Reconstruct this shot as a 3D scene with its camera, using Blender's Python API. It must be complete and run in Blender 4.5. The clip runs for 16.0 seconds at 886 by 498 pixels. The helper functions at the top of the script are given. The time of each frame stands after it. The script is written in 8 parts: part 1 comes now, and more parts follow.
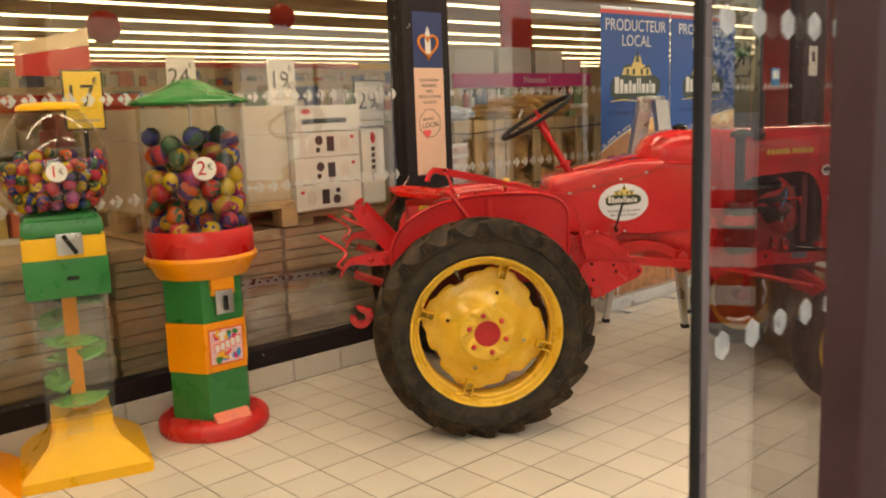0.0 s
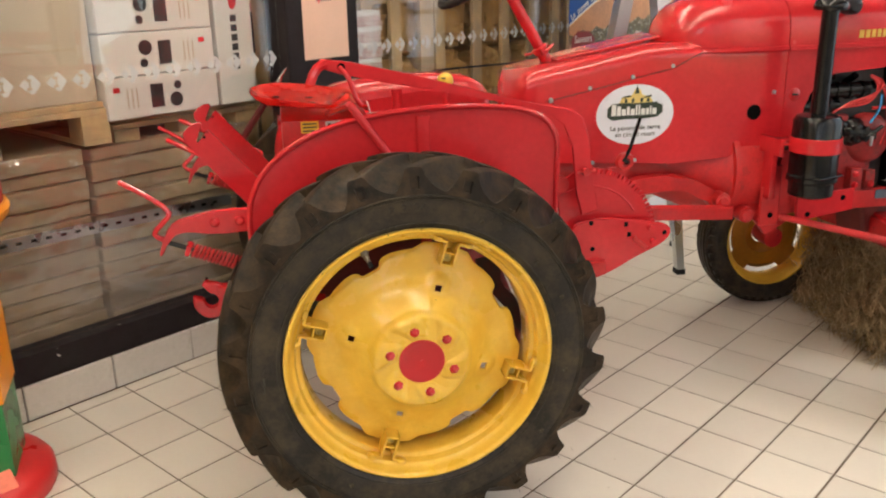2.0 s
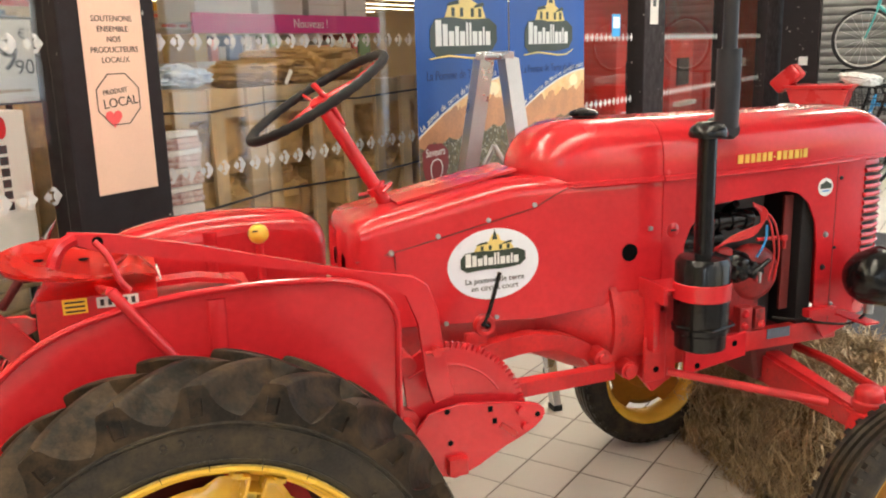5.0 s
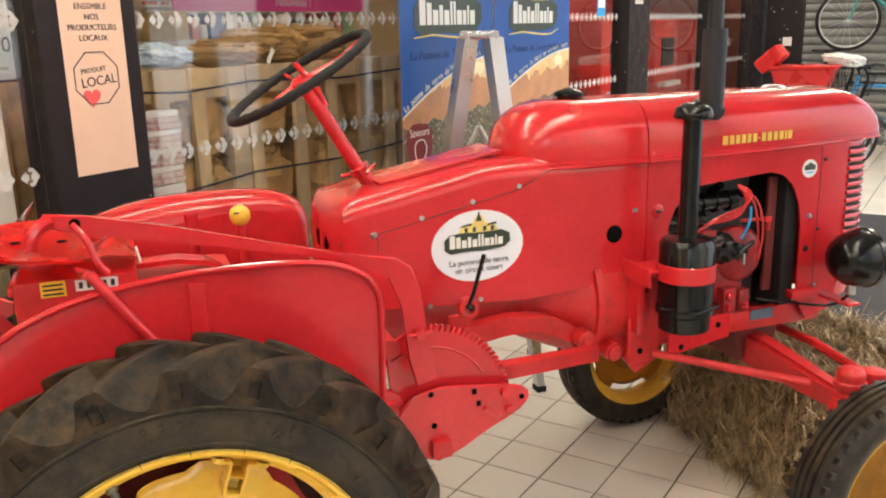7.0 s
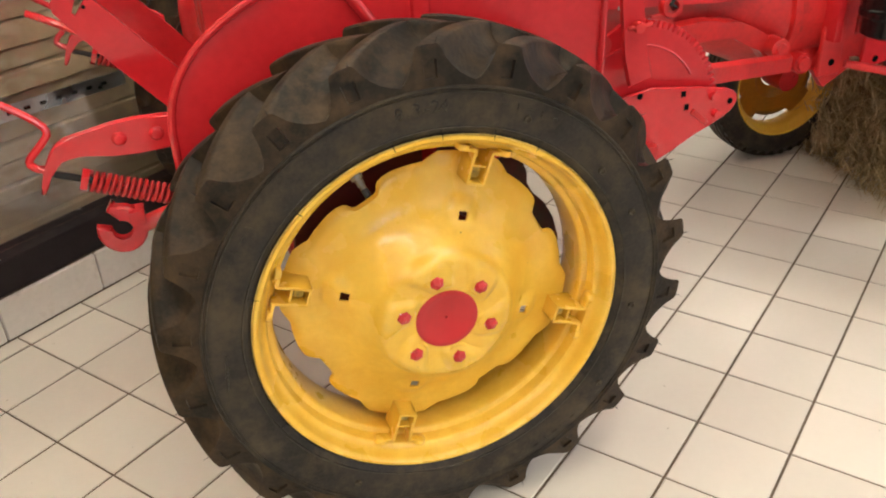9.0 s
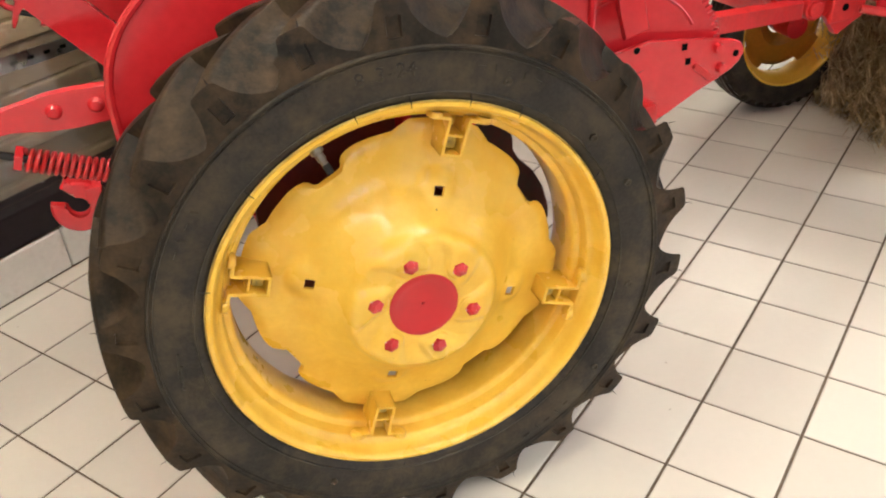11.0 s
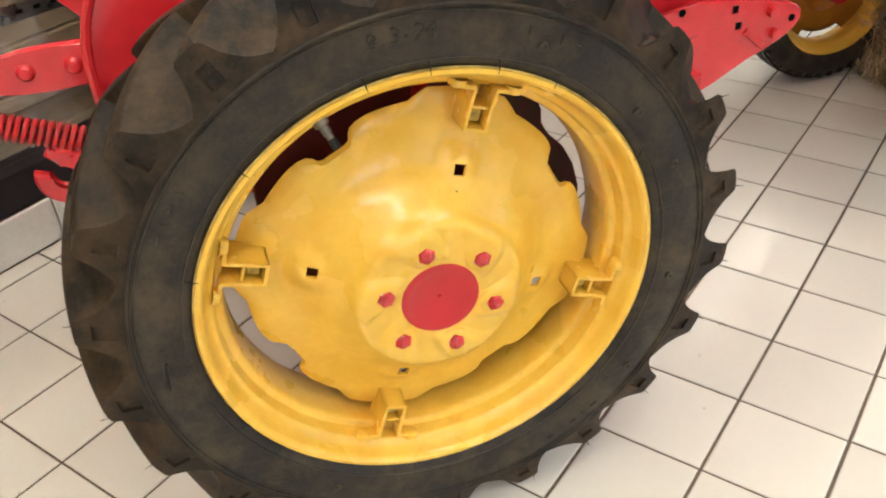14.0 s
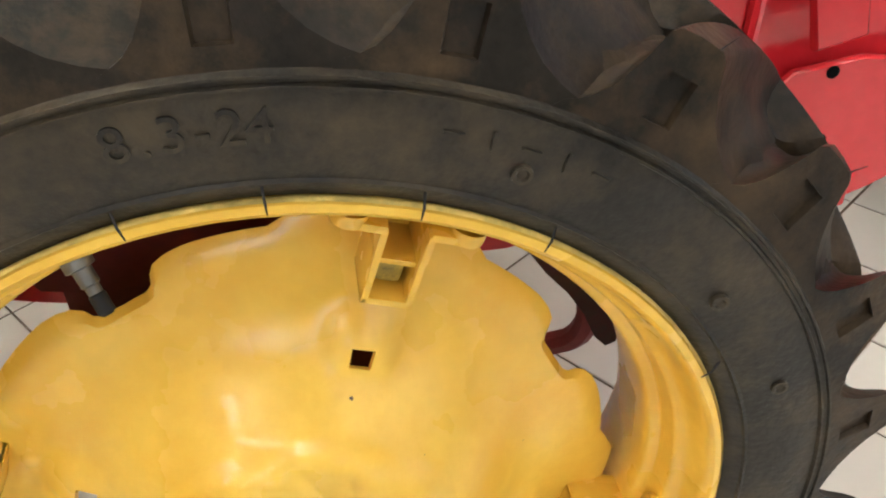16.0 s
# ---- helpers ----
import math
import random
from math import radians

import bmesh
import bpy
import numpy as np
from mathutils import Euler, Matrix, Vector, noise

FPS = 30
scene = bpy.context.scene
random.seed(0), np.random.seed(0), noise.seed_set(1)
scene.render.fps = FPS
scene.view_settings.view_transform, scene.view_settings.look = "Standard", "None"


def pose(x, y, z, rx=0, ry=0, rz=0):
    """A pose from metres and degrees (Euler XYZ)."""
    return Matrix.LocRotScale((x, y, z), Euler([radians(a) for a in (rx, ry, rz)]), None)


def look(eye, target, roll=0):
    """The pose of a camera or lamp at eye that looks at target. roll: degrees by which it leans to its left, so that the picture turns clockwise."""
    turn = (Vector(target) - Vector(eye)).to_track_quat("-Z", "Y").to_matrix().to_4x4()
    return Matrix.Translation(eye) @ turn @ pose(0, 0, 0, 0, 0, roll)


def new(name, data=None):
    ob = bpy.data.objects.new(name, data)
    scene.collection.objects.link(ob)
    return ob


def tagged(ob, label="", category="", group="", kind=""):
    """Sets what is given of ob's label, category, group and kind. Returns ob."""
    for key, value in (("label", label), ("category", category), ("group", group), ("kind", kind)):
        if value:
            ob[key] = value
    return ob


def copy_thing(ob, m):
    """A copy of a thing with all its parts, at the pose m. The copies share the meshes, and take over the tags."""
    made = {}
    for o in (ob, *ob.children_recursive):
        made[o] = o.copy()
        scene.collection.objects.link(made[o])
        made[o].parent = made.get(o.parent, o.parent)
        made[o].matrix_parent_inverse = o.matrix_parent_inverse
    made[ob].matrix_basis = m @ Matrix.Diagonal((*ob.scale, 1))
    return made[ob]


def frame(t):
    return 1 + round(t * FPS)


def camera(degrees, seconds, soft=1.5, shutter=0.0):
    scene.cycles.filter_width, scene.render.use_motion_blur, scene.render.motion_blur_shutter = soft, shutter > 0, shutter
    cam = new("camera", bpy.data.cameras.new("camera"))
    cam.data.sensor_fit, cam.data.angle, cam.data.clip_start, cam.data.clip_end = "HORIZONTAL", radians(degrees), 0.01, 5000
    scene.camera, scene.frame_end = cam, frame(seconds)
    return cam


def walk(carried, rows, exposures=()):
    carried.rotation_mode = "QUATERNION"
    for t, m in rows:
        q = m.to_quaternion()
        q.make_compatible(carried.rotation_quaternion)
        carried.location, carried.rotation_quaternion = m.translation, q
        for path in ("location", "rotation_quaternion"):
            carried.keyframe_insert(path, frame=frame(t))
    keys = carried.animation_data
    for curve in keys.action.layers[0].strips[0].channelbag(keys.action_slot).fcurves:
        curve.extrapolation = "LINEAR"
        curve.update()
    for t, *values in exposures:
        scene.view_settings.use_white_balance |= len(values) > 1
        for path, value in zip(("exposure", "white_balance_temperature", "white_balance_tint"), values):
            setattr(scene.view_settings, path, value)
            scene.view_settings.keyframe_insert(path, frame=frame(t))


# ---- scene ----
cam = camera(54.21, 16.0, soft=2.0, shutter=0.3)
# seconds, eye, pitch, lean, yaw
PATH = [
    (0, -0.456, -3.550, 1.417, 80.83, -2.10, -4.54),
    (0.2, -0.446, -3.395, 1.429, 79.75, -1.68, -4.58),
    (0.3, -0.424, -3.302, 1.423, 79.49, -0.94, -4.28),
    (0.5, -0.367, -3.103, 1.413, 79.08, 0.31, -3.61),
    (1, -0.344, -2.709, 1.390, 76.94, 0.22, -4.77),
    (1.5, -0.337, -2.282, 1.389, 74.61, -1.65, -9.88),
    (2, -0.286, -1.892, 1.373, 71.93, -1.12, -10.38),
    (2.5, -0.274, -1.580, 1.343, 69.07, -1.77, -14.00),
    (3, -0.198, -1.440, 1.369, 67.98, -1.17, -14.47),
    (3.5, -0.060, -1.405, 1.471, 70.19, -0.63, -11.70),
    (4, -0.052, -1.389, 1.466, 75.10, -0.91, -15.09),
    (4.5, -0.050, -1.385, 1.466, 77.02, -1.59, -18.24),
    (7, -0.040, -1.367, 1.466, 75.66, -1.39, -20.14),
    (7.5, -0.050, -1.387, 1.467, 72.81, -0.81, -17.91),
    (8, -0.206, -1.316, 1.364, 68.68, -1.93, -17.89),
    (8.5, -0.361, -1.244, 1.336, 62.32, -2.54, -18.52),
    (9, -0.363, -1.202, 1.305, 60.65, -2.81, -17.05),
    (11.5, -0.260, -1.066, 1.264, 57.27, -4.42, -16.85),
    (12, -0.257, -1.069, 1.268, 57.39, -4.57, -17.05),
    (12.5, -0.261, -1.062, 1.267, 57.56, -4.38, -16.65),
    (13, -0.262, -1.035, 1.249, 57.04, -3.82, -16.33),
    (13.5, -0.253, -0.989, 1.240, 56.04, -3.40, -15.93),
    (14, -0.246, -0.932, 1.208, 55.29, -3.77, -15.60),
    (14.5, -0.211, -0.749, 1.150, 55.00, -4.71, -16.69),
    (15, -0.079, -0.574, 1.106, 54.29, -3.28, -15.05),
    (15.5, 0.030, -0.445, 1.075, 53.20, -0.55, -10.80),
    (16, 0.049, -0.412, 1.068, 52.56, -1.10, -8.12),
]
EXPOSURE = [(0.0, -0.65, 8300, 10), (0.5, -0.48, 7900, 10), (1.0, -0.42, 7100, 10), (1.5, -0.36, 6600, 10), (2.5, -0.26, 6500, 8), (3.5, -0.08, 6500, 9), (4.5, 0.0, 6450, 8),
            (7.5, -0.05, 6500, 8), (8.0, -0.13, 6450, 8), (8.5, -0.05, 6400, 8), (9.0, -0.18, 6350, 8), (11.5, 0.0, 6050, 8), (12.5, 0.0, 5950, 8), (14.5, -0.03, 5950, 5), (16.0, -0.14, 5720, 3)]


def eye_pose(x, y, z, pitch, lean, yaw):
    return pose(x, y, z, pitch, 0, yaw) @ pose(0, 0, 0, 0, 0, lean)


walk(cam, [(t, eye_pose(*row)) for t, *row in PATH], EXPOSURE)

# ---------------------------------------------------------------- light
ANG = 37.77                                   # the shop front's direction against the tractor's axis
S = pose(0, 0, 0, 0, 0, ANG)                  # shop frame: u along the glass front, n into the shop, z up

world = bpy.data.worlds.new("daylight")
scene.world = world
world.use_nodes = True
sky = world.node_tree.nodes.new("ShaderNodeTexSky")
sky.sky_type, sky.sun_disc = "NISHITA", False
sky.sun_elevation, sky.sun_rotation = radians(38), radians(150)
sky.air_density, sky.dust_density = 1.2, 2.0
world.node_tree.links.new(sky.outputs[0], world.node_tree.nodes["Background"].inputs[0])
world.node_tree.nodes["Background"].inputs[1].default_value = 0.15


def area_lamp(name, m, sx, sy, power, color):
    data = bpy.data.lights.new(name, "AREA")
    data.shape, data.size, data.size_y, data.energy, data.color = "RECTANGLE", sx, sy, power, color
    ob = new(name, data)
    ob.matrix_basis = m
    return ob


sun = bpy.data.lights.new("sun", "SUN")
sun.energy, sun.angle, sun.color = 1.5, radians(20), (1.0, 0.95, 0.88)
new("sun", sun).matrix_basis = S @ look((3, -8, 8), (1.2, -0.6, 0))
# daylight in the opening of the glazed entrance front, and in the open end of the hall
area_lamp("daylight_front", S @ look((5.2, -2.05, 1.55), (4.6, 0.6, 0.7)), 6.4, 2.3, 78, (0.76, 0.88, 1.0))
area_lamp("daylight_door", S @ look((-3.05, -2.75, 2.3), (-2.2, 0.5, 0.3)), 2.2, 1.1, 30, (0.9, 0.95, 1.0))

# ---------------------------------------------------------------- materials


def surf(name, color, rough=0.5, metal=0.0, vary=0.15, scale=6.0, fine=90.0, bump=0.1, coat=0.0, dirt=None, dirt_at=0.6, rvary=0.15, chips=None, spec=0.5, world_sized=False):
    """A surface with slow and fine changes of tone, gloss and relief; dirt: a second colour that comes in patches."""
    m = bpy.data.materials.new(name)
    m.use_nodes = True
    n, l = m.node_tree.nodes, m.node_tree.links
    b = n["Principled BSDF"]
    co = n.new("ShaderNodeTexCoord")
    big, small = n.new("ShaderNodeTexNoise"), n.new("ShaderNodeTexNoise")
    big.inputs["Scale"].default_value, small.inputs["Scale"].default_value = scale, fine
    big.inputs["Detail"].default_value, small.inputs["Detail"].default_value = 5, 3
    where = n.new("ShaderNodeNewGeometry").outputs["Position"] if world_sized else co.outputs["Object"]
    for t in (big, small):
        l.new(where, t.inputs["Vector"])
    ramp = n.new("ShaderNodeMapRange")
    ramp.inputs[1].default_value, ramp.inputs[2].default_value = 0.3, 0.7
    ramp.inputs[3].default_value, ramp.inputs[4].default_value = 1 - vary, 1 + vary
    l.new(big.outputs["Fac"], ramp.inputs[0])
    r2 = n.new("ShaderNodeMapRange")
    r2.inputs[1].default_value, r2.inputs[2].default_value = 0.3, 0.7
    r2.inputs[3].default_value, r2.inputs[4].default_value = 1 - vary * 0.5, 1 + vary * 0.5
    l.new(small.outputs["Fac"], r2.inputs[0])
    mul = n.new("ShaderNodeMath")
    mul.operation = "MULTIPLY"
    l.new(ramp.outputs[0], mul.inputs[0]), l.new(r2.outputs[0], mul.inputs[1])
    hsv = n.new("ShaderNodeHueSaturation")
    hsv.inputs["Color"].default_value = (*color, 1)
    l.new(mul.outputs[0], hsv.inputs["Value"])
    out = hsv.outputs["Color"]
    if dirt:
        n3 = n.new("ShaderNodeTexNoise")
        n3.inputs["Scale"].default_value, n3.inputs["Detail"].default_value = scale * 1.7, 8
        n3.inputs["Roughness"].default_value = 0.7
        l.new(where, n3.inputs["Vector"])
        r3 = n.new("ShaderNodeMapRange")
        r3.inputs[1].default_value, r3.inputs[2].default_value = dirt_at - 0.12, dirt_at + 0.12
        l.new(n3.outputs["Fac"], r3.inputs[0])
        mix = n.new("ShaderNodeMix")
        mix.data_type = "RGBA"
        mix.inputs[7].default_value = (*dirt, 1)
        l.new(r3.outputs[0], mix.inputs[0]), l.new(out, mix.inputs[6])
        out = mix.outputs[2]
    if chips:
        n4, r4, mix4 = n.new("ShaderNodeTexNoise"), n.new("ShaderNodeMapRange"), n.new("ShaderNodeMix")
        n4.inputs["Scale"].default_value, n4.inputs["Detail"].default_value = chips[1], 3
        r4.inputs[1].default_value, r4.inputs[2].default_value = chips[2], chips[2] + 0.015
        l.new(where, n4.inputs["Vector"]), l.new(n4.outputs["Fac"], r4.inputs[0])
        mix4.data_type = "RGBA"
        mix4.inputs[7].default_value = (*chips[0], 1)
        l.new(r4.outputs[0], mix4.inputs[0]), l.new(out, mix4.inputs[6])
        out = mix4.outputs[2]
    b.inputs["Specular IOR Level"].default_value = spec
    l.new(out, b.inputs["Base Color"])
    rr = n.new("ShaderNodeMapRange")
    rr.inputs[1].default_value, rr.inputs[2].default_value = 0.25, 0.75
    rr.inputs[3].default_value, rr.inputs[4].default_value = max(0.02, rough - rvary), min(1, rough + rvary)
    l.new(big.outputs["Fac"], rr.inputs[0])
    l.new(rr.outputs[0], b.inputs["Roughness"])
    b.inputs["Metallic"].default_value = metal
    b.inputs["Coat Weight"].default_value, b.inputs["Coat Roughness"].default_value = coat, 0.08
    if bump:
        bp = n.new("ShaderNodeBump")
        bp.inputs["Strength"].default_value, bp.inputs["Distance"].default_value = bump, 0.01
        add = n.new("ShaderNodeMath")
        add.operation = "MULTIPLY_ADD"
        add.inputs[1].default_value = 0.35
        l.new(small.outputs["Fac"], add.inputs[0]), l.new(big.outputs["Fac"], add.inputs[2])
        l.new(add.outputs[0], bp.inputs["Height"]), l.new(bp.outputs[0], b.inputs["Normal"])
    return m


def random_colours(name, colours, rough=0.3, coat=0.0, band=None):
    """One of several colours by the object's own random number; band: second hue in stripes over it."""
    m = surf(name, (1, 1, 1), rough, vary=0.08, bump=0.0, coat=coat)
    n, l = m.node_tree.nodes, m.node_tree.links
    b, info, ramp = n["Principled BSDF"], n.new("ShaderNodeObjectInfo"), n.new("ShaderNodeValToRGB")
    ramp.color_ramp.interpolation = "CONSTANT"
    e = ramp.color_ramp.elements
    while len(e) < len(colours):
        e.new(0.5)
    for k, c in enumerate(colours):
        e[k].position, e[k].color = k / len(colours), (*c, 1)
    l.new(info.outputs["Random"], ramp.inputs[0])
    out = ramp.outputs[0]
    if band:
        co, wave, mult = n.new("ShaderNodeTexCoord"), n.new("ShaderNodeTexNoise"), n.new("ShaderNodeMath")
        wave.inputs["Scale"].default_value, wave.inputs["Detail"].default_value = band, 0
        add = n.new("ShaderNodeVectorMath")
        l.new(co.outputs["Object"], add.inputs[0]), l.new(info.outputs["Location"], add.inputs[1])
        l.new(add.outputs[0], wave.inputs["Vector"])
        mult.operation = "MULTIPLY_ADD"
        mult.inputs[1].default_value = 7.31
        l.new(info.outputs["Random"], mult.inputs[0])
        frac = n.new("ShaderNodeMath")
        frac.operation = "FRACT"
        l.new(mult.outputs[0], frac.inputs[0])
        ramp2 = n.new("ShaderNodeValToRGB")
        ramp2.color_ramp.interpolation = "CONSTANT"
        e2 = ramp2.color_ramp.elements
        cs = colours[3:] + colours[:3]
        while len(e2) < len(cs):
            e2.new(0.5)
        for k, c in enumerate(cs):
            e2[k].position, e2[k].color = k / len(cs), (*c, 1)
        l.new(frac.outputs[0], ramp2.inputs[0])
        step = n.new("ShaderNodeMath")
        step.operation = "GREATER_THAN"
        step.inputs[1].default_value = 0.62
        l.new(wave.outputs["Fac"], step.inputs[0])
        sep, size, belt, both = n.new("ShaderNodeSeparateXYZ"), n.new("ShaderNodeMath"), n.new("ShaderNodeMath"), n.new("ShaderNodeMath")
        size.operation, belt.operation, both.operation = "ABSOLUTE", "LESS_THAN", "MAXIMUM"
        belt.inputs[1].default_value = 0.75 / band
        l.new(co.outputs["Object"], sep.inputs[0]), l.new(sep.outputs["Z"], size.inputs[0]), l.new(size.outputs[0], belt.inputs[0])
        l.new(step.outputs[0], both.inputs[0]), l.new(belt.outputs[0], both.inputs[1])
        step = both
        mix = n.new("ShaderNodeMix")
        mix.data_type = "RGBA"
        l.new(step.outputs[0], mix.inputs[0]), l.new(out, mix.inputs[6]), l.new(ramp2.outputs[0], mix.inputs[7])
        out = mix.outputs[2]
    l.new(out, b.inputs["Base Color"])
    return m


def clear(name, tint=(1, 1, 1), rough=0.0, mirror=0.022):
    """Thin clear sheet: lets light straight through and mirrors by Fresnel."""
    m = bpy.data.materials.new(name)
    m.use_nodes = True
    n, l = m.node_tree.nodes, m.node_tree.links
    n.remove(n["Principled BSDF"])
    tr, gl, lw, mix = n.new("ShaderNodeBsdfTransparent"), n.new("ShaderNodeBsdfGlossy"), n.new("ShaderNodeLayerWeight"), n.new("ShaderNodeMixShader")
    pw, fr = n.new("ShaderNodeMath"), n.new("ShaderNodeMath")
    pw.operation, fr.operation = "POWER", "MULTIPLY_ADD"
    pw.inputs[1].default_value, fr.inputs[1].default_value, fr.inputs[2].default_value = 5.0, 0.9, mirror
    l.new(lw.outputs["Facing"], pw.inputs[0]), l.new(pw.outputs[0], fr.inputs[0])
    tr.inputs[0].default_value = (*tint, 1)
    gl.inputs["Roughness"].default_value = rough
    l.new(fr.outputs[0], mix.inputs[0]), l.new(tr.outputs[0], mix.inputs[1]), l.new(gl.outputs[0], mix.inputs[2])
    l.new(mix.outputs[0], n["Material Output"].inputs["Surface"])
    return m


def glow(name, color, strength):
    m = bpy.data.materials.new(name)
    m.use_nodes = True
    b = m.node_tree.nodes["Principled BSDF"]
    b.inputs["Base Color"].default_value = (*color, 1)
    b.inputs["Emission Color"].default_value = (*color, 1)
    b.inputs["Emission Strength"].default_value = strength
    return m


RED = surf("red_tractor_paint", (0.560, 0.019, 0.026), 0.22, vary=0.1, scale=4, fine=60, bump=0.035, coat=0.3, rvary=0.06, chips=((0.13, 0.012, 0.012), 30.0, 0.775))
# the tractor's red made brighter: overhead light on the seat, put into its colour
RED_SEAT_LIT = surf("bright_red_seat_paint", (0.74, 0.032, 0.025), 0.25, vary=0.05, scale=8, bump=0.04, coat=0.3)
RED_OLD = surf("red_worn_paint", (0.50, 0.014, 0.016), 0.45, vary=0.18, scale=9, fine=80, bump=0.12, coat=0.1, dirt=(0.16, 0.02, 0.015), dirt_at=0.70, chips=((0.06, 0.012, 0.01), 45.0, 0.74))
# darker red for seams and low parts; behind wheel and engine it carries shade
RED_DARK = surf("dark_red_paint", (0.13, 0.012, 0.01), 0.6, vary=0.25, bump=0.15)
YELLOW = surf("yellow_wheel_paint", (0.79, 0.50, 0.062), 0.31, vary=0.075, scale=7, fine=70, bump=0.07, coat=0.25, dirt=(0.73, 0.415, 0.036), dirt_at=0.53, chips=((0.10, 0.05, 0.02), 60.0, 0.765))
RUST = surf("rusty_red_iron", (0.09, 0.018, 0.012), 0.6, vary=0.3, scale=14, bump=0.2, dirt=(0.05, 0.03, 0.02), dirt_at=0.55)
YELLOW_GRIME = surf("grimy_yellow_paint", (0.60, 0.42, 0.06), 0.5, vary=0.2, scale=30, bump=0.2, dirt=(0.16, 0.13, 0.04), dirt_at=0.50)
YELLOW_OLD = surf("dull_yellow_paint", (0.42, 0.2, 0.02), 0.45, vary=0.15, bump=0.1)
RUBBER = surf("tyre_rubber", (0.0180, 0.0152, 0.0128), 0.42, spec=0.27, vary=0.6, scale=9, fine=190, bump=0.24, dirt=(0.062, 0.046, 0.028), dirt_at=0.55, rvary=0.2)
RUBBER_D = surf("dusty_bar_rubber", (0.0165, 0.0122, 0.0090), 0.50, spec=0.17, vary=0.5, scale=9, fine=120, bump=0.25, dirt=(0.066, 0.041, 0.021), dirt_at=0.55, world_sized=True)
TREAD = surf("dusty_tread_rubber", (0.022, 0.0155, 0.0105), 0.70, spec=0.18, vary=0.4, scale=9, fine=120, bump=0.3, dirt=(0.060, 0.038, 0.020), dirt_at=0.53, world_sized=True)
BLACK = surf("black_enamel", (0.006, 0.0058, 0.006), 0.21, spec=0.42, vary=0.25, bump=0.05, coat=0.0, rvary=0.06)
BLACK_MATT = surf("black_matt", (0.014, 0.013, 0.014), 0.65, spec=0.3, vary=0.25, bump=0.15)
# near-black for flat discs and boxes that stand in for shaded holes
HOLE_SHADE = surf("dark_opening", (0.003, 0.003, 0.003), 0.95, spec=0.05, vary=0.1, bump=0.0)
STEEL = surf("bright_steel", (0.55, 0.55, 0.56), 0.3, metal=1.0, vary=0.1, bump=0.05)
ALU = surf("brushed_aluminium", (0.62, 0.62, 0.63), 0.35, metal=0.9, vary=0.1, fine=200, bump=0.05)
GREASE = surf("oily_iron", (0.035, 0.03, 0.03), 0.45, vary=0.4, bump=0.3)
TILE = surf("cream_floor_tile", (0.655, 0.605, 0.53), 0.31, vary=0.02, scale=2.5, fine=60, bump=0.004, coat=0.07, rvary=0.03, chips=((0.42, 0.37, 0.3), 24, 0.735), world_sized=True)
GROUT = surf("dark_grout", (0.12, 0.085, 0.055), 0.85, vary=0.3, scale=4, bump=0.3)
PLINTH = surf("white_plinth_tile", (0.62, 0.58, 0.53), 0.35, vary=0.06, bump=0.03, dirt=(0.45, 0.4, 0.34), dirt_at=0.68)
FRAME = surf("dark_window_frame", (0.013, 0.0078, 0.0095), 0.62, spec=0.32, vary=0.2, scale=16, bump=0.05, dirt=(0.42, 0.40, 0.38), dirt_at=0.80, chips=((0.45, 0.42, 0.40), 26.0, 0.715))
JAMB = surf("maroon_door_frame", (0.055, 0.022, 0.026), 0.4, vary=0.15, bump=0.04)
WALL = surf("cream_wall", (0.66, 0.54, 0.38), 0.8, vary=0.08, bump=0.08)
CEIL = surf("white_ceiling", (0.7, 0.68, 0.64), 0.85, vary=0.06, bump=0.05)
SHOPFLOOR = surf("shop_floor_tile", (0.5, 0.45, 0.37), 0.35, vary=0.1, bump=0.03)
PAVE = surf("outside_paving", (0.3, 0.29, 0.27), 0.8, vary=0.2, bump=0.2)
GLASS = clear("window_glass", mirror=0.06)
ACRYL = clear("clear_acrylic", (0.88, 0.885, 0.87), 0.03, 0.055)
CARTON = surf("brown_carton", (0.50, 0.42, 0.315), 0.6, vary=0.12, scale=3, bump=0.05)
CARTON_W = surf("white_carton", (0.66, 0.63, 0.58), 0.6, vary=0.05, scale=3, bump=0.03)
BOARD = surf("grey_brown_board", (0.46, 0.345, 0.225), 0.6, vary=0.22, scale=4, bump=0.1)
WOOD = surf("pale_pallet_wood", (0.52, 0.36, 0.18), 0.7, vary=0.25, scale=5, fine=60, bump=0.25, dirt=(0.36, 0.29, 0.19), dirt_at=0.55)
JUTE = surf("jute_sack", (0.42, 0.25, 0.085), 0.9, vary=0.3, scale=8, fine=220, bump=0.5)
STRAW = surf("straw", (0.39, 0.285, 0.16), 0.7, vary=0.4, scale=20, bump=0.2)
# darker than the stalks: shade inside the bale is put into this brown
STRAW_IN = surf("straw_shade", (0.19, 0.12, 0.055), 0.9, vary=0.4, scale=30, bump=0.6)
GREEN = surf("green_plastic", (0.014, 0.185, 0.045), 0.3, vary=0.06, bump=0.02)
LIME = surf("green_clear_plastic", (0.25, 0.66, 0.20), 0.25, vary=0.1, bump=0.0)
LIME.node_tree.nodes["Principled BSDF"].inputs["Alpha"].default_value = 0.5
ORANGE = surf("orange_plastic", (0.86, 0.30, 0.012), 0.35, vary=0.06, bump=0.02)
YELPL = surf("yellow_plastic", (0.85, 0.47, 0.02), 0.35, vary=0.05, bump=0.02)
REDPL = surf("red_plastic", (0.56, 0.018, 0.02), 0.3, vary=0.06, bump=0.02)
WHITE = surf("white_print", (0.78, 0.77, 0.75), 0.45, vary=0.03, bump=0.0)
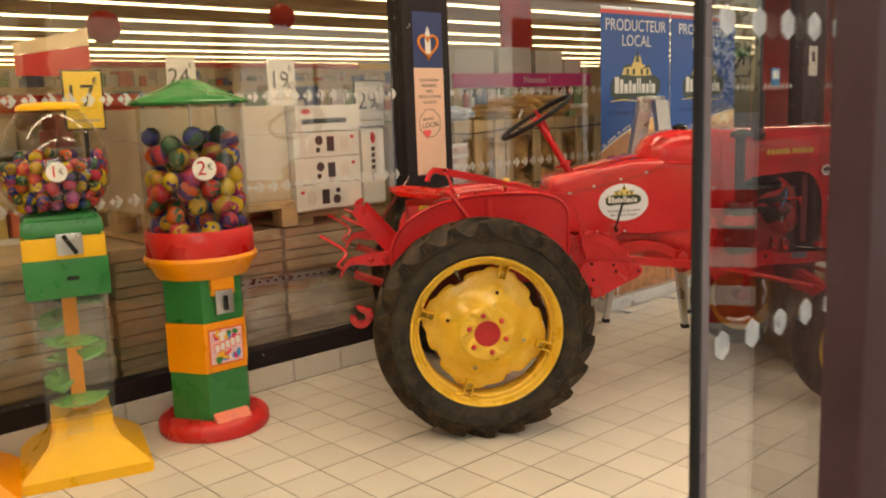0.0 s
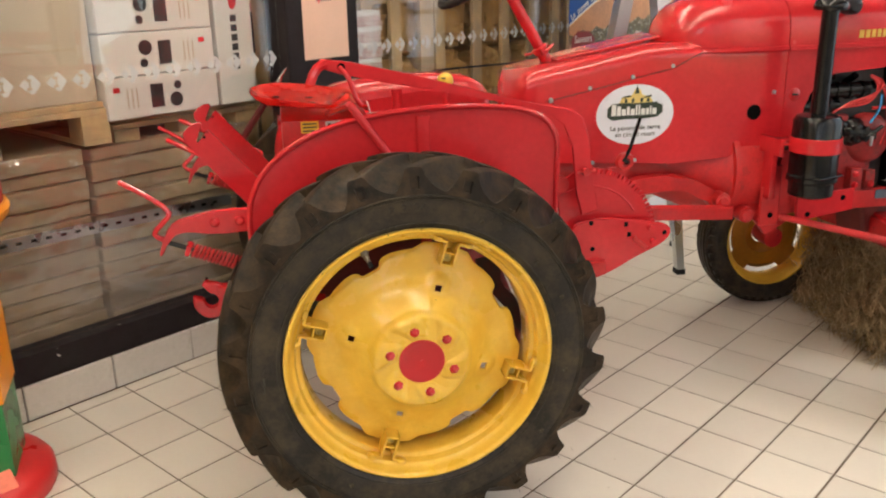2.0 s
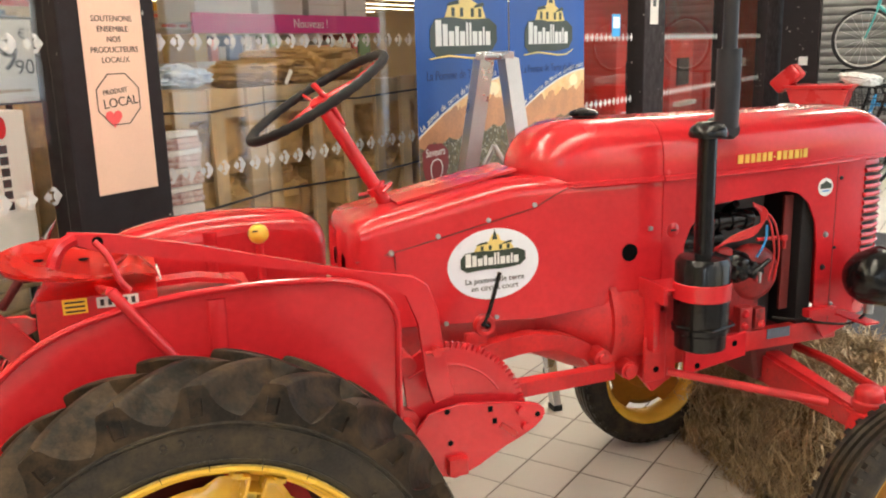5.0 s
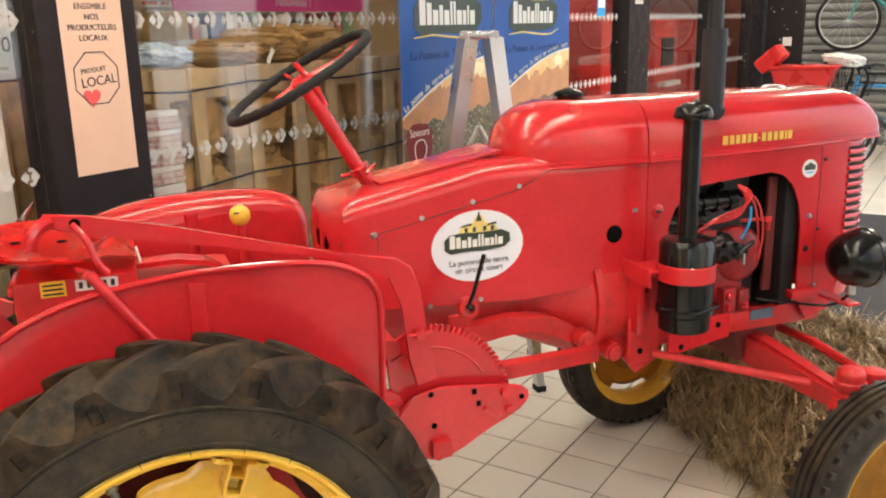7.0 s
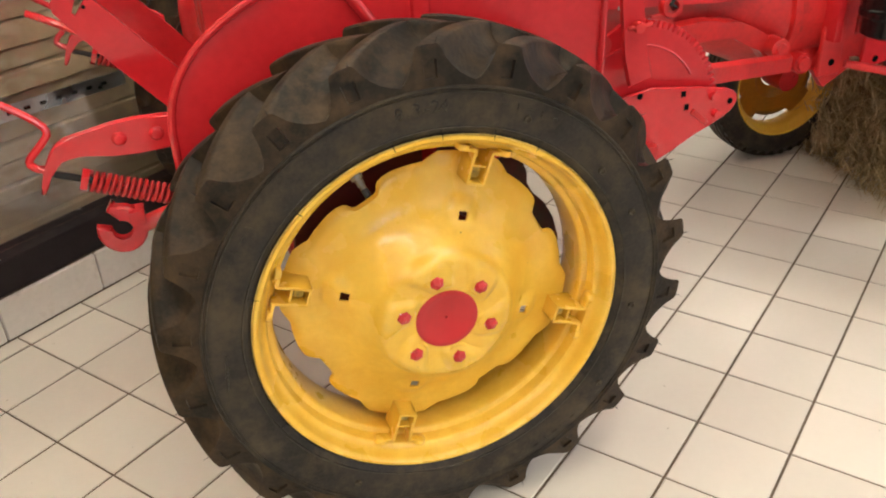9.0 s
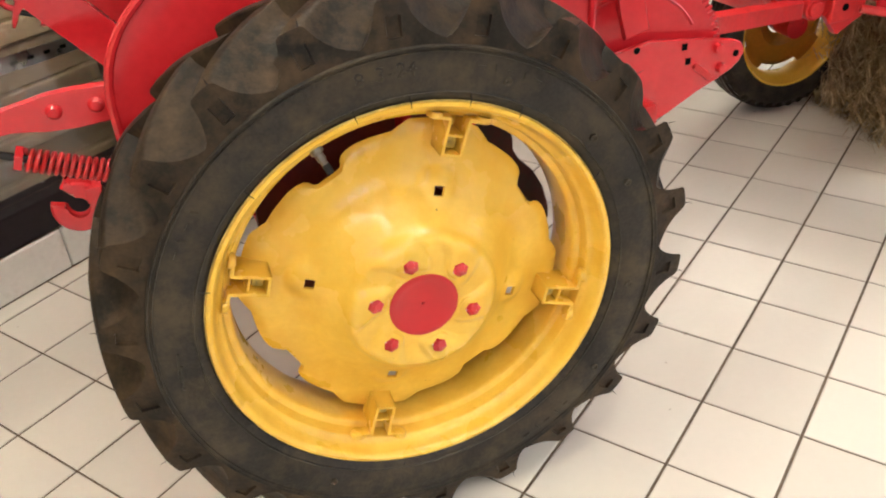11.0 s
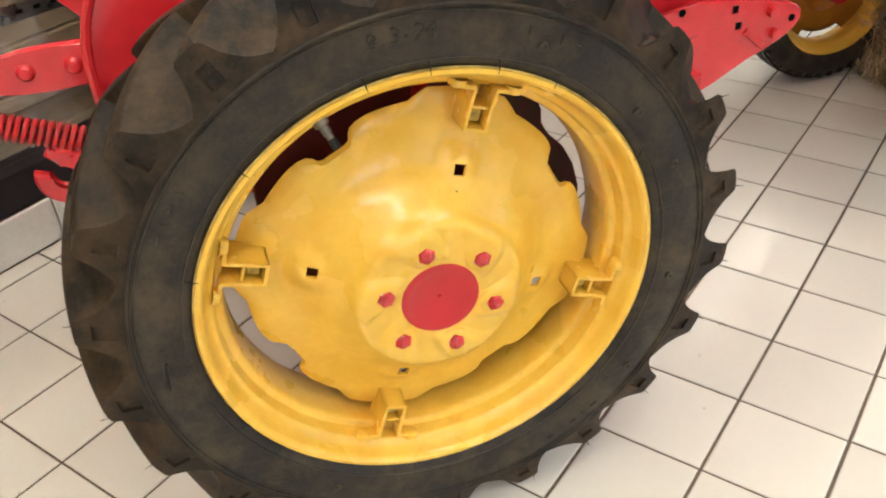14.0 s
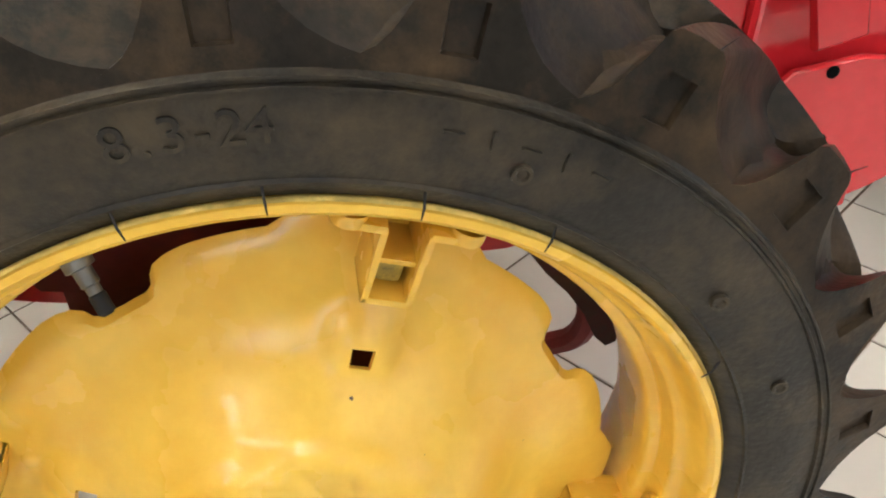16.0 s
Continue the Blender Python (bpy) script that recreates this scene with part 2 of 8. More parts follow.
INK = surf("black_print", (0.02, 0.02, 0.02), 0.5, vary=0.1, bump=0.0)
GOLD = surf("gold_lettering", (0.72, 0.46, 0.08), 0.4, vary=0.05, bump=0.0)
LOGO_G = surf("dark_green_print", (0.03, 0.045, 0.03), 0.45, vary=0.1, bump=0.0)
LOGO_Y = surf("straw_yellow_print", (0.78, 0.6, 0.2), 0.45, vary=0.1, bump=0.0)
BLUE = surf("blue_banner_cloth", (0.010, 0.082, 0.35), 0.5, vary=0.12, scale=1.5, bump=0.02)
BLUE_L = surf("light_blue_print", (0.03, 0.28, 0.62), 0.5, vary=0.1, bump=0.0)
HAZE = surf("hazy_treeline_print", (0.56, 0.27, 0.13), 0.5, vary=0.18, scale=7, bump=0.0)
SUNGLOW = surf("pale_sun_print", (0.95, 0.85, 0.55), 0.5, vary=0.05, bump=0.0)
FLOWERS = surf("potato_field_print", (0.12, 0.095, 0.045), 0.5, vary=0.5, scale=26, bump=0.0, chips=((0.45, 0.42, 0.33), 85, 0.6))
BLUE_D = surf("dark_blue_print", (0.008, 0.04, 0.17), 0.5, vary=0.05, bump=0.0)
SUNSET = surf("sunset_print", (0.86, 0.46, 0.17), 0.5, vary=0.2, scale=2.5, bump=0.0, dirt=(0.92, 0.74, 0.40), dirt_at=0.52)
EARTH = surf("brown_field_print", (0.42, 0.18, 0.075), 0.5, vary=0.4, scale=14, bump=0.0)
PEACH = surf("peach_poster", (0.78, 0.52, 0.40), 0.5, vary=0.03, bump=0.0)
NAVY = surf("navy_poster", (0.02, 0.035, 0.13), 0.5, vary=0.05, bump=0.0)
HEART = surf("coral_heart", (0.80, 0.10, 0.10), 0.5, vary=0.05, bump=0.0)
MAGENTA = surf("magenta_fascia", (0.60, 0.03, 0.20), 0.5, vary=0.08, bump=0.0)
PRICE_Y = surf("yellow_price_card", (0.85, 0.56, 0.05), 0.5, vary=0.03, bump=0.0)
SHUTTER = surf("grey_roller_shutter", (0.22, 0.22, 0.22), 0.5, metal=0.4, vary=0.15, bump=0.05)
MAT = surf("dark_door_mat", (0.035, 0.033, 0.035), 0.95, vary=0.2, fine=250, bump=0.6)
FROST = surf("frosted_film", (0.85, 0.86, 0.87), 0.6, vary=0.05, bump=0.0)
FROST.node_tree.nodes["Principled BSDF"].inputs["Alpha"].default_value = 0.62
FROST_THIN = surf("thin_frosted_film", (0.62, 0.66, 0.70), 0.35, vary=0.25, scale=30, bump=0.0)
FROST_THIN.node_tree.nodes["Principled BSDF"].inputs["Alpha"].default_value = 0.5
TEAL = surf("teal_bicycle_paint", (0.06, 0.32, 0.34), 0.3, vary=0.05, bump=0.0)
SHOPRED = surf("red_shop_panel", (0.55, 0.03, 0.02), 0.5, vary=0.1, bump=0.02)
TUBE = glow("fluorescent_tube", (1.0, 0.80, 0.50), 9.5)
SCREEN = glow("pink_sign_light", (0.9, 0.25, 0.75), 1.2)
PAINTS = [(0.50, 0.025, 0.018), (0.58, 0.40, 0.02), (0.02, 0.035, 0.20), (0.02, 0.075, 0.035), (0.46, 0.07, 0.014), (0.30, 0.03, 0.17), (0.38, 0.22, 0.015), (0.022, 0.02, 0.03), (0.07, 0.022, 0.12), (0.44, 0.02, 0.05)]
BALLS = random_colours("printed_rubber_ball", PAINTS, 0.25, 0.3, band=46.0)
CAPSULES = random_colours("capsule_toy", PAINTS, 0.2, 0.3, band=75.0)
GOODS = random_colours("shop_goods", [(0.55, 0.12, 0.08), (0.6, 0.5, 0.35), (0.15, 0.2, 0.35), (0.65, 0.6, 0.55), (0.5, 0.35, 0.12), (0.2, 0.3, 0.12)], 0.5)

# ---------------------------------------------------------------- mesh helpers


def link(name, bm, material, parent=None, label="", m=None, smooth=True, angle=38):
    mesh = bpy.data.meshes.new(name)
    bmesh.ops.recalc_face_normals(bm, faces=bm.faces[:])
    if smooth:
        for f in bm.faces:
            f.smooth = True
        for e in bm.edges:
            if len(e.link_faces) == 2 and e.calc_face_angle(0) > radians(angle):
                e.smooth = False
    bm.to_mesh(mesh)
    bm.free()
    mesh.materials.append(material)
    ob = new(name, mesh)
    if m is not None:
        ob.matrix_basis = m
    if parent is not None:
        ob.parent = parent
    if label:
        ob["label"] = label
    return ob


def part(name, bm, material, parent, label="", m=None, smooth=True):
    return link(name, bm, material, parent, label, m, smooth)


def again(ob, m, parent=None):
    """One more object on the same mesh."""
    o = new(ob.name.split(".")[0], ob.data)
    o.matrix_basis = m
    o.parent = parent if parent is not None else ob.parent
    if "label" in ob:
        o["label"] = ob["label"]
    return o


def thing(name, label, category, m=None, group="", kind=""):
    ob = new(name)
    ob.empty_display_size = 0.1
    if m is not None:
        ob.matrix_basis = m
    return tagged(ob, label, category, group, kind)


def B():
    return bmesh.new()


def box(bm, c, s, bevel=0.0, m=None, seg=2):
    r = bmesh.ops.create_cube(bm, size=1.0, matrix=(m or Matrix()) @ Matrix.LocRotScale(c, None, s))
    if bevel:
        es = list({e for v in r["verts"] for e in v.link_edges})
        bmesh.ops.bevel(bm, geom=es, offset=bevel, segments=seg, affect="EDGES", profile=0.7)
    return bm


def rod(bm, p0, p1, r0, r1=None, seg=12, cap=True):
    p0, p1 = Vector(p0), Vector(p1)
    d = p1 - p0
    m = Matrix.Translation((p0 + p1) / 2) @ d.to_track_quat("Z", "Y").to_matrix().to_4x4()
    bmesh.ops.create_cone(bm, cap_ends=cap, segments=seg, radius1=r0, radius2=r0 if r1 is None else r1, depth=d.length, matrix=m)
    return bm


def pipe(bm, pts, r, seg=8, closed=False):
    """A round bar along a line of points."""
    pts = [Vector(p) for p in pts]
    rings, n, up = [], len(pts), None
    for i, p in enumerate(pts):
        a, b = pts[i - 1] if (i or closed) else p, pts[(i + 1) % n] if (i < n - 1 or closed) else p
        d = (b - a).normalized()
        side = d.cross(up if up is not None and abs(d.dot(up)) < 0.98 else (Vector((0, 0, 1)) if abs(d.z) < 0.9 else Vector((1, 0, 0)))).normalized()
        up = side.cross(d).normalized()
        rad = r[i] if isinstance(r, (list, tuple)) else r
        rings.append([bm.verts.new(p + rad * (math.cos(t) * side + math.sin(t) * up)) for t in (2 * math.pi * k / seg for k in range(seg))])
    for i in range(n if closed else n - 1):
        q, w = rings[i], rings[(i + 1) % n]
        for k in range(seg):
            bm.faces.new((q[k], q[(k + 1) % seg], w[(k + 1) % seg], w[k]))
    if not closed:
        bm.faces.new(rings[0]), bm.faces.new(rings[-1][::-1])
    return bm


def lathe(bm, prof, seg=64, axis="z", closed=False, c=(0, 0, 0), cap=False):
    """prof: (radius, height) pairs turned about an axis through c."""
    rings = []
    for r, h in prof:
        ring = []
        for k in range(seg):
            t = 2 * math.pi * k / seg
            p = (r * math.cos(t), r * math.sin(t), h) if axis == "z" else ((r * math.sin(t), h, r * math.cos(t)) if axis == "y" else (h, r * math.cos(t), r * math.sin(t)))
            ring.append(bm.verts.new(Vector(c) + Vector(p)))
        rings.append(ring)
    m = len(rings)
    for i in range(m if closed else m - 1):
        a, b = rings[i], rings[(i + 1) % m]
        for k in range(seg):
            bm.faces.new((a[k], a[(k + 1) % seg], b[(k + 1) % seg], b[k]))
    if cap:
        for ring, (r, h) in ((rings[0], prof[0]), (rings[-1], prof[-1])):
            if r > 1e-4:
                bm.faces.new(ring)
    bmesh.ops.remove_doubles(bm, verts=bm.verts[:], dist=1e-5)
    return bm


def slab(bm, outline, a, b, plane="xz", bevel=0.0):
    """A plate with the given outline between the two depths a and b. plane xz: depth is y; xy: depth is z; yz: depth is x."""
    def at(p, d):
        return {"xz": (p[0], d, p[1]), "xy": (p[0], p[1], d), "yz": (d, p[0], p[1])}[plane]
    lo, hi = [bm.verts.new(at(p, a)) for p in outline], [bm.verts.new(at(p, b)) for p in outline]
    n = len(outline)
    f1, f2 = bm.faces.new(lo), bm.faces.new(hi[::-1])
    for k in range(n):
        bm.faces.new((lo[k], lo[(k + 1) % n], hi[(k + 1) % n], hi[k]))
    if bevel:
        es = list({e for f in (f1, f2) for e in f.edges})
        bmesh.ops.bevel(bm, geom=es, offset=bevel, segments=1, affect="EDGES")
    if n > 4:
        bm.normal_update()
        bmesh.ops.triangulate(bm, faces=[f for f in bm.faces if len(f.verts) > 4], ngon_method="EAR_CLIP")
    return bm


def loft(bm, sections, caps=True, closed=True):
    rings = [[bm.verts.new(p) for p in s] for s in sections]
    n = len(rings[0])
    for a, b in zip(rings, rings[1:]):
        for k in range(n if closed else n - 1):
            bm.faces.new((a[k], a[(k + 1) % n], b[(k + 1) % n], b[k]))
    if caps:
        bm.faces.new(rings[0]), bm.faces.new(rings[-1][::-1])
    return bm


def smoothed(points, rounds=2, closed=True):
    for _ in range(rounds):
        out = []
        n = len(points)
        for k in range(n if closed else n - 1):
            p, q = points[k], points[(k + 1) % n]
            out += [tuple(0.75 * x + 0.25 * y for x, y in zip(p, q)), tuple(0.25 * x + 0.75 * y for x, y in zip(p, q))]
        points = out if closed else [points[0]] + out + [points[-1]]
    return points


def words(name, text, size, m, material, parent, align="CENTER", depth=0.0006):
    """Raised lettering in the built-in font; it stands in the x, y plane of m."""
    cu = bpy.data.curves.new(name, "FONT")
    cu.body, cu.size, cu.extrude, cu.align_x, cu.align_y = text, size, depth, align, "CENTER"
    cu.resolution_u = 3
    tmp = bpy.data.objects.new(name, cu)
    mesh = bpy.data.meshes.new_from_object(tmp)
    bpy.data.objects.remove(tmp)
    mesh.materials.clear()
    mesh.materials.append(material)
    ob = new(name, mesh)
    ob.matrix_basis = m
    ob.parent = parent
    return ob


FACE_Y = pose(0, 0, 0, 90, 0, 0)              # turns an x, y drawing upright, to be read from -y

# ---------------------------------------------------------------- structure (shop frame)


def struct(name, bm, material, label, category, m=S, smooth=False):
    return tagged(link(name, bm, material, None, "", m, smooth), label, category, kind="structure")


H_HALL, U0, U1, N0, N1 = 2.95, -4.6, 10.6, -2.11, 1.345
struct("ground", box(B(), (3, -1, -0.16), (160, 160, 0.2)), PAVE, "grey outdoor paving round the building", "ground")
floor = struct("floor", box(B(), ((U0 + U1) / 2, -0.45, -0.031), (U1 - U0, 3.7, 0.056)), GROUT, "cream ceramic tile floor with dark grout lines", "floor")
struct("shop_floor", box(B(), (13, 18.7, -0.03), (54, 34.6, 0.06)), SHOPFLOOR, "pale tiled floor of the supermarket", "floor")
struct("ceiling", box(B(), ((U0 + U1) / 2, -0.4, H_HALL + 0.1), (U1 - U0, 3.8, 0.2)), CEIL, "plain white ceiling of the entrance hall", "ceiling")
struct("shop_ceiling", box(B(), (13, 18.7, 3.7), (54, 34.6, 0.2)), surf("warm_shop_ceiling", (0.54, 0.41, 0.25), 0.8, vary=0.2, scale=1.0, bump=0.1), "high warm-toned ceiling of the supermarket", "ceiling")
struct("wall_back", box(B(), (13, 36.1, 1.8), (54, 0.2, 3.6)), WALL, "cream back wall of the supermarket", "wall")
struct("wall_west", box(B(), (-14.1, 18.7, 1.8), (0.2, 34.6, 3.6)), WALL, "cream side wall of the supermarket", "wall")
struct("wall_east", box(B(), (40.1, 18.7, 1.8), (0.2, 34.6, 3.6)), WALL, "cream side wall of the supermarket", "wall")
struct("wall_hall_west", box(B(), (U0 - 0.1, -0.38, 1.4), (0.2, 3.5, 2.8)), WALL, "plain cream end wall of the entrance hall", "wall")
struct("wall_shop_west", box(B(), (-9.4, 1.44, 1.8), (10.4, 0.14, 3.6)), WALL, "cream outer wall of the supermarket", "wall")
struct("wall_shop_east", box(B(), (25.3, 1.44, 1.8), (29.4, 0.14, 3.6)), WALL, "cream outer wall of the supermarket", "wall")
struct("lintel_shop", box(B(), (3.95, 1.44, 2.75), (16.1, 0.16, 0.38)), FRAME, "dark lintel above the shop window", "lintel")
struct("wall_above_shop", box(B(), (13, 1.46, 3.27), (54, 0.14, 0.66)), WALL, "cream wall above the shop window", "wall")

# low tiled plinth under the shop window
plinth = struct("plinth", box(B(), (0.6, 1.41, 0.058), (10.3, 0.11, 0.116)), GROUT, "low white-tiled plinth under the shop window", "plinth")
bmp = box(B(), (0, 0, 0), (0.303, 0.012, 0.119), 0.003, seg=1)
first = part("plinth_tile", bmp, PLINTH, plinth, smooth=False)
first.matrix_basis = pose(-0.122 - 0.1535, 1.351, 0.06)
for k in range(-14, 18):
    if k:
        again(first, pose(-0.122 - 0.1535 + 0.307 * k, 1.351 + 0.0008 * math.sin(k * 5), 0.06))

# window front: bottom rail, posts, panes
struct("window_rail", box(B(), (3.95, 1.41, 0.166), (16.1, 0.10, 0.094), 0.006), FRAME, "scuffed dark metal bottom rail of the shop window", "window frame")
for k, (a, b, d) in enumerate(((-4.2, -4.05, 0.1), (5.72, 6.2, 0.14), (8.0, 8.2, 0.12), (9.75, 10.6, 0.12))):
    struct("window_post", box(B(), ((a + b) / 2, 1.41, 1.39), (b - a, d, 2.36), 0.006), FRAME, "dark metal post of the shop window", "window post")
struct("pillar", box(B(), (0.925, 1.42, 1.385), (0.365, 0.13, 2.35), 0.008), FRAME, "dark scuffed metal pillar between two shop windows", "pillar")
panes = ((-4.05, -2.1), (-2.09, 0.74), (1.11, 3.4), (3.41, 5.72), (6.2, 8.0), (8.2, 9.75))
for k, (a, b) in enumerate(panes):
    w = struct("window_%d" % (k + 1), box(B(), ((a + b) / 2, 1.41, 1.39), (b - a, 0.008, 2.35)), GLASS, "large clear shop window pane", "window")
    w.visible_shadow = False
    # two rows of small white marks on the pane: diamond between two wedges, as plain shapes
    bm = B()
    for z in (1.052, 1.515):
        step = 0.083
        for i in range(int((b - a) / step)):
            u = a + step * (i + 0.5)
            h = 0.033
            for pts in ([(-1.0, 0), (-0.36, 0.62), (-0.36, 0.28), (-0.12, 0.28), (-0.12, -0.28), (-0.36, -0.28), (-0.36, -0.62)], [(1.0, 0), (0.32, 0.88), (0.0, 0.88), (-0.22, 0.55), (0.22, 0.45), (0.04, 0.2), (0.04, -0.2), (0.22, -0.45), (-0.22, -0.55), (0.0, -0.88), (0.32, -0.88)]):
                bm.faces.new([bm.verts.new((u + h * x, 1.4045, z + h * y)) for x, y in pts])
    part("window_film", bm, FROST, w, "row of small white wedge marks", smooth=False)

# pillar poster
def flat(name, pts, d, material, parent, label="", m=None, plane="xz", t=0.0012):
    return part(name, slab(B(), pts, d, d - t, plane), material, parent, label, m, smooth=False)


def rect(x0, z0, x1, z1):
    return [(x0, z0), (x1, z0), (x1, z1), (x0, z1)]


def ellipse(cx, cz, a, b, n=40, tilt=0.0):
    c, s = math.cos(radians(tilt)), math.sin(radians(tilt))
    return [(cx + a * math.cos(t) * c - b * math.sin(t) * s, cz + a * math.cos(t) * s + b * math.sin(t) * c) for t in (2 * math.pi * k / n for k in range(n))]


def heart(cx, cz, r):
    return [(cx + r * math.sin(t) ** 3, cz + r / 16 * (13 * math.cos(t) - 5 * math.cos(2 * t) - 2 * math.cos(3 * t) - math.cos(4 * t))) for t in (2 * math.pi * k / 36 for k in range(36))]


def ring(cx, cz, r0, r1, n, d, t=0.0012):
    bm = B()
    vs = [[bm.verts.new((cx + r * math.sin(2 * math.pi * (k + 0.5) / n), d - h, cz + r * math.cos(2 * math.pi * (k + 0.5) / n))) for k in range(n)] for r, h in ((r0, 0), (r0, t), (r1, t), (r1, 0))]
    for i in range(4):
        for k in range(n):
            bm.faces.new((vs[i][k], vs[i][(k + 1) % n], vs[(i + 1) % 4][(k + 1) % n], vs[(i + 1) % 4][k]))
    return bm


poster = thing("poster", "peach and navy local-produce poster on the dark pillar", "poster", S @ pose(0.935, 1.354, 0))
flat("panel", rect(-0.115, 1.036, 0.115, 1.66), 0, PEACH, poster)
flat("header", rect(-0.115, 1.6605, 0.115, 1.98), 0, NAVY, poster, "navy header panel")
for k, t in enumerate(("SOUTENONS", "ENSEMBLE", "NOS", "PRODUCTEURS", "LOCAUX")):
    words("lettering", t, 0.0258, pose(0, -0.0018, 1.588 - 0.032 * k) @ FACE_Y, INK, poster)
part("octagon", ring(-0.005, 1.337, 0.085, 0.0885, 8, -0.0013), INK, poster, "black octagon outline", smooth=False)
words("lettering", "PRODUIT", 0.022, pose(-0.015, -0.0018, 1.362, 0, -5) @ FACE_Y, INK, poster)
words("lettering", "LOCAL", 0.042, pose(0.002, -0.0018, 1.327, 0, -5) @ FACE_Y, INK, poster)
flat("heart", heart(-0.030, 1.278, 0.031), -0.0013, HEART, poster, "coral red heart")
part("heart_outline", pipe(B(), [(x, -0.003, z) for x, z in heart(0, 1.79, 0.075)], 0.008, 6, True), surf("orange_print", (0.72, 0.22, 0.03), 0.5), poster, "orange heart outline")
flat("heart_flame", [(-0.02, 1.74), (0.02, 1.74), (0.022, 1.85), (0, 1.90), (-0.022, 1.85)], -0.0013, WHITE, poster, "white flame shape")

# entrance front behind the starting point: glazed wall with a sliding door leaf
struct("front_lintel", box(B(), (3.0, N0 - 0.02, 2.62), (15.2, 0.14, 0.66)), JAMB, "maroon metal lintel of the entrance front", "lintel")
struct("front_jamb", box(B(), (-1.244, N0 + 0.01, 1.145), (0.508, 0.05, 2.29), 0.006), JAMB, "maroon metal door jamb", "door jamb")
for a, b in ((-4.6, -4.3), (1.5, 1.62), (4.0, 4.12), (6.5, 6.62), (9.0, 9.12), (10.4, 10.6)):
    struct("front_post", box(B(), ((a + b) / 2, N0, 1.145), (b - a, 0.10, 2.29), 0.005), JAMB, "maroon metal post of the entrance front", "post")
for k, (a, b) in enumerate(((-0.99, 1.5), (1.62, 4.0), (4.12, 6.5), (6.62, 9.0), (9.12, 10.4))):
    w = struct("front_window_%d" % (k + 1), box(B(), ((a + b) / 2, N0, 1.15), (b - a, 0.008, 2.28)), GLASS, "large clear entrance window pane", "window")
    w.visible_shadow = False
leaf = thing("sliding_door", "open glass sliding door leaf with frosted dots", "door", S @ pose(0, N0 + 0.037, 0), kind="structure")
part("stile", box(B(), (-1.773, 0, 1.15), (0.013, 0.010, 2.26), 0.003), surf("mauve_grey_stile", (0.16, 0.13, 0.14), 0.35, vary=0.1, bump=0.02), leaf)
part("seal", box(B(), (-1.784, 0, 1.15), (0.008, 0.0085, 2.26), 0.003), BLACK_MATT, leaf, "black rubber edge seal")
g = part("pane", box(B(), (-1.5165, 0, 1.15), (0.50, 0.008, 2.24)), clear("door_glass", (0.97, 0.975, 0.98), 0.0, 0.26), leaf)
g.visible_shadow = False
for z in (1.1655, 1.493):
    for k in range(6):
        part("dot", lathe(B(), [(0.0, -0.001), (0.0158, -0.001), (0.0158, 0)], 6, "y", c=(-1.741 + 0.0632 * k, -0.0045, z)), FROST_THIN, leaf, "frosted grey-white dot")
# what the door's glass mirrors: a striped barrier and a tree on the forecourt, and an added post that darkens the
# reflection
struct("porch_post", box(B(), (0.145, -2.896, 1.5), (0.17, 0.17, 3.1), 0.01), JAMB, "square maroon post added outside to darken the door's reflection", "post")
barrier = thing("striped_barrier", "low red and white striped barrier on the forecourt", "barrier", S @ pose(2.30, -4.766, -0.06, 0, 0, 60))
for k in range(7):
    part("plank", box(B(), (0, 0, 0.10 + 0.125 * k), (1.5, 0.03, 0.118), 0.004), REDPL if k % 2 == 0 else WHITE, barrier)
for x in (-0.68, 0.68):
    part("leg", box(B(), (x, 0.035, 0.46), (0.06, 0.04, 0.92), 0.004), STEEL, barrier)
    part("foot", box(B(), (x, 0.035, 0.015), (0.08, 0.5, 0.03), 0.004), STEEL, barrier)
tree = thing("tree", "small dark leafy tree beyond the forecourt", "tree", S @ pose(10.5, -9.6, -0.06))
bm = B()
pipe(bm, [(0, 0, 0), (0.03, 0.02, 0.9), (-0.02, 0.0, 1.9), (0.03, 0.0, 3.0)], [0.11, 0.09, 0.07, 0.03], 8)
limb_r = random.Random(31)
tips = []
for k in range(11):
    a, z = 2.4 * k, 1.0 + 0.17 * k
    tip_ = Vector((0.75 * math.cos(a) * limb_r.uniform(0.6, 1), 0.75 * math.sin(a) * limb_r.uniform(0.6, 1), z + 0.65))
    pipe(bm, [(0, 0, z), tuple(Vector((0, 0, z)).lerp(tip_, 0.5) + Vector((0, 0, 0.08))), tuple(tip_)], [0.035, 0.022, 0.008], 5)
    tips.append(tip_)
part("trunk", bm, BOARD, tree, "grey-brown trunk and limbs")
bm = B()
for p in tips:
    for k in range(150):
        c = p + Vector((limb_r.gauss(0, 0.24), limb_r.gauss(0, 0.24), limb_r.gauss(0, 0.20)))
        mm = Matrix.Translation(c) @ pose(0, 0, 0, limb_r.uniform(0, 360), limb_r.uniform(0, 360), limb_r.uniform(0, 360))
        bm.faces.new([bm.verts.new(mm @ Vector(q)) for q in ((-0.05, 0, 0), (0, 0.025, 0.008), (0.06, 0, 0), (0, -0.025, 0.008))])
part("crown", bm, surf("dark_leaves", (0.035, 0.06, 0.022), 0.5, vary=0.3), tree, "uneven dark green crown of many leaves", smooth=False)
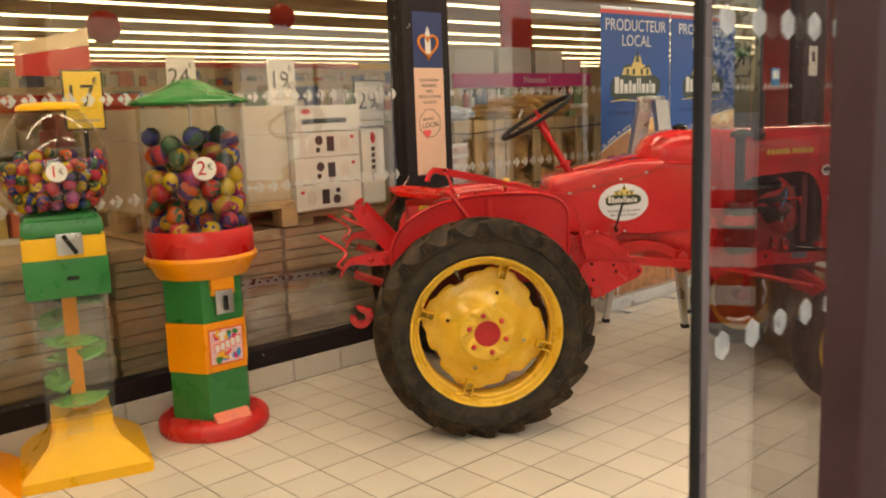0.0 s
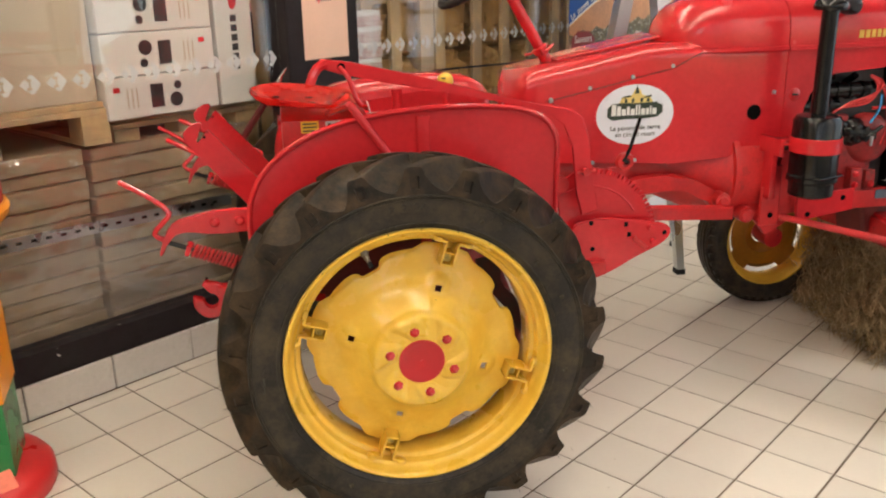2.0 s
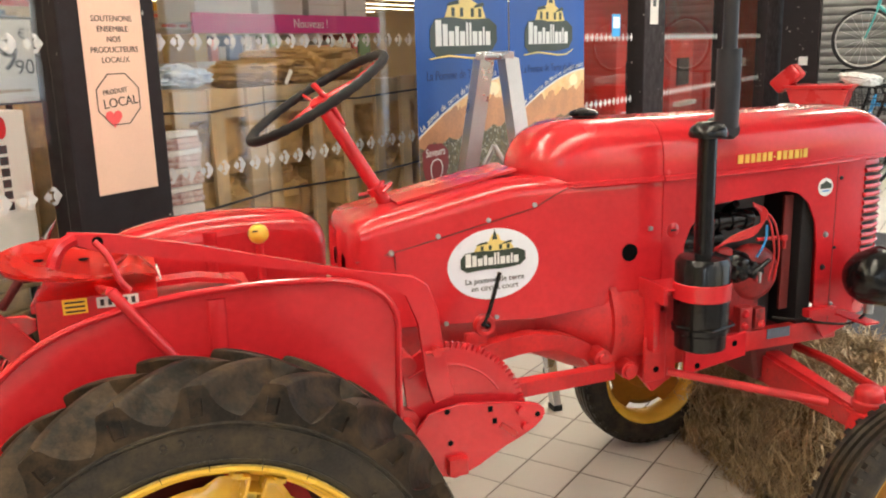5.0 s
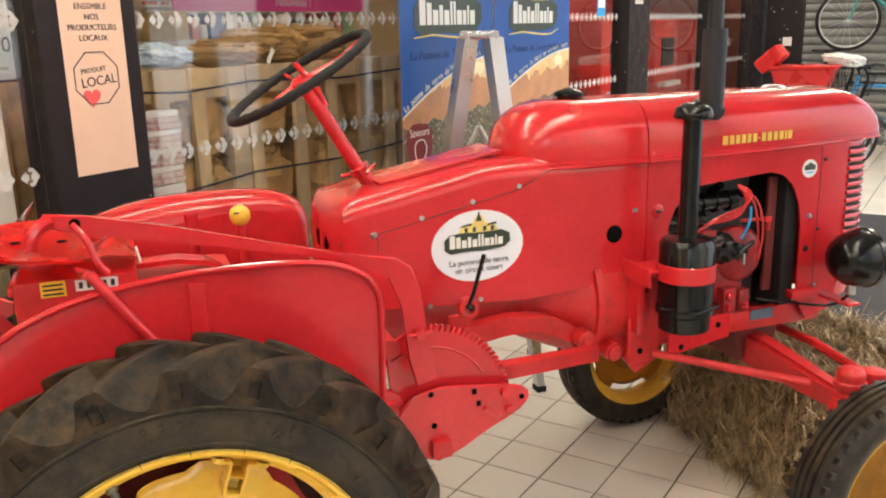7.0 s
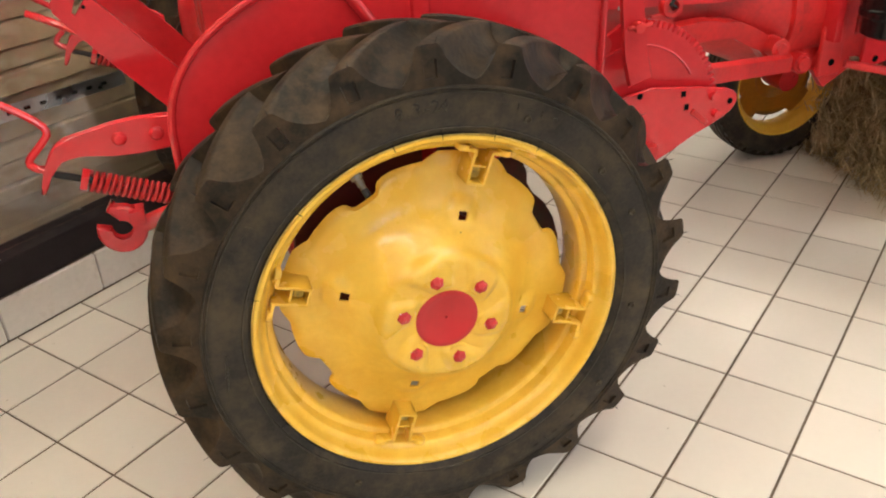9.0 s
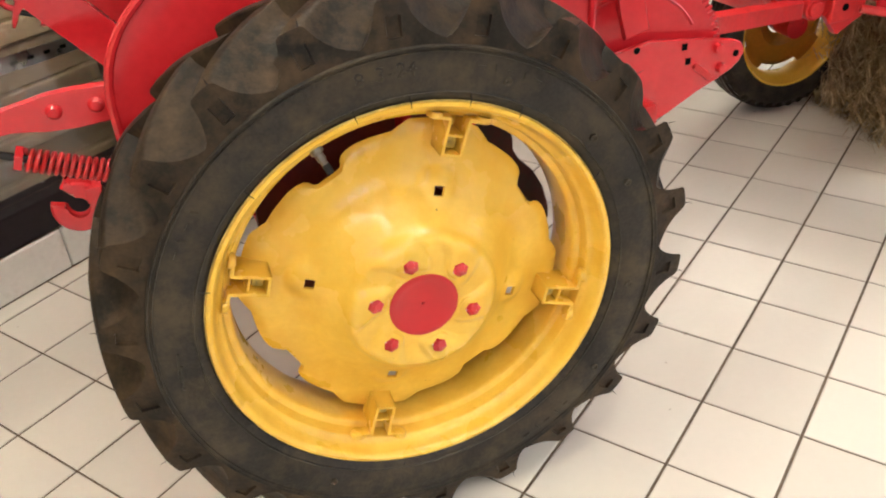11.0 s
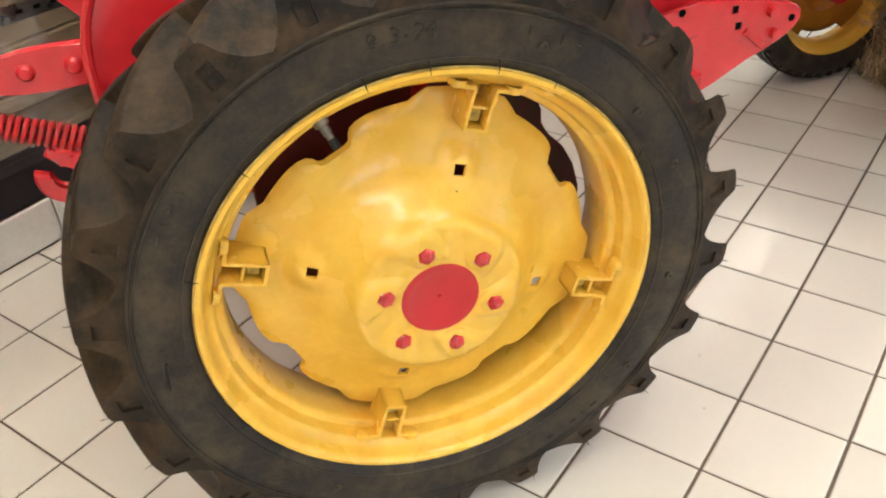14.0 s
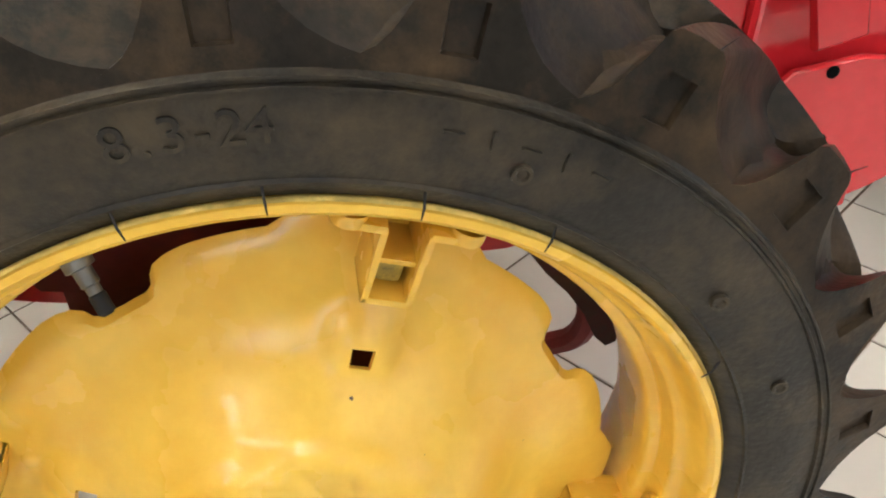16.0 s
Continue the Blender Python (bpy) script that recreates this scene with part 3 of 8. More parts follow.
# hall ceiling lights, out of view; (8.8, 0.75) added to brighten the far end
HALL_TUBE = glow("hall_tube", (1.0, 0.89, 0.72), 38.0)
for u, n_ in ((-2.5, 0.75), (0.3, 0.75), (5.0, 0.75), (8.8, 0.75), (8.8, -0.9), (-2.5, -0.9), (0.3, -0.9), (5.0, -0.9)):
    lamp = thing("ceiling_light", "long white fluorescent ceiling light", "ceiling light", S @ pose(u, n_, H_HALL - 0.035), "hall ceiling lights")
    part("housing", box(B(), (0, 0, 0.015), (2.4, 0.16, 0.04), 0.006), WHITE, lamp)
    part("diffuser", box(B(), (0, 0, -0.02), (2.34, 0.12, 0.03), 0.008), HALL_TUBE, lamp)

# ---------------------------------------------------------------- tractor
YC, HZ, PHI = 0.72, 0.474, 17.9               # centre line, rear axle height, turn of the rear wheel
tractor = thing("tractor", "small red vintage farm tractor with yellow wheels", "tractor")


def tyre_carcass(R, w, ridge):
    """Outside of a tyre about the y axis, from bead to bead; w: half width, centred on y = 0."""
    prof = [(0.312, -w * 0.62), (0.322, -w * 0.80), (0.330, -w * 0.90), (0.340, -w * 0.965), (0.352, -w * 1.0), (0.37, -w * 1.025), (0.39, -w * 1.03), (ridge - 0.006, -w * 1.01), (ridge - 0.003, -w * 1.025), (ridge, -w * 1.025), (ridge + 0.003, -w * 0.975), (ridge + 0.007, -w * 0.90), (R - 0.026, -w * 0.80), (R - 0.014, -w * 0.68), (R - 0.006, -w * 0.5), (R - 0.001, -w * 0.3)]
    return prof + [(R, 0)] + [(r, -y) for r, y in prof[::-1]]


def tread_radius(y):
    """Radius of the tread's floor at the distance y from the middle of the tyre."""
    return float(np.interp(abs(y), [0.0, 0.031, 0.052, 0.071, 0.083, 0.094, 0.1015, 0.108], [0.452, 0.451, 0.446, 0.438, 0.428, 0.418, 0.412, 0.411]))


def tyre_lug(side, sweep, hw=0.0150):
    """One bar from the shoulder to the middle of the tread: flat crest, hollow flanks, and a flat end with a sunk pocket."""
    bm = B()
    n = 15
    levels = ((1.0, -0.0040, -0.0040), (0.94, 0.0008, 0.0008), (0.65, 0.0065, 0.0095), (0.45, 0.0125, 0.0195), (0.30, 0.0185, 0.0305), (0.18, 0.026, 0.045), (0.12, 0.033, 0.057), (0.06, 0.043, 0.071), (-0.05, 0.049, 0.078))

    def spot(s, f, w, inset=0.0):
        yb = -0.1075 + 0.1215 * s
        rb, rt = tread_radius(yb), 0.4825 - 0.0105 * abs(yb / 0.105) ** 2.2
        r = max(rb + f * (rt - rb), 0.4095)
        y = (-0.1035 + 0.21 * (r - 0.410)) * (1 - s) + 0.014 * s + inset
        th = sweep * (0.8 * s + 0.2 * s * s) + w / 0.46
        return bm.verts.new((r * math.sin(th), y * side, r * math.cos(th)))

    def half(s, left, right):
        return hw * (1.26 - 0.36 * s), 1 - 0.35 * s
    rings = []
    for i in range(n):
        s = i / (n - 1)
        h, k = half(s, 0, 0)
        ring_ = [spot(s, f, -h - l * k) for f, l, r in levels[::-1]]
        ring_ += [spot(s, 1.012, 0.0)]
        ring_ += [spot(s, f, h + r * k) for f, l, r in levels]
        rings.append(ring_)
    m = len(rings[0])
    for q, w in zip(rings, rings[1:]):
        for k in range(m - 1):
            bm.faces.new((q[k], q[k + 1], w[k + 1], w[k]))
    bm.faces.new(rings[-1])
    # flat end: rows of faces from crest to foot, the middle ones sunk into a pocket
    nl = len(levels)
    lefts, rights = rings[0][:nl][::-1], rings[0][nl + 1:]
    h, k = half(0, 0, 0)
    ins = [[spot(0, f, w) for f, l, r in levels] for w in (-0.0095, 0.0125)]
    deep = {(c, i): spot(0, levels[i][0], (-0.0080, 0.0110)[c], 0.0050) for c in (0, 1) for i in (2, 3, 4, 5)}
    crest = rings[0][nl]
    bm.faces.new((lefts[0], crest, ins[0][0])), bm.faces.new((ins[0][0], crest, ins[1][0])), bm.faces.new((ins[1][0], crest, rights[0]))
    for i in range(nl - 1):
        bm.faces.new((lefts[i], ins[0][i], ins[0][i + 1], lefts[i + 1]))
        bm.faces.new((ins[1][i], rights[i], rights[i + 1], ins[1][i + 1]))
        if 2 <= i < 5:
            bm.faces.new((deep[0, i], deep[1, i], deep[1, i + 1], deep[0, i + 1]))
            for c in (0, 1):
                bm.faces.new((ins[c][i], deep[c, i], deep[c, i + 1], ins[c][i + 1]))
        else:
            bm.faces.new((ins[0][i], ins[1][i], ins[1][i + 1], ins[0][i + 1]))
    for i in (2, 5):
        bm.faces.new((ins[0][i], ins[1][i], deep[1, i], deep[0, i]))
    bmesh.ops.recalc_face_normals(bm, faces=bm.faces[:])
    return bm


def rear_wheel(m, label):
    """Rim with dished disc, clamps, nuts and a lugged tyre; the outer rim edge lies in y = 0, the axle runs along y."""
    yc = 0.088
    prof = [(0.3275, -0.002), (0.3285, -0.007), (0.3265, -0.0115), (0.3215, -0.012), (0.3180, -0.0095), (0.3150, -0.001), (0.3120, 0.009), (0.3080, 0.0165), (0.3045, 0.0195), (0.3020, 0.021), (0.3005, 0.0245), (0.2990, 0.036), (0.2970, 0.0415), (0.2935, 0.0435), (0.2895, 0.0445), (0.2868, 0.0475), (0.2856, 0.055), (0.2848, 0.070), (0.2840, 0.088), (0.2840, 0.108), (0.287, 0.125), (0.296, 0.14), (0.303, 0.154), (0.312, 0.172), (0.3275, 0.176), (0.3275, 0.170), (0.317, 0.166), (0.309, 0.150), (0.302, 0.136), (0.294, 0.122), (0.291, 0.106), (0.291, 0.086), (0.292, 0.072), (0.296, 0.060), (0.302, 0.048), (0.307, 0.032), (0.314, 0.021), (0.319, 0.004)]
    wheel = part("rear_wheel", lathe(B(), prof, 96, "y", True), YELLOW, tractor, label, m)
    car = [(r, y + yc) for r, y in tyre_carcass(0.452, 0.104, 0.408)]
    cut = [i for i, (r, y) in enumerate(car) if r >= 0.4105]
    part("tyre", lathe(B(), car[:cut[0] + 1], 120, "y"), RUBBER, wheel, "black agricultural tyre sidewall")
    part("tyre", lathe(B(), car[cut[-1]:], 120, "y"), RUBBER, wheel, "black agricultural tyre sidewall")
    part("tread", lathe(B(), car[cut[0]:cut[-1] + 1], 120, "y"), TREAD, wheel, "dusty brown tread floor")
    for side, a0 in ((1, -0.6), (-1, -0.6 + 8.2)):
        lug = None
        for k in range(22):
            mm = pose(0, yc, 0, 0, a0 + 360 / 22 * k, 0)
            if lug is None:
                lug = part("tread_lug", tyre_lug(side, 0.27), RUBBER_D, wheel, "dusty black tread bar", mm)
            else:
                again(lug, mm, wheel)
    for r in (0.4015, 0.4075):
        part("shoulder_rib", lathe(B(), [(r - 0.0022, -0.0165), (r - 0.0008, -0.0206), (r + 0.0008, -0.0206), (r + 0.0022, -0.0165)], 120, "y"), RUBBER, wheel)
    part("sidewall_rib", lathe(B(), [(0.341, -0.011), (0.3435, -0.0155), (0.346, -0.0145)], 96, "y"), RUBBER, wheel)
    # moulding hairs of the rubber: on the bead, lying over the rim's lip, and at the bars' corners
    hair = part("rubber_hair", pipe(B(), [(0, -0.011, 0.342), (0.001, -0.0165, 0.332), (0.0015, -0.0165, 0.3235)], [0.0010, 0.0009, 0.0004], 5), BLACK_MATT, wheel, "", pose(0, 0, 0, 0, 1.4, 0))
    for a in (-43, -12.3, 16.5, 30.7, 62, 121, 190, 243, 289):
        again(hair, pose(0, 0, 0, 0, a, 0), wheel)
    tip = part("rubber_hair", pipe(B(), [(0.0125, -0.0895 + yc, 0.468), (0.0135, -0.0905 + yc, 0.474), (0.0155, -0.0925 + yc, 0.482)], [0.0008, 0.0007, 0.0003], 4), BLACK_MATT, wheel, "", pose(0, 0, 0, 0, -0.6, 0))
    for k in range(1, 22):
        again(tip, pose(0, 0, 0, 0, 360 / 22 * k - 0.6 - (3.0 if k % 3 == 1 else 0), 0), wheel)
    for a, r in ((52, 0.362), (69, 0.372), (100, 0.366), (127, 0.378), (24, 0.368), (-150, 0.37)):
        part("moulded_mark", lathe(B(), [(0.0, -0.0195), (0.003, -0.0195), (0.0042, -0.0212), (0.0062, -0.0212), (0.0066, -0.017)], 14, "y"), RUBBER, wheel, "", pose(r * math.sin(radians(a)), 0, r * math.cos(radians(a))))
    for a, r in ((-94, 0.374), (-90.5, 0.374)):
        part("moulded_mark", box(B(), (0, -0.0185, 0), (0.0028, 0.005, 0.046), 0.001, pose(r * math.sin(radians(a)), 0, r * math.cos(radians(a)), 0, 8, 0)), RUBBER, wheel)
    for a0, chars in ((17, 5), (-62, 4), (140, 5)):
        for k in range(chars):
            a = radians(a0 + 3.4 * k)
            part("moulded_mark", box(B(), (0, -0.0185, 0), (0.012, 0.0046, 0.0022), 0.0008, pose(0.383 * math.sin(a), 0, 0.383 * math.cos(a), 0, math.degrees(a) + (80 if k % 2 else 0), 0)), RUBBER, wheel)
    part("worn_edge", lathe(B(), [(0.3279, -0.0105), (0.3291, -0.0085), (0.3294, -0.0065), (0.3284, -0.0045)], 96, "y"), surf("chipped_cream_edge", (0.72, 0.52, 0.15), 0.5, vary=0.4, scale=40, bump=0.2), wheel, "thin pale cream rim edge")
    # dished disc: a polar sheet with four square holes, lobes at the clamps and notches between them
    hw, hr = 0.0076, 0.170
    radii = [0.045, 0.056, 0.060, 0.064, 0.068, 0.072, 0.076, 0.080, 0.084, 0.088, 0.092, 0.096, 0.100, 0.104, 0.108, 0.1115, 0.115, 0.118, 0.121, 0.125, 0.131, 0.140, 0.151, hr - hw, hr + hw, 0.190, 0.200, 0.208, 0.215]

    def depth(r, dev):
        y = np.interp(r, [0.045, 0.104, 0.1135, 0.118, 0.1225, 0.140, 0.155, 0.17, 0.185, 0.20, 0.222, 0.235, 0.25, 0.27], [-0.0175, -0.0175, -0.0165, -0.011, -0.003, 0.014, 0.029, 0.042, 0.051, 0.057, 0.0635, 0.067, 0.0705, 0.073])
        d2 = (r - hr) ** 2 + (dev * hr) ** 2
        near = math.exp(-(d2 / 0.0245 ** 2) ** 2)
        return y - near * (0.0085 + 0.58 * (r - hr))
    angs = []
    for q in range(4):
        base = math.pi / 2 * q
        for d in [-45 + 1.5 * k for k in range(60)]:
            if abs(d) > 3.5:
                angs.append((base + radians(d), radians(d)))
        for d in (36.5, 37.5, 38.2):
            angs += [(base + radians(d), radians(d)), (base - radians(d), -radians(d))]
        angs += [(base - hw / hr, -hw / hr), (base + hw / hr, hw / hr)]
    angs.sort()
    bm = B()
    rows = []
    for a, dev in angs:
        edge = float(np.interp(abs(math.degrees(dev)), [0, 12, 18, 31, 35, 36.5, 37.5, 38.2, 40, 45], [0.270, 0.268, 0.252, 0.2505, 0.2475, 0.244, 0.238, 0.231, 0.2265, 0.2255]))
        row = []
        n0 = len(radii)
        for i in range(n0 + 4):
            rr = radii[i] if i < n0 else radii[-1] + (edge - radii[-1]) * (i - n0 + 1) / 4
            swirl = 6 * (a - math.pi / 6) + 3.0 * (rr - 0.085) / 0.085
            boss = 0.0080 * math.exp(-((rr - 0.090) / 0.024) ** 6) * min(1.0, max(0.0, 0.62 + 1.15 * math.cos(swirl)))
            lip = 0.005 if i == n0 + 3 else 0.0
            th = a + radians(PHI)
            row.append(bm.verts.new((rr * math.sin(th), depth(rr, dev) - boss + lip, rr * math.cos(th))))
        rows.append(row)
    n = len(rows)
    ih = radii.index(hr - hw)
    for k in range(n):
        q, w = rows[k], rows[(k + 1) % n]
        d0, d1 = angs[k][1], angs[(k + 1) % n][1]
        for i in range(len(q) - 1):
            if i == ih and abs(d0 + hw / hr) < 1e-6 and abs(d1 - hw / hr) < 1e-6:
                continue
            bm.faces.new((q[i], q[i + 1], w[i + 1], w[i]))
    bmesh.ops.remove_doubles(bm, verts=bm.verts[:], dist=1e-5)
    bmesh.ops.solidify(bm, geom=bm.faces[:], thickness=0.005)
    part("disc", bm, YELLOW, wheel, "dished yellow wheel disc with square holes")
    part("hub_cap", lathe(B(), [(0.0, -0.0120), (0.0022, -0.0125), (0.0030, -0.0168), (0.010, -0.0172), (0.036, -0.0195), (0.045, -0.0228), (0.051, -0.0245), (0.0555, -0.0235), (0.057, -0.020), (0.0572, -0.008), (0.05, 0.01)], 64, "y"), surf("red_hub_paint", (0.48, 0.014, 0.02), 0.33, vary=0.05, scale=9, bump=0.05), wheel, "round red hub cap")
    nut_red = surf("chipped_red_nut_paint", (0.52, 0.02, 0.025), 0.32, vary=0.2, scale=60, bump=0.12, coat=0.2, chips=((0.75, 0.62, 0.55), 110.0, 0.70))
    for k in range(6):
        a = radians(PHI - 30 + 60 * k)
        bm = B()
        lathe(bm, [(0.0, -0.0352), (0.0085, -0.0352), (0.0112, -0.0335), (0.0128, -0.0315), (0.0128, -0.014)], 6, "y")
        part("nut_pad", lathe(B(), [(0.0, -0.0235), (0.0165, -0.0235), (0.0182, -0.0262), (0.0205, -0.0262), (0.0235, -0.0225), (0.0260, -0.016), (0.027, -0.008)], 32, "y"), YELLOW, wheel, "", pose(0.081 * math.sin(a), 0, 0.081 * math.cos(a)))
        part("wheel_nut", bm, nut_red, wheel, "chipped red hexagon wheel nut", pose(0.081 * math.sin(a), 0, 0.081 * math.cos(a), 0, 17 * k, 0))
    # clamps between disc and rim
    for k in range(4):
        bm = B()
        box(bm, (0, 0.070, 0.259), (0.036, 0.010, 0.056), 0.002)
        box(bm, (-0.0150, 0.0435, 0.259), (0.005, 0.055, 0.054), 0.0015)
        box(bm, (0.0150, 0.0435, 0.259), (0.005, 0.055, 0.054), 0.0015)
        box(bm, (0, 0.0435, 0.2345), (0.035, 0.055, 0.005), 0.0015)
        box(bm, (0, 0.046, 0.2640), (0.026, 0.048, 0.004), 0.001)
        for s in (-1, 1):
            box(bm, (s * 0.0155, 0.028, 0.281), (0.005, 0.026, 0.022), 0.0015)
            box(bm, (s * 0.027, 0.025, 0.2915), (0.026, 0.021, 0.006), 0.002)
            lathe(bm, [(0.0, 0.2880), (0.0085, 0.2880), (0.0115, 0.2895), (0.0122, 0.2925), (0.0122, 0.299)], 20, c=(s * 0.0385, 0.024, 0))
        c = part("rim_clamp", bm, YELLOW, wheel, "yellow cast rim clamp", pose(0, 0, 0, 0, PHI + 90 * k, 0))
        bm = B()
        box(bm, (0, 0.052, 0.2490), (0.019, 0.040, 0.019), 0.006)
        part("clamp_bolt", bm, YELLOW_GRIME, wheel, "", pose(0, 0, 0, 0, PHI + 90 * k, 0))
    a = radians(-24.7)
    va = part("valve", pipe(B(), [(r * math.sin(a), y, r * math.cos(a)) for r, y in ((0.290, 0.050), (0.281, 0.046), (0.280, 0.0455), (0.270, 0.041), (0.269, 0.0405), (0.262, 0.037))], [0.0105, 0.0105, 0.0068, 0.0068, 0.0052, 0.0052], 10), surf("dull_grey_steel", (0.20, 0.19, 0.17), 0.45, metal=0.7, vary=0.3, bump=0.15), wheel, "dull steel tyre valve")
    part("valve_cap", pipe(B(), [(r * math.sin(a), y, r * math.cos(a)) for r, y in ((0.264, 0.038), (0.263, 0.0375), (0.252, 0.032), (0.250, 0.031))], [0.0052, 0.0062, 0.0060, 0.0035], 10), BLACK_MATT, va, "black valve cap")
    return wheel


wheel_near = rear_wheel(pose(0, 0, HZ), "yellow rear wheel with black lugged tyre")
# size lettering moulded on the sidewall
for k, ch in enumerate("8.3-24"):
    a = -0.155 + 0.038 * k
    words("lettering", ch, 0.030, pose(0, 0, 0, 0, math.degrees(a), 0) @ pose(0, -0.0200, 0.380) @ FACE_Y, RUBBER, wheel_near, depth=0.0007)
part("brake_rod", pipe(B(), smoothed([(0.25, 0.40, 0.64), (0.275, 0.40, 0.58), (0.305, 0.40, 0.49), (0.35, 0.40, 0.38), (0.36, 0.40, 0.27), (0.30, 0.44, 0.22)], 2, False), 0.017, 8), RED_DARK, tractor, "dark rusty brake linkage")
wheel_far = new("rear_wheel", wheel_near.data)
wheel_far.matrix_basis, wheel_far.parent = pose(0, 2 * YC, HZ, 0, 0, 180), tractor
wheel_far["label"] = "yellow rear wheel with black lugged tyre"
for c in list(wheel_near.children):
    if not c.name.startswith("lettering"):
        o = new(c.name.split(".")[0], c.data)
        o.matrix_basis, o.parent = c.matrix_basis.copy(), wheel_far
        if "label" in c:
            o["label"] = c["label"]
        for c2 in c.children:
            o2 = new(c2.name.split(".")[0], c2.data)
            o2.matrix_basis, o2.parent = c2.matrix_basis.copy(), o


def front_wheel(m):
    prof = [(0.205, -0.055), (0.207, -0.058), (0.204, -0.061), (0.196, -0.056), (0.190, -0.04), (0.182, -0.034), (0.172, -0.02), (0.168, 0.0), (0.172, 0.02), (0.182, 0.036), (0.19, 0.042), (0.196, 0.056), (0.206, 0.058), (0.2, 0.05), (0.195, 0.038), (0.185, 0.03), (0.176, 0.0), (0.185, -0.03), (0.196, -0.042)]
    w = part("front_wheel", lathe(B(), prof, 64, "y", True), YELLOW, tractor, "small yellow front wheel with ribbed tyre", m)
    R, hw = 0.288, 0.058
    p = [(0.196, -0.05), (0.205, -0.06), (0.225, -0.066), (0.25, -0.064), (0.27, -0.052), (0.279, -0.042)]
    for y in (-0.033, -0.011, 0.011, 0.033):
        p += [(0.279, y - 0.008), (0.290 - abs(y) * 0.08, y - 0.006), (0.290 - abs(y) * 0.08, y + 0.006), (0.279, y + 0.008)]
    p += [(0.279, 0.042), (0.27, 0.052), (0.25, 0.064), (0.225, 0.066), (0.205, 0.06), (0.196, 0.05)]
    part("tyre", lathe(B(), p, 72, "y"), RUBBER, w, "narrow black ribbed front tyre")
    blk = None
    for k in range(44):
        for s in (-1, 1):
            mm = pose(0, 0, 0, 0, 360 / 44 * (k + (0.5 if s > 0 else 0)), 0 if s > 0 else 180)
            if blk is None:
                blk = part("tread_block", box(B(), (0, 0.050, 0.272), (0.016, 0.014, 0.016)), RUBBER, w, "", mm, smooth=False)
            else:
                again(blk, mm, w)
    # disc with four slots against the rim
    bm = B()
    prof = [(0.045, -0.034), (0.06, -0.030), (0.085, -0.012), (0.12, -0.022), (0.140, -0.020)]
    rows = []
    for k in range(72):
        a = 2 * math.pi * k / 72
        edge = 0.150 if math.cos(4 * a) > -0.35 else 0.182
        rows.append([bm.verts.new((r * math.sin(a), y, r * math.cos(a))) for r, y in prof + [((0.140 + edge) / 2, -0.012), (edge, -0.002 if edge > 0.16 else -0.012)]])
    for k in range(72):
        for i in range(len(rows[0]) - 1):
            bm.faces.new((rows[k][i], rows[k][i + 1], rows[(k + 1) % 72][i + 1], rows[(k + 1) % 72][i]))
    bmesh.ops.solidify(bm, geom=bm.faces[:], thickness=0.005)
    part("disc", bm, YELLOW_OLD, w, "dished yellow disc with slots")
    part("hub", lathe(B(), [(0.0, -0.06), (0.03, -0.058), (0.036, -0.05), (0.04, -0.03), (0.04, 0.06), (0.0, 0.06)], 24, "y"), RED_OLD, w, "red wheel hub")
    return w


front_wheel(pose(1.715, 0.125, 0.288))
front_wheel(pose(1.66, 1.255, 0.288, 0, 0, 180))

# mudguards
G_OUT = smoothed([(-0.385, 0.70), (-0.385, 0.83), (-0.325, 0.925), (-0.20, 1.0), (-0.02, 1.035), (0.18, 1.04), (0.34, 1.025), (0.415, 0.965), (0.412, 0.85), (0.408, 0.62), (0.37, 0.60), (0.24, 0.645), (0.05, 0.60), (-0.10, 0.53), (-0.25, 0.55), (-0.385, 0.60)], 2)


def mudguard(m, label):
    g_ = part("mudguard", slab(B(), G_OUT, -0.003, 0.003), RED, tractor, label, m)
    bm = B()
    edge = [(x, z) for x, z in G_OUT if z > 0.68]
    i0 = max(range(len(edge)), key=lambda i: math.dist(edge[i], edge[i - 1]))
    edge = edge[i0:] + edge[:i0]
    pipe(bm, [(x, -0.006, z) for x, z in edge], 0.007, 8)
    part("rolled_edge", bm, RED, g_)
    bm = B()
    slab(bm, [(0.040, 0.0), (0.046, -0.010), (0.054, -0.013), (0.066, -0.013), (0.074, -0.010), (0.080, 0.0)], 0.615, 1.02, "xy")
    part("pressed_rib", bm, RED, g_)
    return g_


mudguard(pose(0, 0.245, 0), "flat red rear mudguard with rolled edge")


def inset(p, d, c=(0.0, 0.79)):
    v = Vector((c[0] - p[0], c[1] - p[1]))
    v = v.normalized() * d
    return p[0] + v.x, p[1] + v.y


far = part("mudguard", slab(B(), [inset(p, 0.070) for p in G_OUT], -0.003, 0.003), RED, tractor, "red rear mudguard with rounded crown", pose(0.062, 2 * YC - 0.245, -0.030))
crown = [p for p in G_OUT if p[1] > 0.68]
i0 = max(range(len(crown)), key=lambda i: math.dist(crown[i], crown[i - 1]))
crown = crown[i0:] + crown[:i0]
part("crown", loft(B(), [[(x, y, z) for x, z in (inset(p, d) for p in crown)] for d, y in ((0.071, -0.0032), (0.050, 0.001), (0.031, 0.008), (0.015, 0.019), (0.004, 0.036), (0.0, 0.060), (0.0, 0.105))], caps=False, closed=False), RED, far, "rounded crown of the mudguard")
part("pressed_rib", slab(B(), [(0.040, 0.0), (0.046, -0.010), (0.054, -0.013), (0.066, -0.013), (0.074, -0.010), (0.080, 0.0)], 0.615, 0.99, "xy"), RED, far)
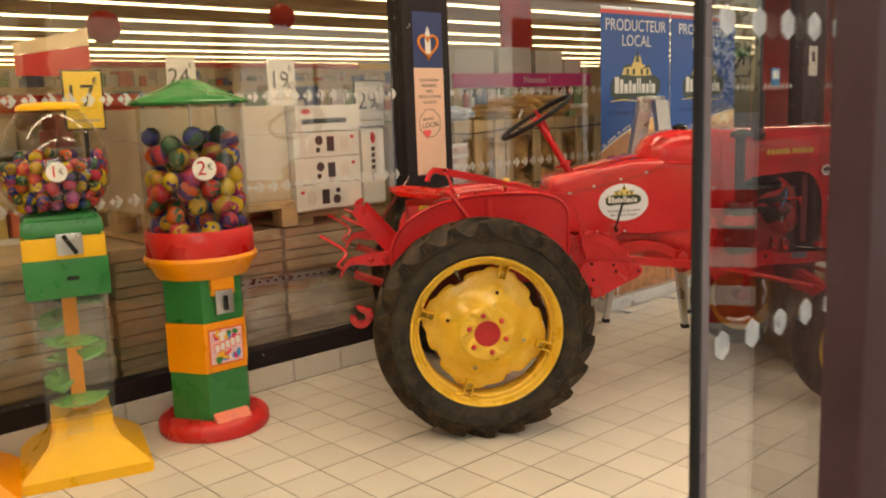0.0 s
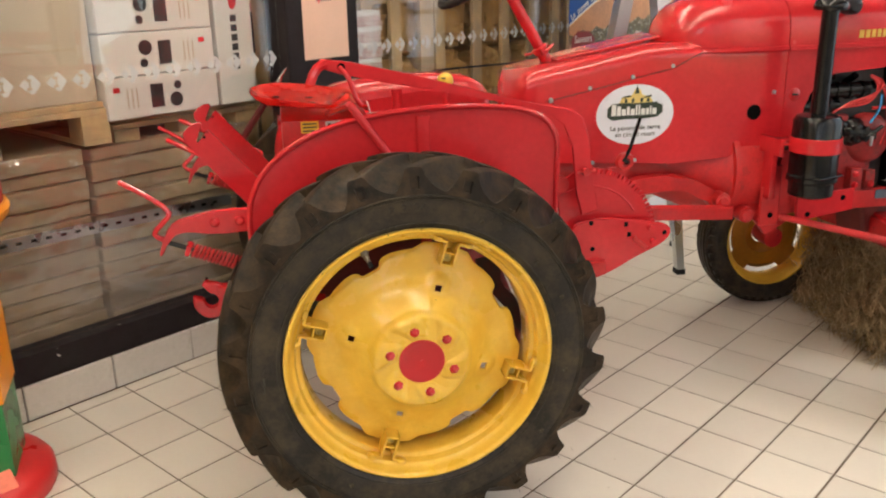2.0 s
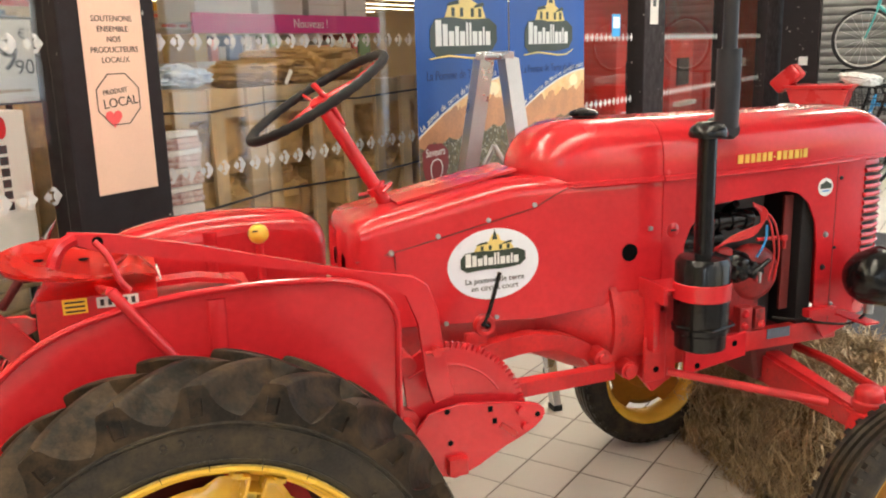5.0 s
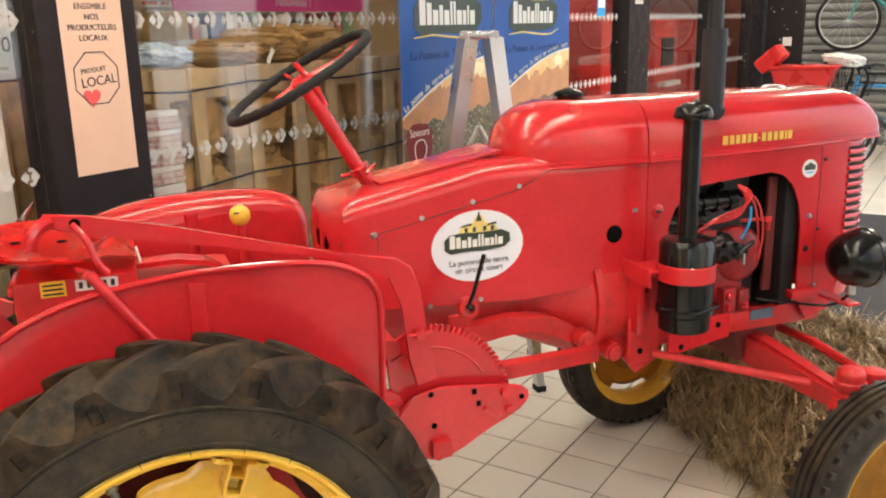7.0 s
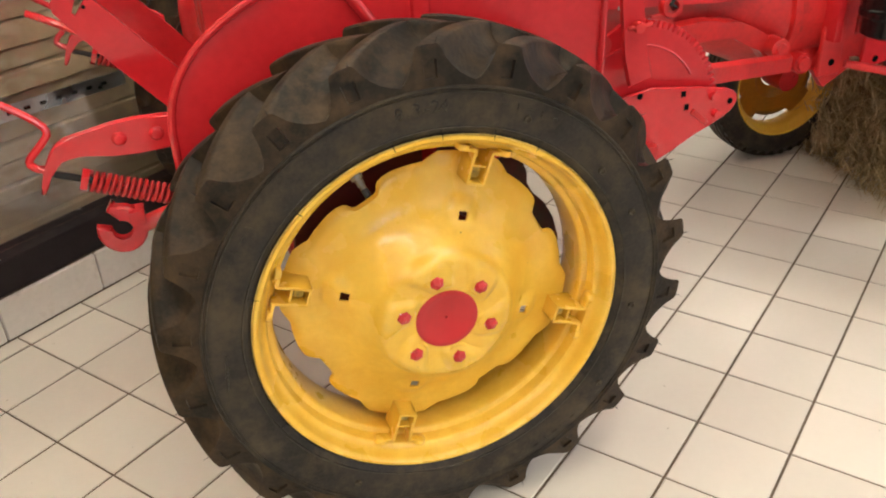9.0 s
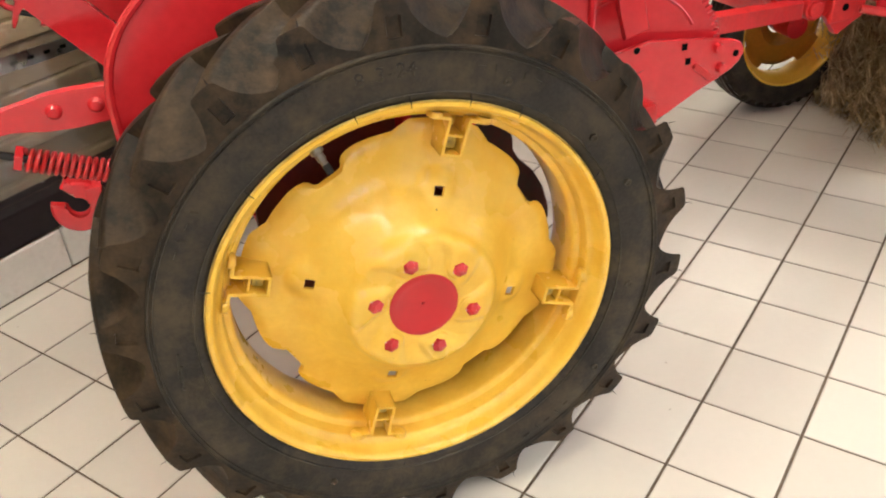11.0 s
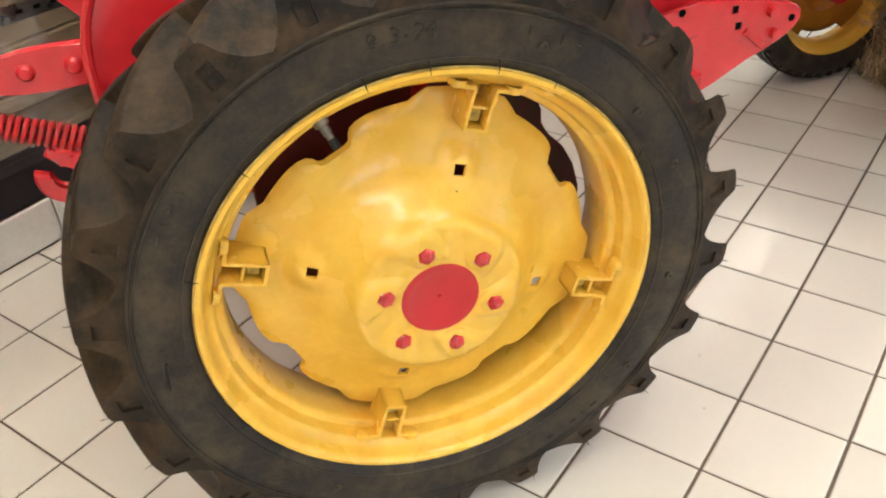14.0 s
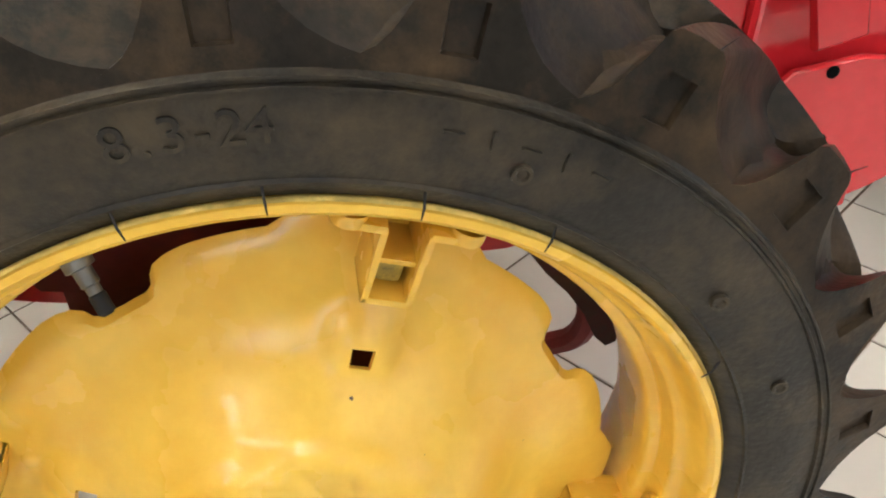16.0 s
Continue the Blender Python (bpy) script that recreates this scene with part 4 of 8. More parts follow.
for x, z in ((0.335, 0.972), (0.362, 0.930)):
    part("bolt", lathe(B(), [(0.0, -0.006), (0.008, -0.005), (0.009, 0.006)], 8, "y"), BLACK_MATT, far, "", pose(x, 0.010, z))

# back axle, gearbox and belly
# added plate, dark as the shaded mudguard seen through the wheel's gap
part("inner_shield", slab(B(), smoothed([(-0.25, 0.58), (-0.24, 0.72), (-0.12, 0.80), (0.05, 0.805), (0.06, 0.70), (-0.04, 0.62), (-0.14, 0.56)], 1), 0.226, 0.234), RED_DARK, tractor, "added maroon plate for the shaded gap behind the wheel")
bm = B()
rod(bm, (0, 0.16, HZ), (0, 2 * YC - 0.16, HZ), 0.06, seg=20)
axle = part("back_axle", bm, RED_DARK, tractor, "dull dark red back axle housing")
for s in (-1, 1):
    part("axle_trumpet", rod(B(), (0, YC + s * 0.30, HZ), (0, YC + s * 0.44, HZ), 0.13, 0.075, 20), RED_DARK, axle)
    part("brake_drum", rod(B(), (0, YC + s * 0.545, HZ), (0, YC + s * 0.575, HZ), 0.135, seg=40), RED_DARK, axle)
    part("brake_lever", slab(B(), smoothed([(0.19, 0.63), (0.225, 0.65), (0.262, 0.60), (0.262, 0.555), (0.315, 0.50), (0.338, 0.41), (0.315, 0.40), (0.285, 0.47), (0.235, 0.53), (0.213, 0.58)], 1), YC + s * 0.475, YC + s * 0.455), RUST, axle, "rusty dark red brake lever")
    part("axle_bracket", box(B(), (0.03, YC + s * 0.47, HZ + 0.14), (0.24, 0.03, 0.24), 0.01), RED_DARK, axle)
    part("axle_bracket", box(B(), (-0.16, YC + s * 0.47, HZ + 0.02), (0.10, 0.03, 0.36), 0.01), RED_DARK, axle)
bm = B()
box(bm, (0.06, YC, 0.58), (0.52, 0.42, 0.50), 0.05)
box(bm, (-0.02, YC, 0.86), (0.40, 0.30, 0.12), 0.03)
box(bm, (0.35, YC, 0.68), (0.30, 0.30, 0.30), 0.06)
part("gearbox", bm, RED_OLD, tractor, "red cast gearbox housing")
bm = B()
rod(bm, (0.38, YC, 0.745), (0.92, YC, 0.745), 0.10, 0.10, 24)
part("torque_tube", bm, RED_OLD, tractor, "red cast torque tube")
bm = B()
rod(bm, (0.90, YC, 0.745), (1.10, YC, 0.73), 0.10, 0.17, 24)
rod(bm, (1.10, YC, 0.73), (1.24, YC, 0.73), 0.175, 0.175, 24)
part("bell_flange", rod(B(), (1.095, YC, 0.73), (1.115, YC, 0.73), 0.185, 0.185, 24), RED_OLD, tractor)
part("bell_housing", bm, RED_OLD, tractor, "red cast bell housing")
# curved side arch below the tube
bm = B()
slab(bm, smoothed([(0.66, 0.70), (0.70, 0.728), (0.78, 0.742), (0.85, 0.747), (0.92, 0.742), (1.01, 0.705), (1.08, 0.65), (1.10, 0.60), (1.05, 0.60), (1.02, 0.645), (0.98, 0.680), (0.92, 0.696), (0.84, 0.698), (0.76, 0.686), (0.70, 0.66), (0.66, 0.63)], 1), 0.545, 0.585, bevel=0.008)
part("side_arch", bm, RED_OLD, tractor)
bm = B()
for x, z, y in ((1.15, 0.60, 0.56),):
    lathe(bm, [(0.0, -0.02), (0.018, -0.02), (0.020, -0.012), (0.026, -0.012), (0.026, 0.05), (0, 0.05)], 16, "y", c=(x, y, z))
part("pivot_boss", bm, RED_OLD, tractor)

# engine cover with sloping deck
def cover_section(x, hw, z0, z1, r=0.045):
    pts = [(-hw, z0)] + [(-hw + r - r * math.cos(a), z1 - r + r * math.sin(a)) for a in (math.pi / 2 * k / 6 for k in range(7))]
    pts += [(hw - r + r * math.sin(a), z1 - r + r * math.cos(a)) for a in (math.pi / 2 * k / 6 for k in range(7))] + [(hw, z0)]
    return [(x, YC + y, z) for y, z in pts]


cover = part("engine_cover", loft(B(), [cover_section(0.400, 0.105, 0.86, 1.035, 0.05), cover_section(0.408, 0.132, 0.83, 1.055, 0.05), cover_section(0.425, 0.147, 0.81, 1.068), cover_section(0.46, 0.15, 0.805, 1.078), cover_section(0.80, 0.15, 0.785, 1.142), cover_section(0.90, 0.15, 0.778, 1.143), cover_section(1.10, 0.15, 0.79, 1.14), cover_section(1.253, 0.15, 0.812, 1.14)]), RED, tractor, "smooth red side cover below the tank")
bm = B()
for s in (-1, 1):
    y = YC + s * 0.1508
    pipe(bm, [(0.412, y - s * 0.010, 0.975), (0.497, y, 0.991), (0.617, y, 1.015), (0.876, y, 1.070), (0.97, y, 1.115)], 0.0016, 5)
    pipe(bm, [(0.505, y, 0.985), (0.507, y, 0.95)], 0.0016, 5)
part("panel_seam", bm, RED_DARK, cover, "dark panel seam")
for x, z in ((0.497, 0.991), (0.617, 1.022), (0.750, 1.050), (0.876, 1.078), (0.632, 0.797), (0.768, 0.797)):
    big = x < 0.5
    part("cover_bolt", lathe(B(), [(0.0, -0.006), (0.006, -0.005), (0.0085 if big else 0.006, 0.0)], 12, "y"), STEEL, cover, "small steel bolt head", pose(x, YC - 0.15, z))
part("round_hole", lathe(B(), [(0.0, -0.0015), (0.023, -0.0015), (0.024, 0.0)], 32, "y"), HOLE_SHADE, cover, "black disc painted as a shaded round opening", pose(1.155, YC - 0.15, 0.925))
part("latch", box(B(), (1.215, YC - 0.152, 0.985), (0.012, 0.008, 0.012), 0.003), STEEL, cover, "small steel latch")
bm = B()
slope = math.degrees(math.atan2(0.064, 0.34))
box(bm, (0, 0, 0), (0.33, 0.15, 0.008), 0.003, pose(0.70, YC, 1.128, 0, -slope, 0))
part("deck_hatch", bm, RED, cover)
part("gauge", lathe(B(), [(0.0, -0.004), (0.022, -0.004), (0.026, 0.0), (0.026, 0.008)], 24, "x", c=(0.404, YC + 0.03, 0.96)), WHITE, cover, "round white dial")
part("gauge", lathe(B(), [(0.0, -0.004), (0.022, -0.004), (0.026, 0.0), (0.026, 0.008)], 24, "x", c=(0.404, YC - 0.06, 0.96)), BLACK, cover, "round black dial")

# tank and hood: one rounded shell
def hood_section(x, hw, h, z0=1.118):
    pts = [(-hw - 0.006, z0 - 0.004), (-hw - 0.006, z0 + 0.006), (-hw, z0 + 0.008)]
    for k in range(0, 25):
        a = math.pi * k / 24
        c, s = math.cos(a), math.sin(a)
        pts.append((-hw * abs(c) ** 0.62 * (1 if c > 0 else -1), z0 + 0.01 + (h - 0.01) * abs(s) ** 0.72))
    pts += [(hw, z0 + 0.008), (hw + 0.006, z0 + 0.006), (hw + 0.006, z0 - 0.004)]
    return [(x, YC + y, z) for y, z in pts]


st = []
for k in range(15):                                            # rounded back of the tank
    x = 0.871 + 0.22 * (1 - math.cos(math.pi / 2 * (k + 0.12) / 14.12))
    u, v = min(1.0, (x - 0.871) / 0.185), min(1.0, (x - 0.871) / 0.22)
    st.append(hood_section(x, 0.157 * (1 - (1 - v) ** 2.3) ** (1 / 2.3), 0.012 + 0.146 * (1 - (1 - u) ** 2.2) ** (1 / 2.2)))
st.append(hood_section(1.246, 0.157, 0.158))
tank = part("fuel_tank", loft(B(), st), RED, tractor, "rounded glossy red fuel tank cowl")
lip = [(x, 0.162 * (1 - (1 - min(1.0, (x - 0.865) / 0.225)) ** 2.3) ** (1 / 2.3)) for x in (0.865 + 0.225 * (1 - math.cos(math.pi / 2 * k / 16)) for k in range(17))] + [(1.246, 0.162)]
part("tank_lip", pipe(B(), [(x, YC + y, 1.114) for x, y in lip[:0:-1]] + [(x, YC - y, 1.114) for x, y in lip], 0.0035, 6), RED, tank, "rolled lip round the tank's foot")
st = [hood_section(1.250, 0.157, 0.158, 1.117), hood_section(1.6, 0.156, 0.155, 1.119), hood_section(1.90, 0.152, 0.145, 1.128)]
for k in range(1, 8):
    a = math.pi / 2 * k / 7
    st.append(hood_section(1.90 + 0.17 * math.sin(a), 0.152 * (0.70 + 0.30 * math.cos(a) ** 0.6), 0.03 + 0.115 * math.cos(a) ** 0.8, 1.128))
hood = part("hood", loft(B(), st), RED, tractor, "long glossy red engine hood")
part("filler_cap", lathe(B(), [(0.0, 0.024), (0.012, 0.024), (0.03, 0.018), (0.04, 0.012), (0.04, 0.004), (0.03, 0.0), (0.03, -0.01)], 28, c=(1.095, YC, 1.277)), BLACK, tank, "black filler cap")
part("radiator_cap", lathe(B(), [(0.0, 0.014), (0.025, 0.012), (0.034, 0.006), (0.03, -0.01)], 28, c=(1.775, YC, 1.268)), STEEL, hood, "steel radiator cap")
part("hood_trim", pipe(B(), [(1.252, YC - 0.161, 1.112), (1.6, YC - 0.160, 1.115), (1.90, YC - 0.157, 1.124)], 0.004, 6), RED, hood)
badge = []
z, x = 1.152, 1.480
for k, w in enumerate((0.020, 0.017, 0.016, 0.016, 0.015, 0.017, 0, 0.017, 0.017, 0.017, 0.017, 0.007, 0.016)):
    if w:
        badge.append(((x + w / 2, YC - 0.1572, z + 0.0003 * k), (w * 0.82, 0.002, 0.024)))
        x += w + 0.003
    else:
        badge.append(((x + 0.003, YC - 0.1572, z), (0.006, 0.002, 0.004)))
        x += 0.010
for c, d in badge:
    part("badge_bar", box(B(), c, d), GOLD, hood, "gold bar of the maker's mark", smooth=False)

# nose side panels with the engine opening, and the louvred nose
P_OUT = [(1.252, 1.112), (1.93, 1.127), (1.935, 0.87), (1.92, 0.66), (1.90, 0.62), (1.82, 0.598)] + [(1.778, 0.66), (1.775, 0.88), (1.762, 0.955), (1.735, 1.01), (1.70, 1.04), (1.655, 1.052)] + [(1.42, 1.034), (1.375, 1.015), (1.34, 0.975), (1.322, 0.93), (1.318, 0.84), (1.252, 0.82)]
for s in (-1, 1):
    y = YC + s * 0.150
    pn = part("nose_panel", slab(B(), P_OUT, y - 0.003, y + 0.003), RED, tractor, "red side panel with arched engine opening")
    if s < 0:
        for x, z, mt, r in ((1.803, 0.912, STEEL, 0.009), (1.800, 0.815, BLACK_MATT, 0.009), (1.845, 1.075, BLACK_MATT, 0.006), (1.84, 0.70, STEEL, 0.006), (1.838, 0.87, BLACK_MATT, 0.005)):
            part("panel_bolt", lathe(B(), [(0.0, -0.006), (r * 0.7, -0.005), (r, 0.0)], 12, "y"), mt, pn, "", pose(x, y - 0.003, z))
        part("panel_seam", pipe(B(), [(1.832, y - 0.0032, 1.11), (1.832, y - 0.0032, 0.64)], 0.0013, 5), RED_DARK, pn)
        part("oval_latch", lathe(B(), [(0.0, -0.003), (0.016, -0.003), (0.02, 0.0)], 20, "y"), RED, pn, "", pose(1.285, y - 0.003, 0.975))
        part("oval_latch_slot", box(B(), (1.285, y - 0.007, 0.975), (0.018, 0.002, 0.006)), BLACK_MATT, pn)
def nose_plan(z, grow=0.0, n=14):
    return [(1.93 + (0.125 + grow) * math.sin(math.pi * k / n) ** 0.75, YC - (0.150 + grow) * math.cos(math.pi * k / n), z) for k in range(n + 1)]


bm = B()
rings = []
for z, gr in ((0.62, -0.05), (0.65, -0.012), (0.70, 0.0), (1.12, 0.0)):
    rings.append(nose_plan(z, gr))
loft(bm, rings, closed=False, caps=False)
nose = part("nose", bm, RED, tractor, "rounded red radiator nose")
# black sheet over the closed nose stands for shade between the louvres
bm = B()
rings = [nose_plan(z, 0.0015) for z in (0.84, 1.105)]
loft(bm, rings, closed=False, caps=False)
part("grille_back", bm, BLACK_MATT, nose, "black sheet painted as the shade behind the louvres")
for k in range(11):
    z = 0.85 + 0.024 * k
    part("louvre", pipe(B(), nose_plan(z, 0.004, 14), 0.0075, 6), RED, nose)

# engine behind the opening
OILY_RED = surf("oily_red_paint", (0.30, 0.014, 0.015), 0.45, vary=0.3, scale=12, bump=0.2, dirt=(0.06, 0.015, 0.012), dirt_at=0.62)
bm = B()
box(bm, (1.49, YC + 0.02, 0.80), (0.40, 0.18, 0.34), 0.02)
engine = part("engine", bm, GREASE, tractor, "dark greasy engine block")
part("cylinder_head", box(B(), (1.48, YC, 1.02), (0.36, 0.13, 0.06), 0.02), GREASE, engine)
part("radiator", box(B(), (1.755, YC, 0.86), (0.05, 0.27, 0.48), 0.01), BLACK_MATT, engine, "black radiator core")
# added backing: shuts out the bright far side, its dark red is shade
part("far_shield", box(B(), (1.56, YC + 0.138, 0.84), (0.44, 0.008, 0.44), 0.002), RED_DARK, engine, "added maroon plate that keeps the engine opening dark")
bm = B()
rod(bm, (1.33, YC - 0.115, 0.972), (1.565, YC - 0.115, 0.976), 0.024, seg=16)
rod(bm, (1.33, YC - 0.105, 0.925), (1.47, YC - 0.105, 0.925), 0.021, seg=14)
for k in range(5):
    rod(bm, (1.355 + 0.045 * k, YC - 0.115, 0.974), (1.366 + 0.045 * k, YC - 0.115, 0.974), 0.029, seg=14)
for k in range(3):
    rod(bm, (1.36 + 0.08 * k, YC - 0.06, 0.99), (1.36 + 0.08 * k, YC - 0.11, 1.02), 0.012, seg=8)
box(bm, (1.40, YC - 0.10, 0.95), (0.09, 0.05, 0.09), 0.012)
part("manifold", bm, BLACK, engine, "black ribbed intake manifold")
bm = B()
box(bm, (1.47, YC - 0.085, 0.735), (0.26, 0.09, 0.20), 0.015)
box(bm, (1.47, YC - 0.125, 0.85), (0.05, 0.03, 0.10), 0.01)
part("crankcase", bm, OILY_RED, engine, "oily red crankcase side")
bm = B()
lathe(bm, [(0.0, -0.035), (0.018, -0.035), (0.022, -0.030), (0.062, -0.026), (0.078, -0.016), (0.084, 0.0), (0.082, 0.018), (0.06, 0.025)], 32, "y", c=(1.580, YC - 0.115, 0.815))
part("pulley", bm, OILY_RED, engine, "round red belt pulley")
bm = box(B(), (1.535, YC - 0.145, 0.690), (0.042, 0.03, 0.075), 0.004)
foot_ = part("engine_mount", bm, OILY_RED, engine, "small red bolted mount")
box_b = box(B(), (1.590, YC - 0.140, 0.685), (0.035, 0.025, 0.062), 0.006)
part("engine_mount", box_b, OILY_RED, engine)
for x, z in ((1.530, 0.672), (1.530, 0.708), (1.588, 0.672)):
    part("mount_bolt", lathe(B(), [(0.0, -0.010), (0.007, -0.010), (0.010, -0.006), (0.012, 0.0)], 8, "y"), RED, foot_, "", pose(x, YC - 0.160, z))
bm = B()
lathe(bm, [(0.0, -0.058), (0.022, -0.056), (0.036, -0.044), (0.041, -0.028), (0.046, -0.024), (0.046, 0.0), (0.038, 0.006), (0.034, 0.05)], 22, "y", c=(1.515, YC - 0.115, 0.842))
for k in range(4):
    a = radians(45 + 90 * k)
    rod(bm, (1.515 + 0.024 * math.cos(a), YC - 0.163, 0.842 + 0.024 * math.sin(a)), (1.515 + 0.028 * math.cos(a), YC - 0.186, 0.842 + 0.028 * math.sin(a)), 0.0075, 0.006, 10)
rod(bm, (1.44, YC - 0.13, 0.875), (1.49, YC - 0.13, 0.86), 0.020, seg=12)
box(bm, (1.560, YC - 0.150, 0.835), (0.050, 0.028, 0.032), 0.006, pose(0, 0, 0, 0, 0, 0))
rod(bm, (1.545, YC - 0.16, 0.82), (1.60, YC - 0.165, 0.862), 0.010, 0.006, 10)
part("distributor", bm, BLACK, engine, "black distributor with cable sockets")
ends = ((1.39, 0.885), (1.40, 0.895), (1.415, 0.905), (1.425, 0.910))
for k, (x, z) in enumerate(ends):
    o_ = 0.010 * k
    part("cable", pipe(B(), smoothed([(x, YC - 0.155, z), (1.43 + o_, YC - 0.175, 0.93 + 0.5 * o_), (1.50 + o_, YC - 0.185, 0.935 + o_), (1.545 + o_ * 0.7, YC - 0.18, 0.95 + o_), (1.565 + o_ * 0.5, YC - 0.17, 0.99 + o_ * 0.6), (1.545, YC - 0.15, 1.025)], 3, False), 0.0032, 6), RED_OLD, engine, "dull red ignition cable")
for k, off in enumerate((0.0, 0.016)):
    part("cable", pipe(B(), smoothed([(1.54, YC - 0.16, 1.02), (1.585 + off, YC - 0.17, 0.985), (1.600 + off, YC - 0.175, 0.93), (1.612 + off, YC - 0.17, 0.87), (1.600 + off, YC - 0.165, 0.80)], 3, False), 0.0032, 6), RED_OLD, engine, "dull red ignition cable")
part("cable", pipe(B(), smoothed([(1.575, YC - 0.175, 0.965), (1.572, YC - 0.18, 0.92), (1.55, YC - 0.17, 0.875)], 2, False), 0.0035, 6), BLUE_L, engine, "short blue cable")
part("spark_clip", rod(B(), (1.552, YC - 0.185, 0.835), (1.548, YC - 0.19, 0.805), 0.006, 0.004, 8), STEEL, engine, "bright steel clip")
bm = B()
rod(bm, (1.58, YC - 0.13, 0.915), (1.665, YC - 0.15, 0.918), 0.0055, seg=8)
box(bm, (1.655, YC - 0.15, 0.917), (0.022, 0.014, 0.016), 0.003)
rod(bm, (1.66, YC - 0.15, 0.91), (1.66, YC - 0.15, 0.885), 0.005, seg=8)
part("fuel_tap", bm, REDPL, engine, "red fuel tap")
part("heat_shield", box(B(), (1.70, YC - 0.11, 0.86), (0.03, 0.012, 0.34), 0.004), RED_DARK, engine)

# frame rails and mounting plates
bm = B()
for s in (-1, 1):
    box(bm, (1.52, YC + s * 0.125, 0.615), (0.72, 0.03, 0.06), 0.006)
    slab(bm, [(1.18, 0.58), (1.22, 0.66), (1.26, 0.80), (1.29, 0.80), (1.29, 0.57), (1.22, 0.53)], YC + s * 0.165 - 0.01, YC + s * 0.165 + 0.01)
part("frame_rail", bm, RED_OLD, tractor, "red engine frame rail")
bm = slab(B(), [(1.30, 0.575), (1.30, 0.655), (1.50, 0.675), (1.50, 0.605)], 0.512, 0.524, bevel=0.002)
plate_ = part("mounting_plate", bm, RED, tractor, "bright red mounting plate")
for x in (1.34, 1.46):
    part("plate_hole", lathe(B(), [(0.0, -0.001), (0.009, -0.001), (0.009, 0.0)], 12, "y"), HOLE_SHADE, plate_, "", pose(x, 0.512, 0.598 + (x - 1.34) * 0.4))
bm = slab(B(), [(1.185, 0.565), (1.185, 0.68), (1.215, 0.76), (1.25, 0.76), (1.25, 0.565)], 0.530, 0.545, bevel=0.003)
bp_ = part("mounting_plate", bm, RED_OLD, tractor, "upright red bracket plate")
for z in (0.60, 0.66):
    part("plate_hole", lathe(B(), [(0.0, -0.001), (0.009, -0.001), (0.009, 0.0)], 12, "y"), HOLE_SHADE, bp_, "", pose(1.22, 0.530, z))
part("type_plate", box(B(), (1.665, YC - 0.143, 0.63), (0.08, 0.003, 0.03)), surf("blue_grey_plate", (0.12, 0.17, 0.22), 0.4, metal=0.5), tractor, "small blue-grey maker's plate")

# air cleaner and exhaust
AX, AY = 1.288, 0.435
bm = B()
lathe(bm, [(0.0, 0.682), (0.05, 0.682), (0.066, 0.69), (0.067, 0.728), (0.075, 0.735), (0.075, 0.748), (0.071, 0.75), (0.071, 0.915), (0.062, 0.93), (0.027, 0.938), (0.0, 0.938)], 16, c=(AX, AY, 0))
air = part("air_cleaner", bm, BLACK, tractor, "black oil-bath air cleaner")
part("air_pipe", rod(B(), (AX, AY, 0.935), (AX, AY, 1.245), 0.024, seg=20), BLACK, air, "black upright air pipe")
part("rain_cap", lathe(B(), [(0.0, 0.038), (0.026, 0.035), (0.044, 0.022), (0.049, 0.006), (0.046, -0.002), (0.035, 0.0), (0.0, 0.004)], 28, c=(AX, AY, 1.237)), BLACK, air, "black mushroom rain cap")
part("strap", lathe(B(), [(0.0735, 0.822), (0.076, 0.824), (0.076, 0.866), (0.0735, 0.868)], 24, c=(AX, AY, 0)), RED, air, "red clamp strap")
bm = B()
box(bm, (1.235, AY + 0.06, 0.845), (0.10, 0.10, 0.006))
box(bm, (1.19, AY + 0.075, 0.83), (0.012, 0.12, 0.05), 0.003)
box(bm, (1.20, AY + 0.09, 0.74), (0.02, 0.05, 0.16), 0.004)
part("bracket", bm, RED, air, "red carrying bracket")
part("wire_clip", pipe(B(), [(AX - 0.08, AY - 0.01, 0.755), (AX - 0.02, AY - 0.078, 0.752), (AX + 0.06, AY - 0.06, 0.756), (AX + 0.085, AY, 0.75)], 0.003, 6), BLACK, air)
EX, EY = 1.415, 0.533
bm = B()
rod(bm, (EX, EY, 1.245), (EX, EY, 1.447), 0.0315, seg=24)
rod(bm, (EX, EY, 1.44), (EX, EY, 1.95), 0.0195, seg=18)
lathe(bm, [(0.0, -0.035), (0.018, -0.034), (0.025, -0.024), (0.027, 0.0), (0.027, 0.06)], 20, "y", c=(EX + 0.016, EY + 0.02, 1.238))
part("exhaust", bm, surf("black_exhaust", (0.015, 0.015, 0.02), 0.5, vary=0.2, bump=0.1), tractor, "upright black exhaust silencer")

# head lamp
LX, LY, LZ = 1.88, 0.455, 0.803
lampm = pose(LX, LY, LZ, 0, 0, -6) @ Matrix.Scale(0.84, 4)
bm = lathe(B(), [(0.0, -0.098), (0.035, -0.093), (0.066, -0.074), (0.088, -0.042), (0.097, -0.005), (0.099, 0.02), (0.103, 0.024), (0.103, 0.04), (0.096, 0.046), (0.0, 0.052)], 40, "x")
hl = part("head_lamp", bm, BLACK, tractor, "round black head lamp", lampm)
part("lens", lathe(B(), [(0.0, 0.062), (0.05, 0.058), (0.09, 0.047)], 32, "x"), STEEL, hl)
part("lamp_foot", rod(B(), (-0.01, 0, -0.125), (-0.01, 0, -0.085), 0.016, seg=12), STEEL, hl, "steel lamp foot")
bm = B()
box(bm, (1.86, 0.50, 0.675), (0.05, 0.15, 0.006), 0.002)
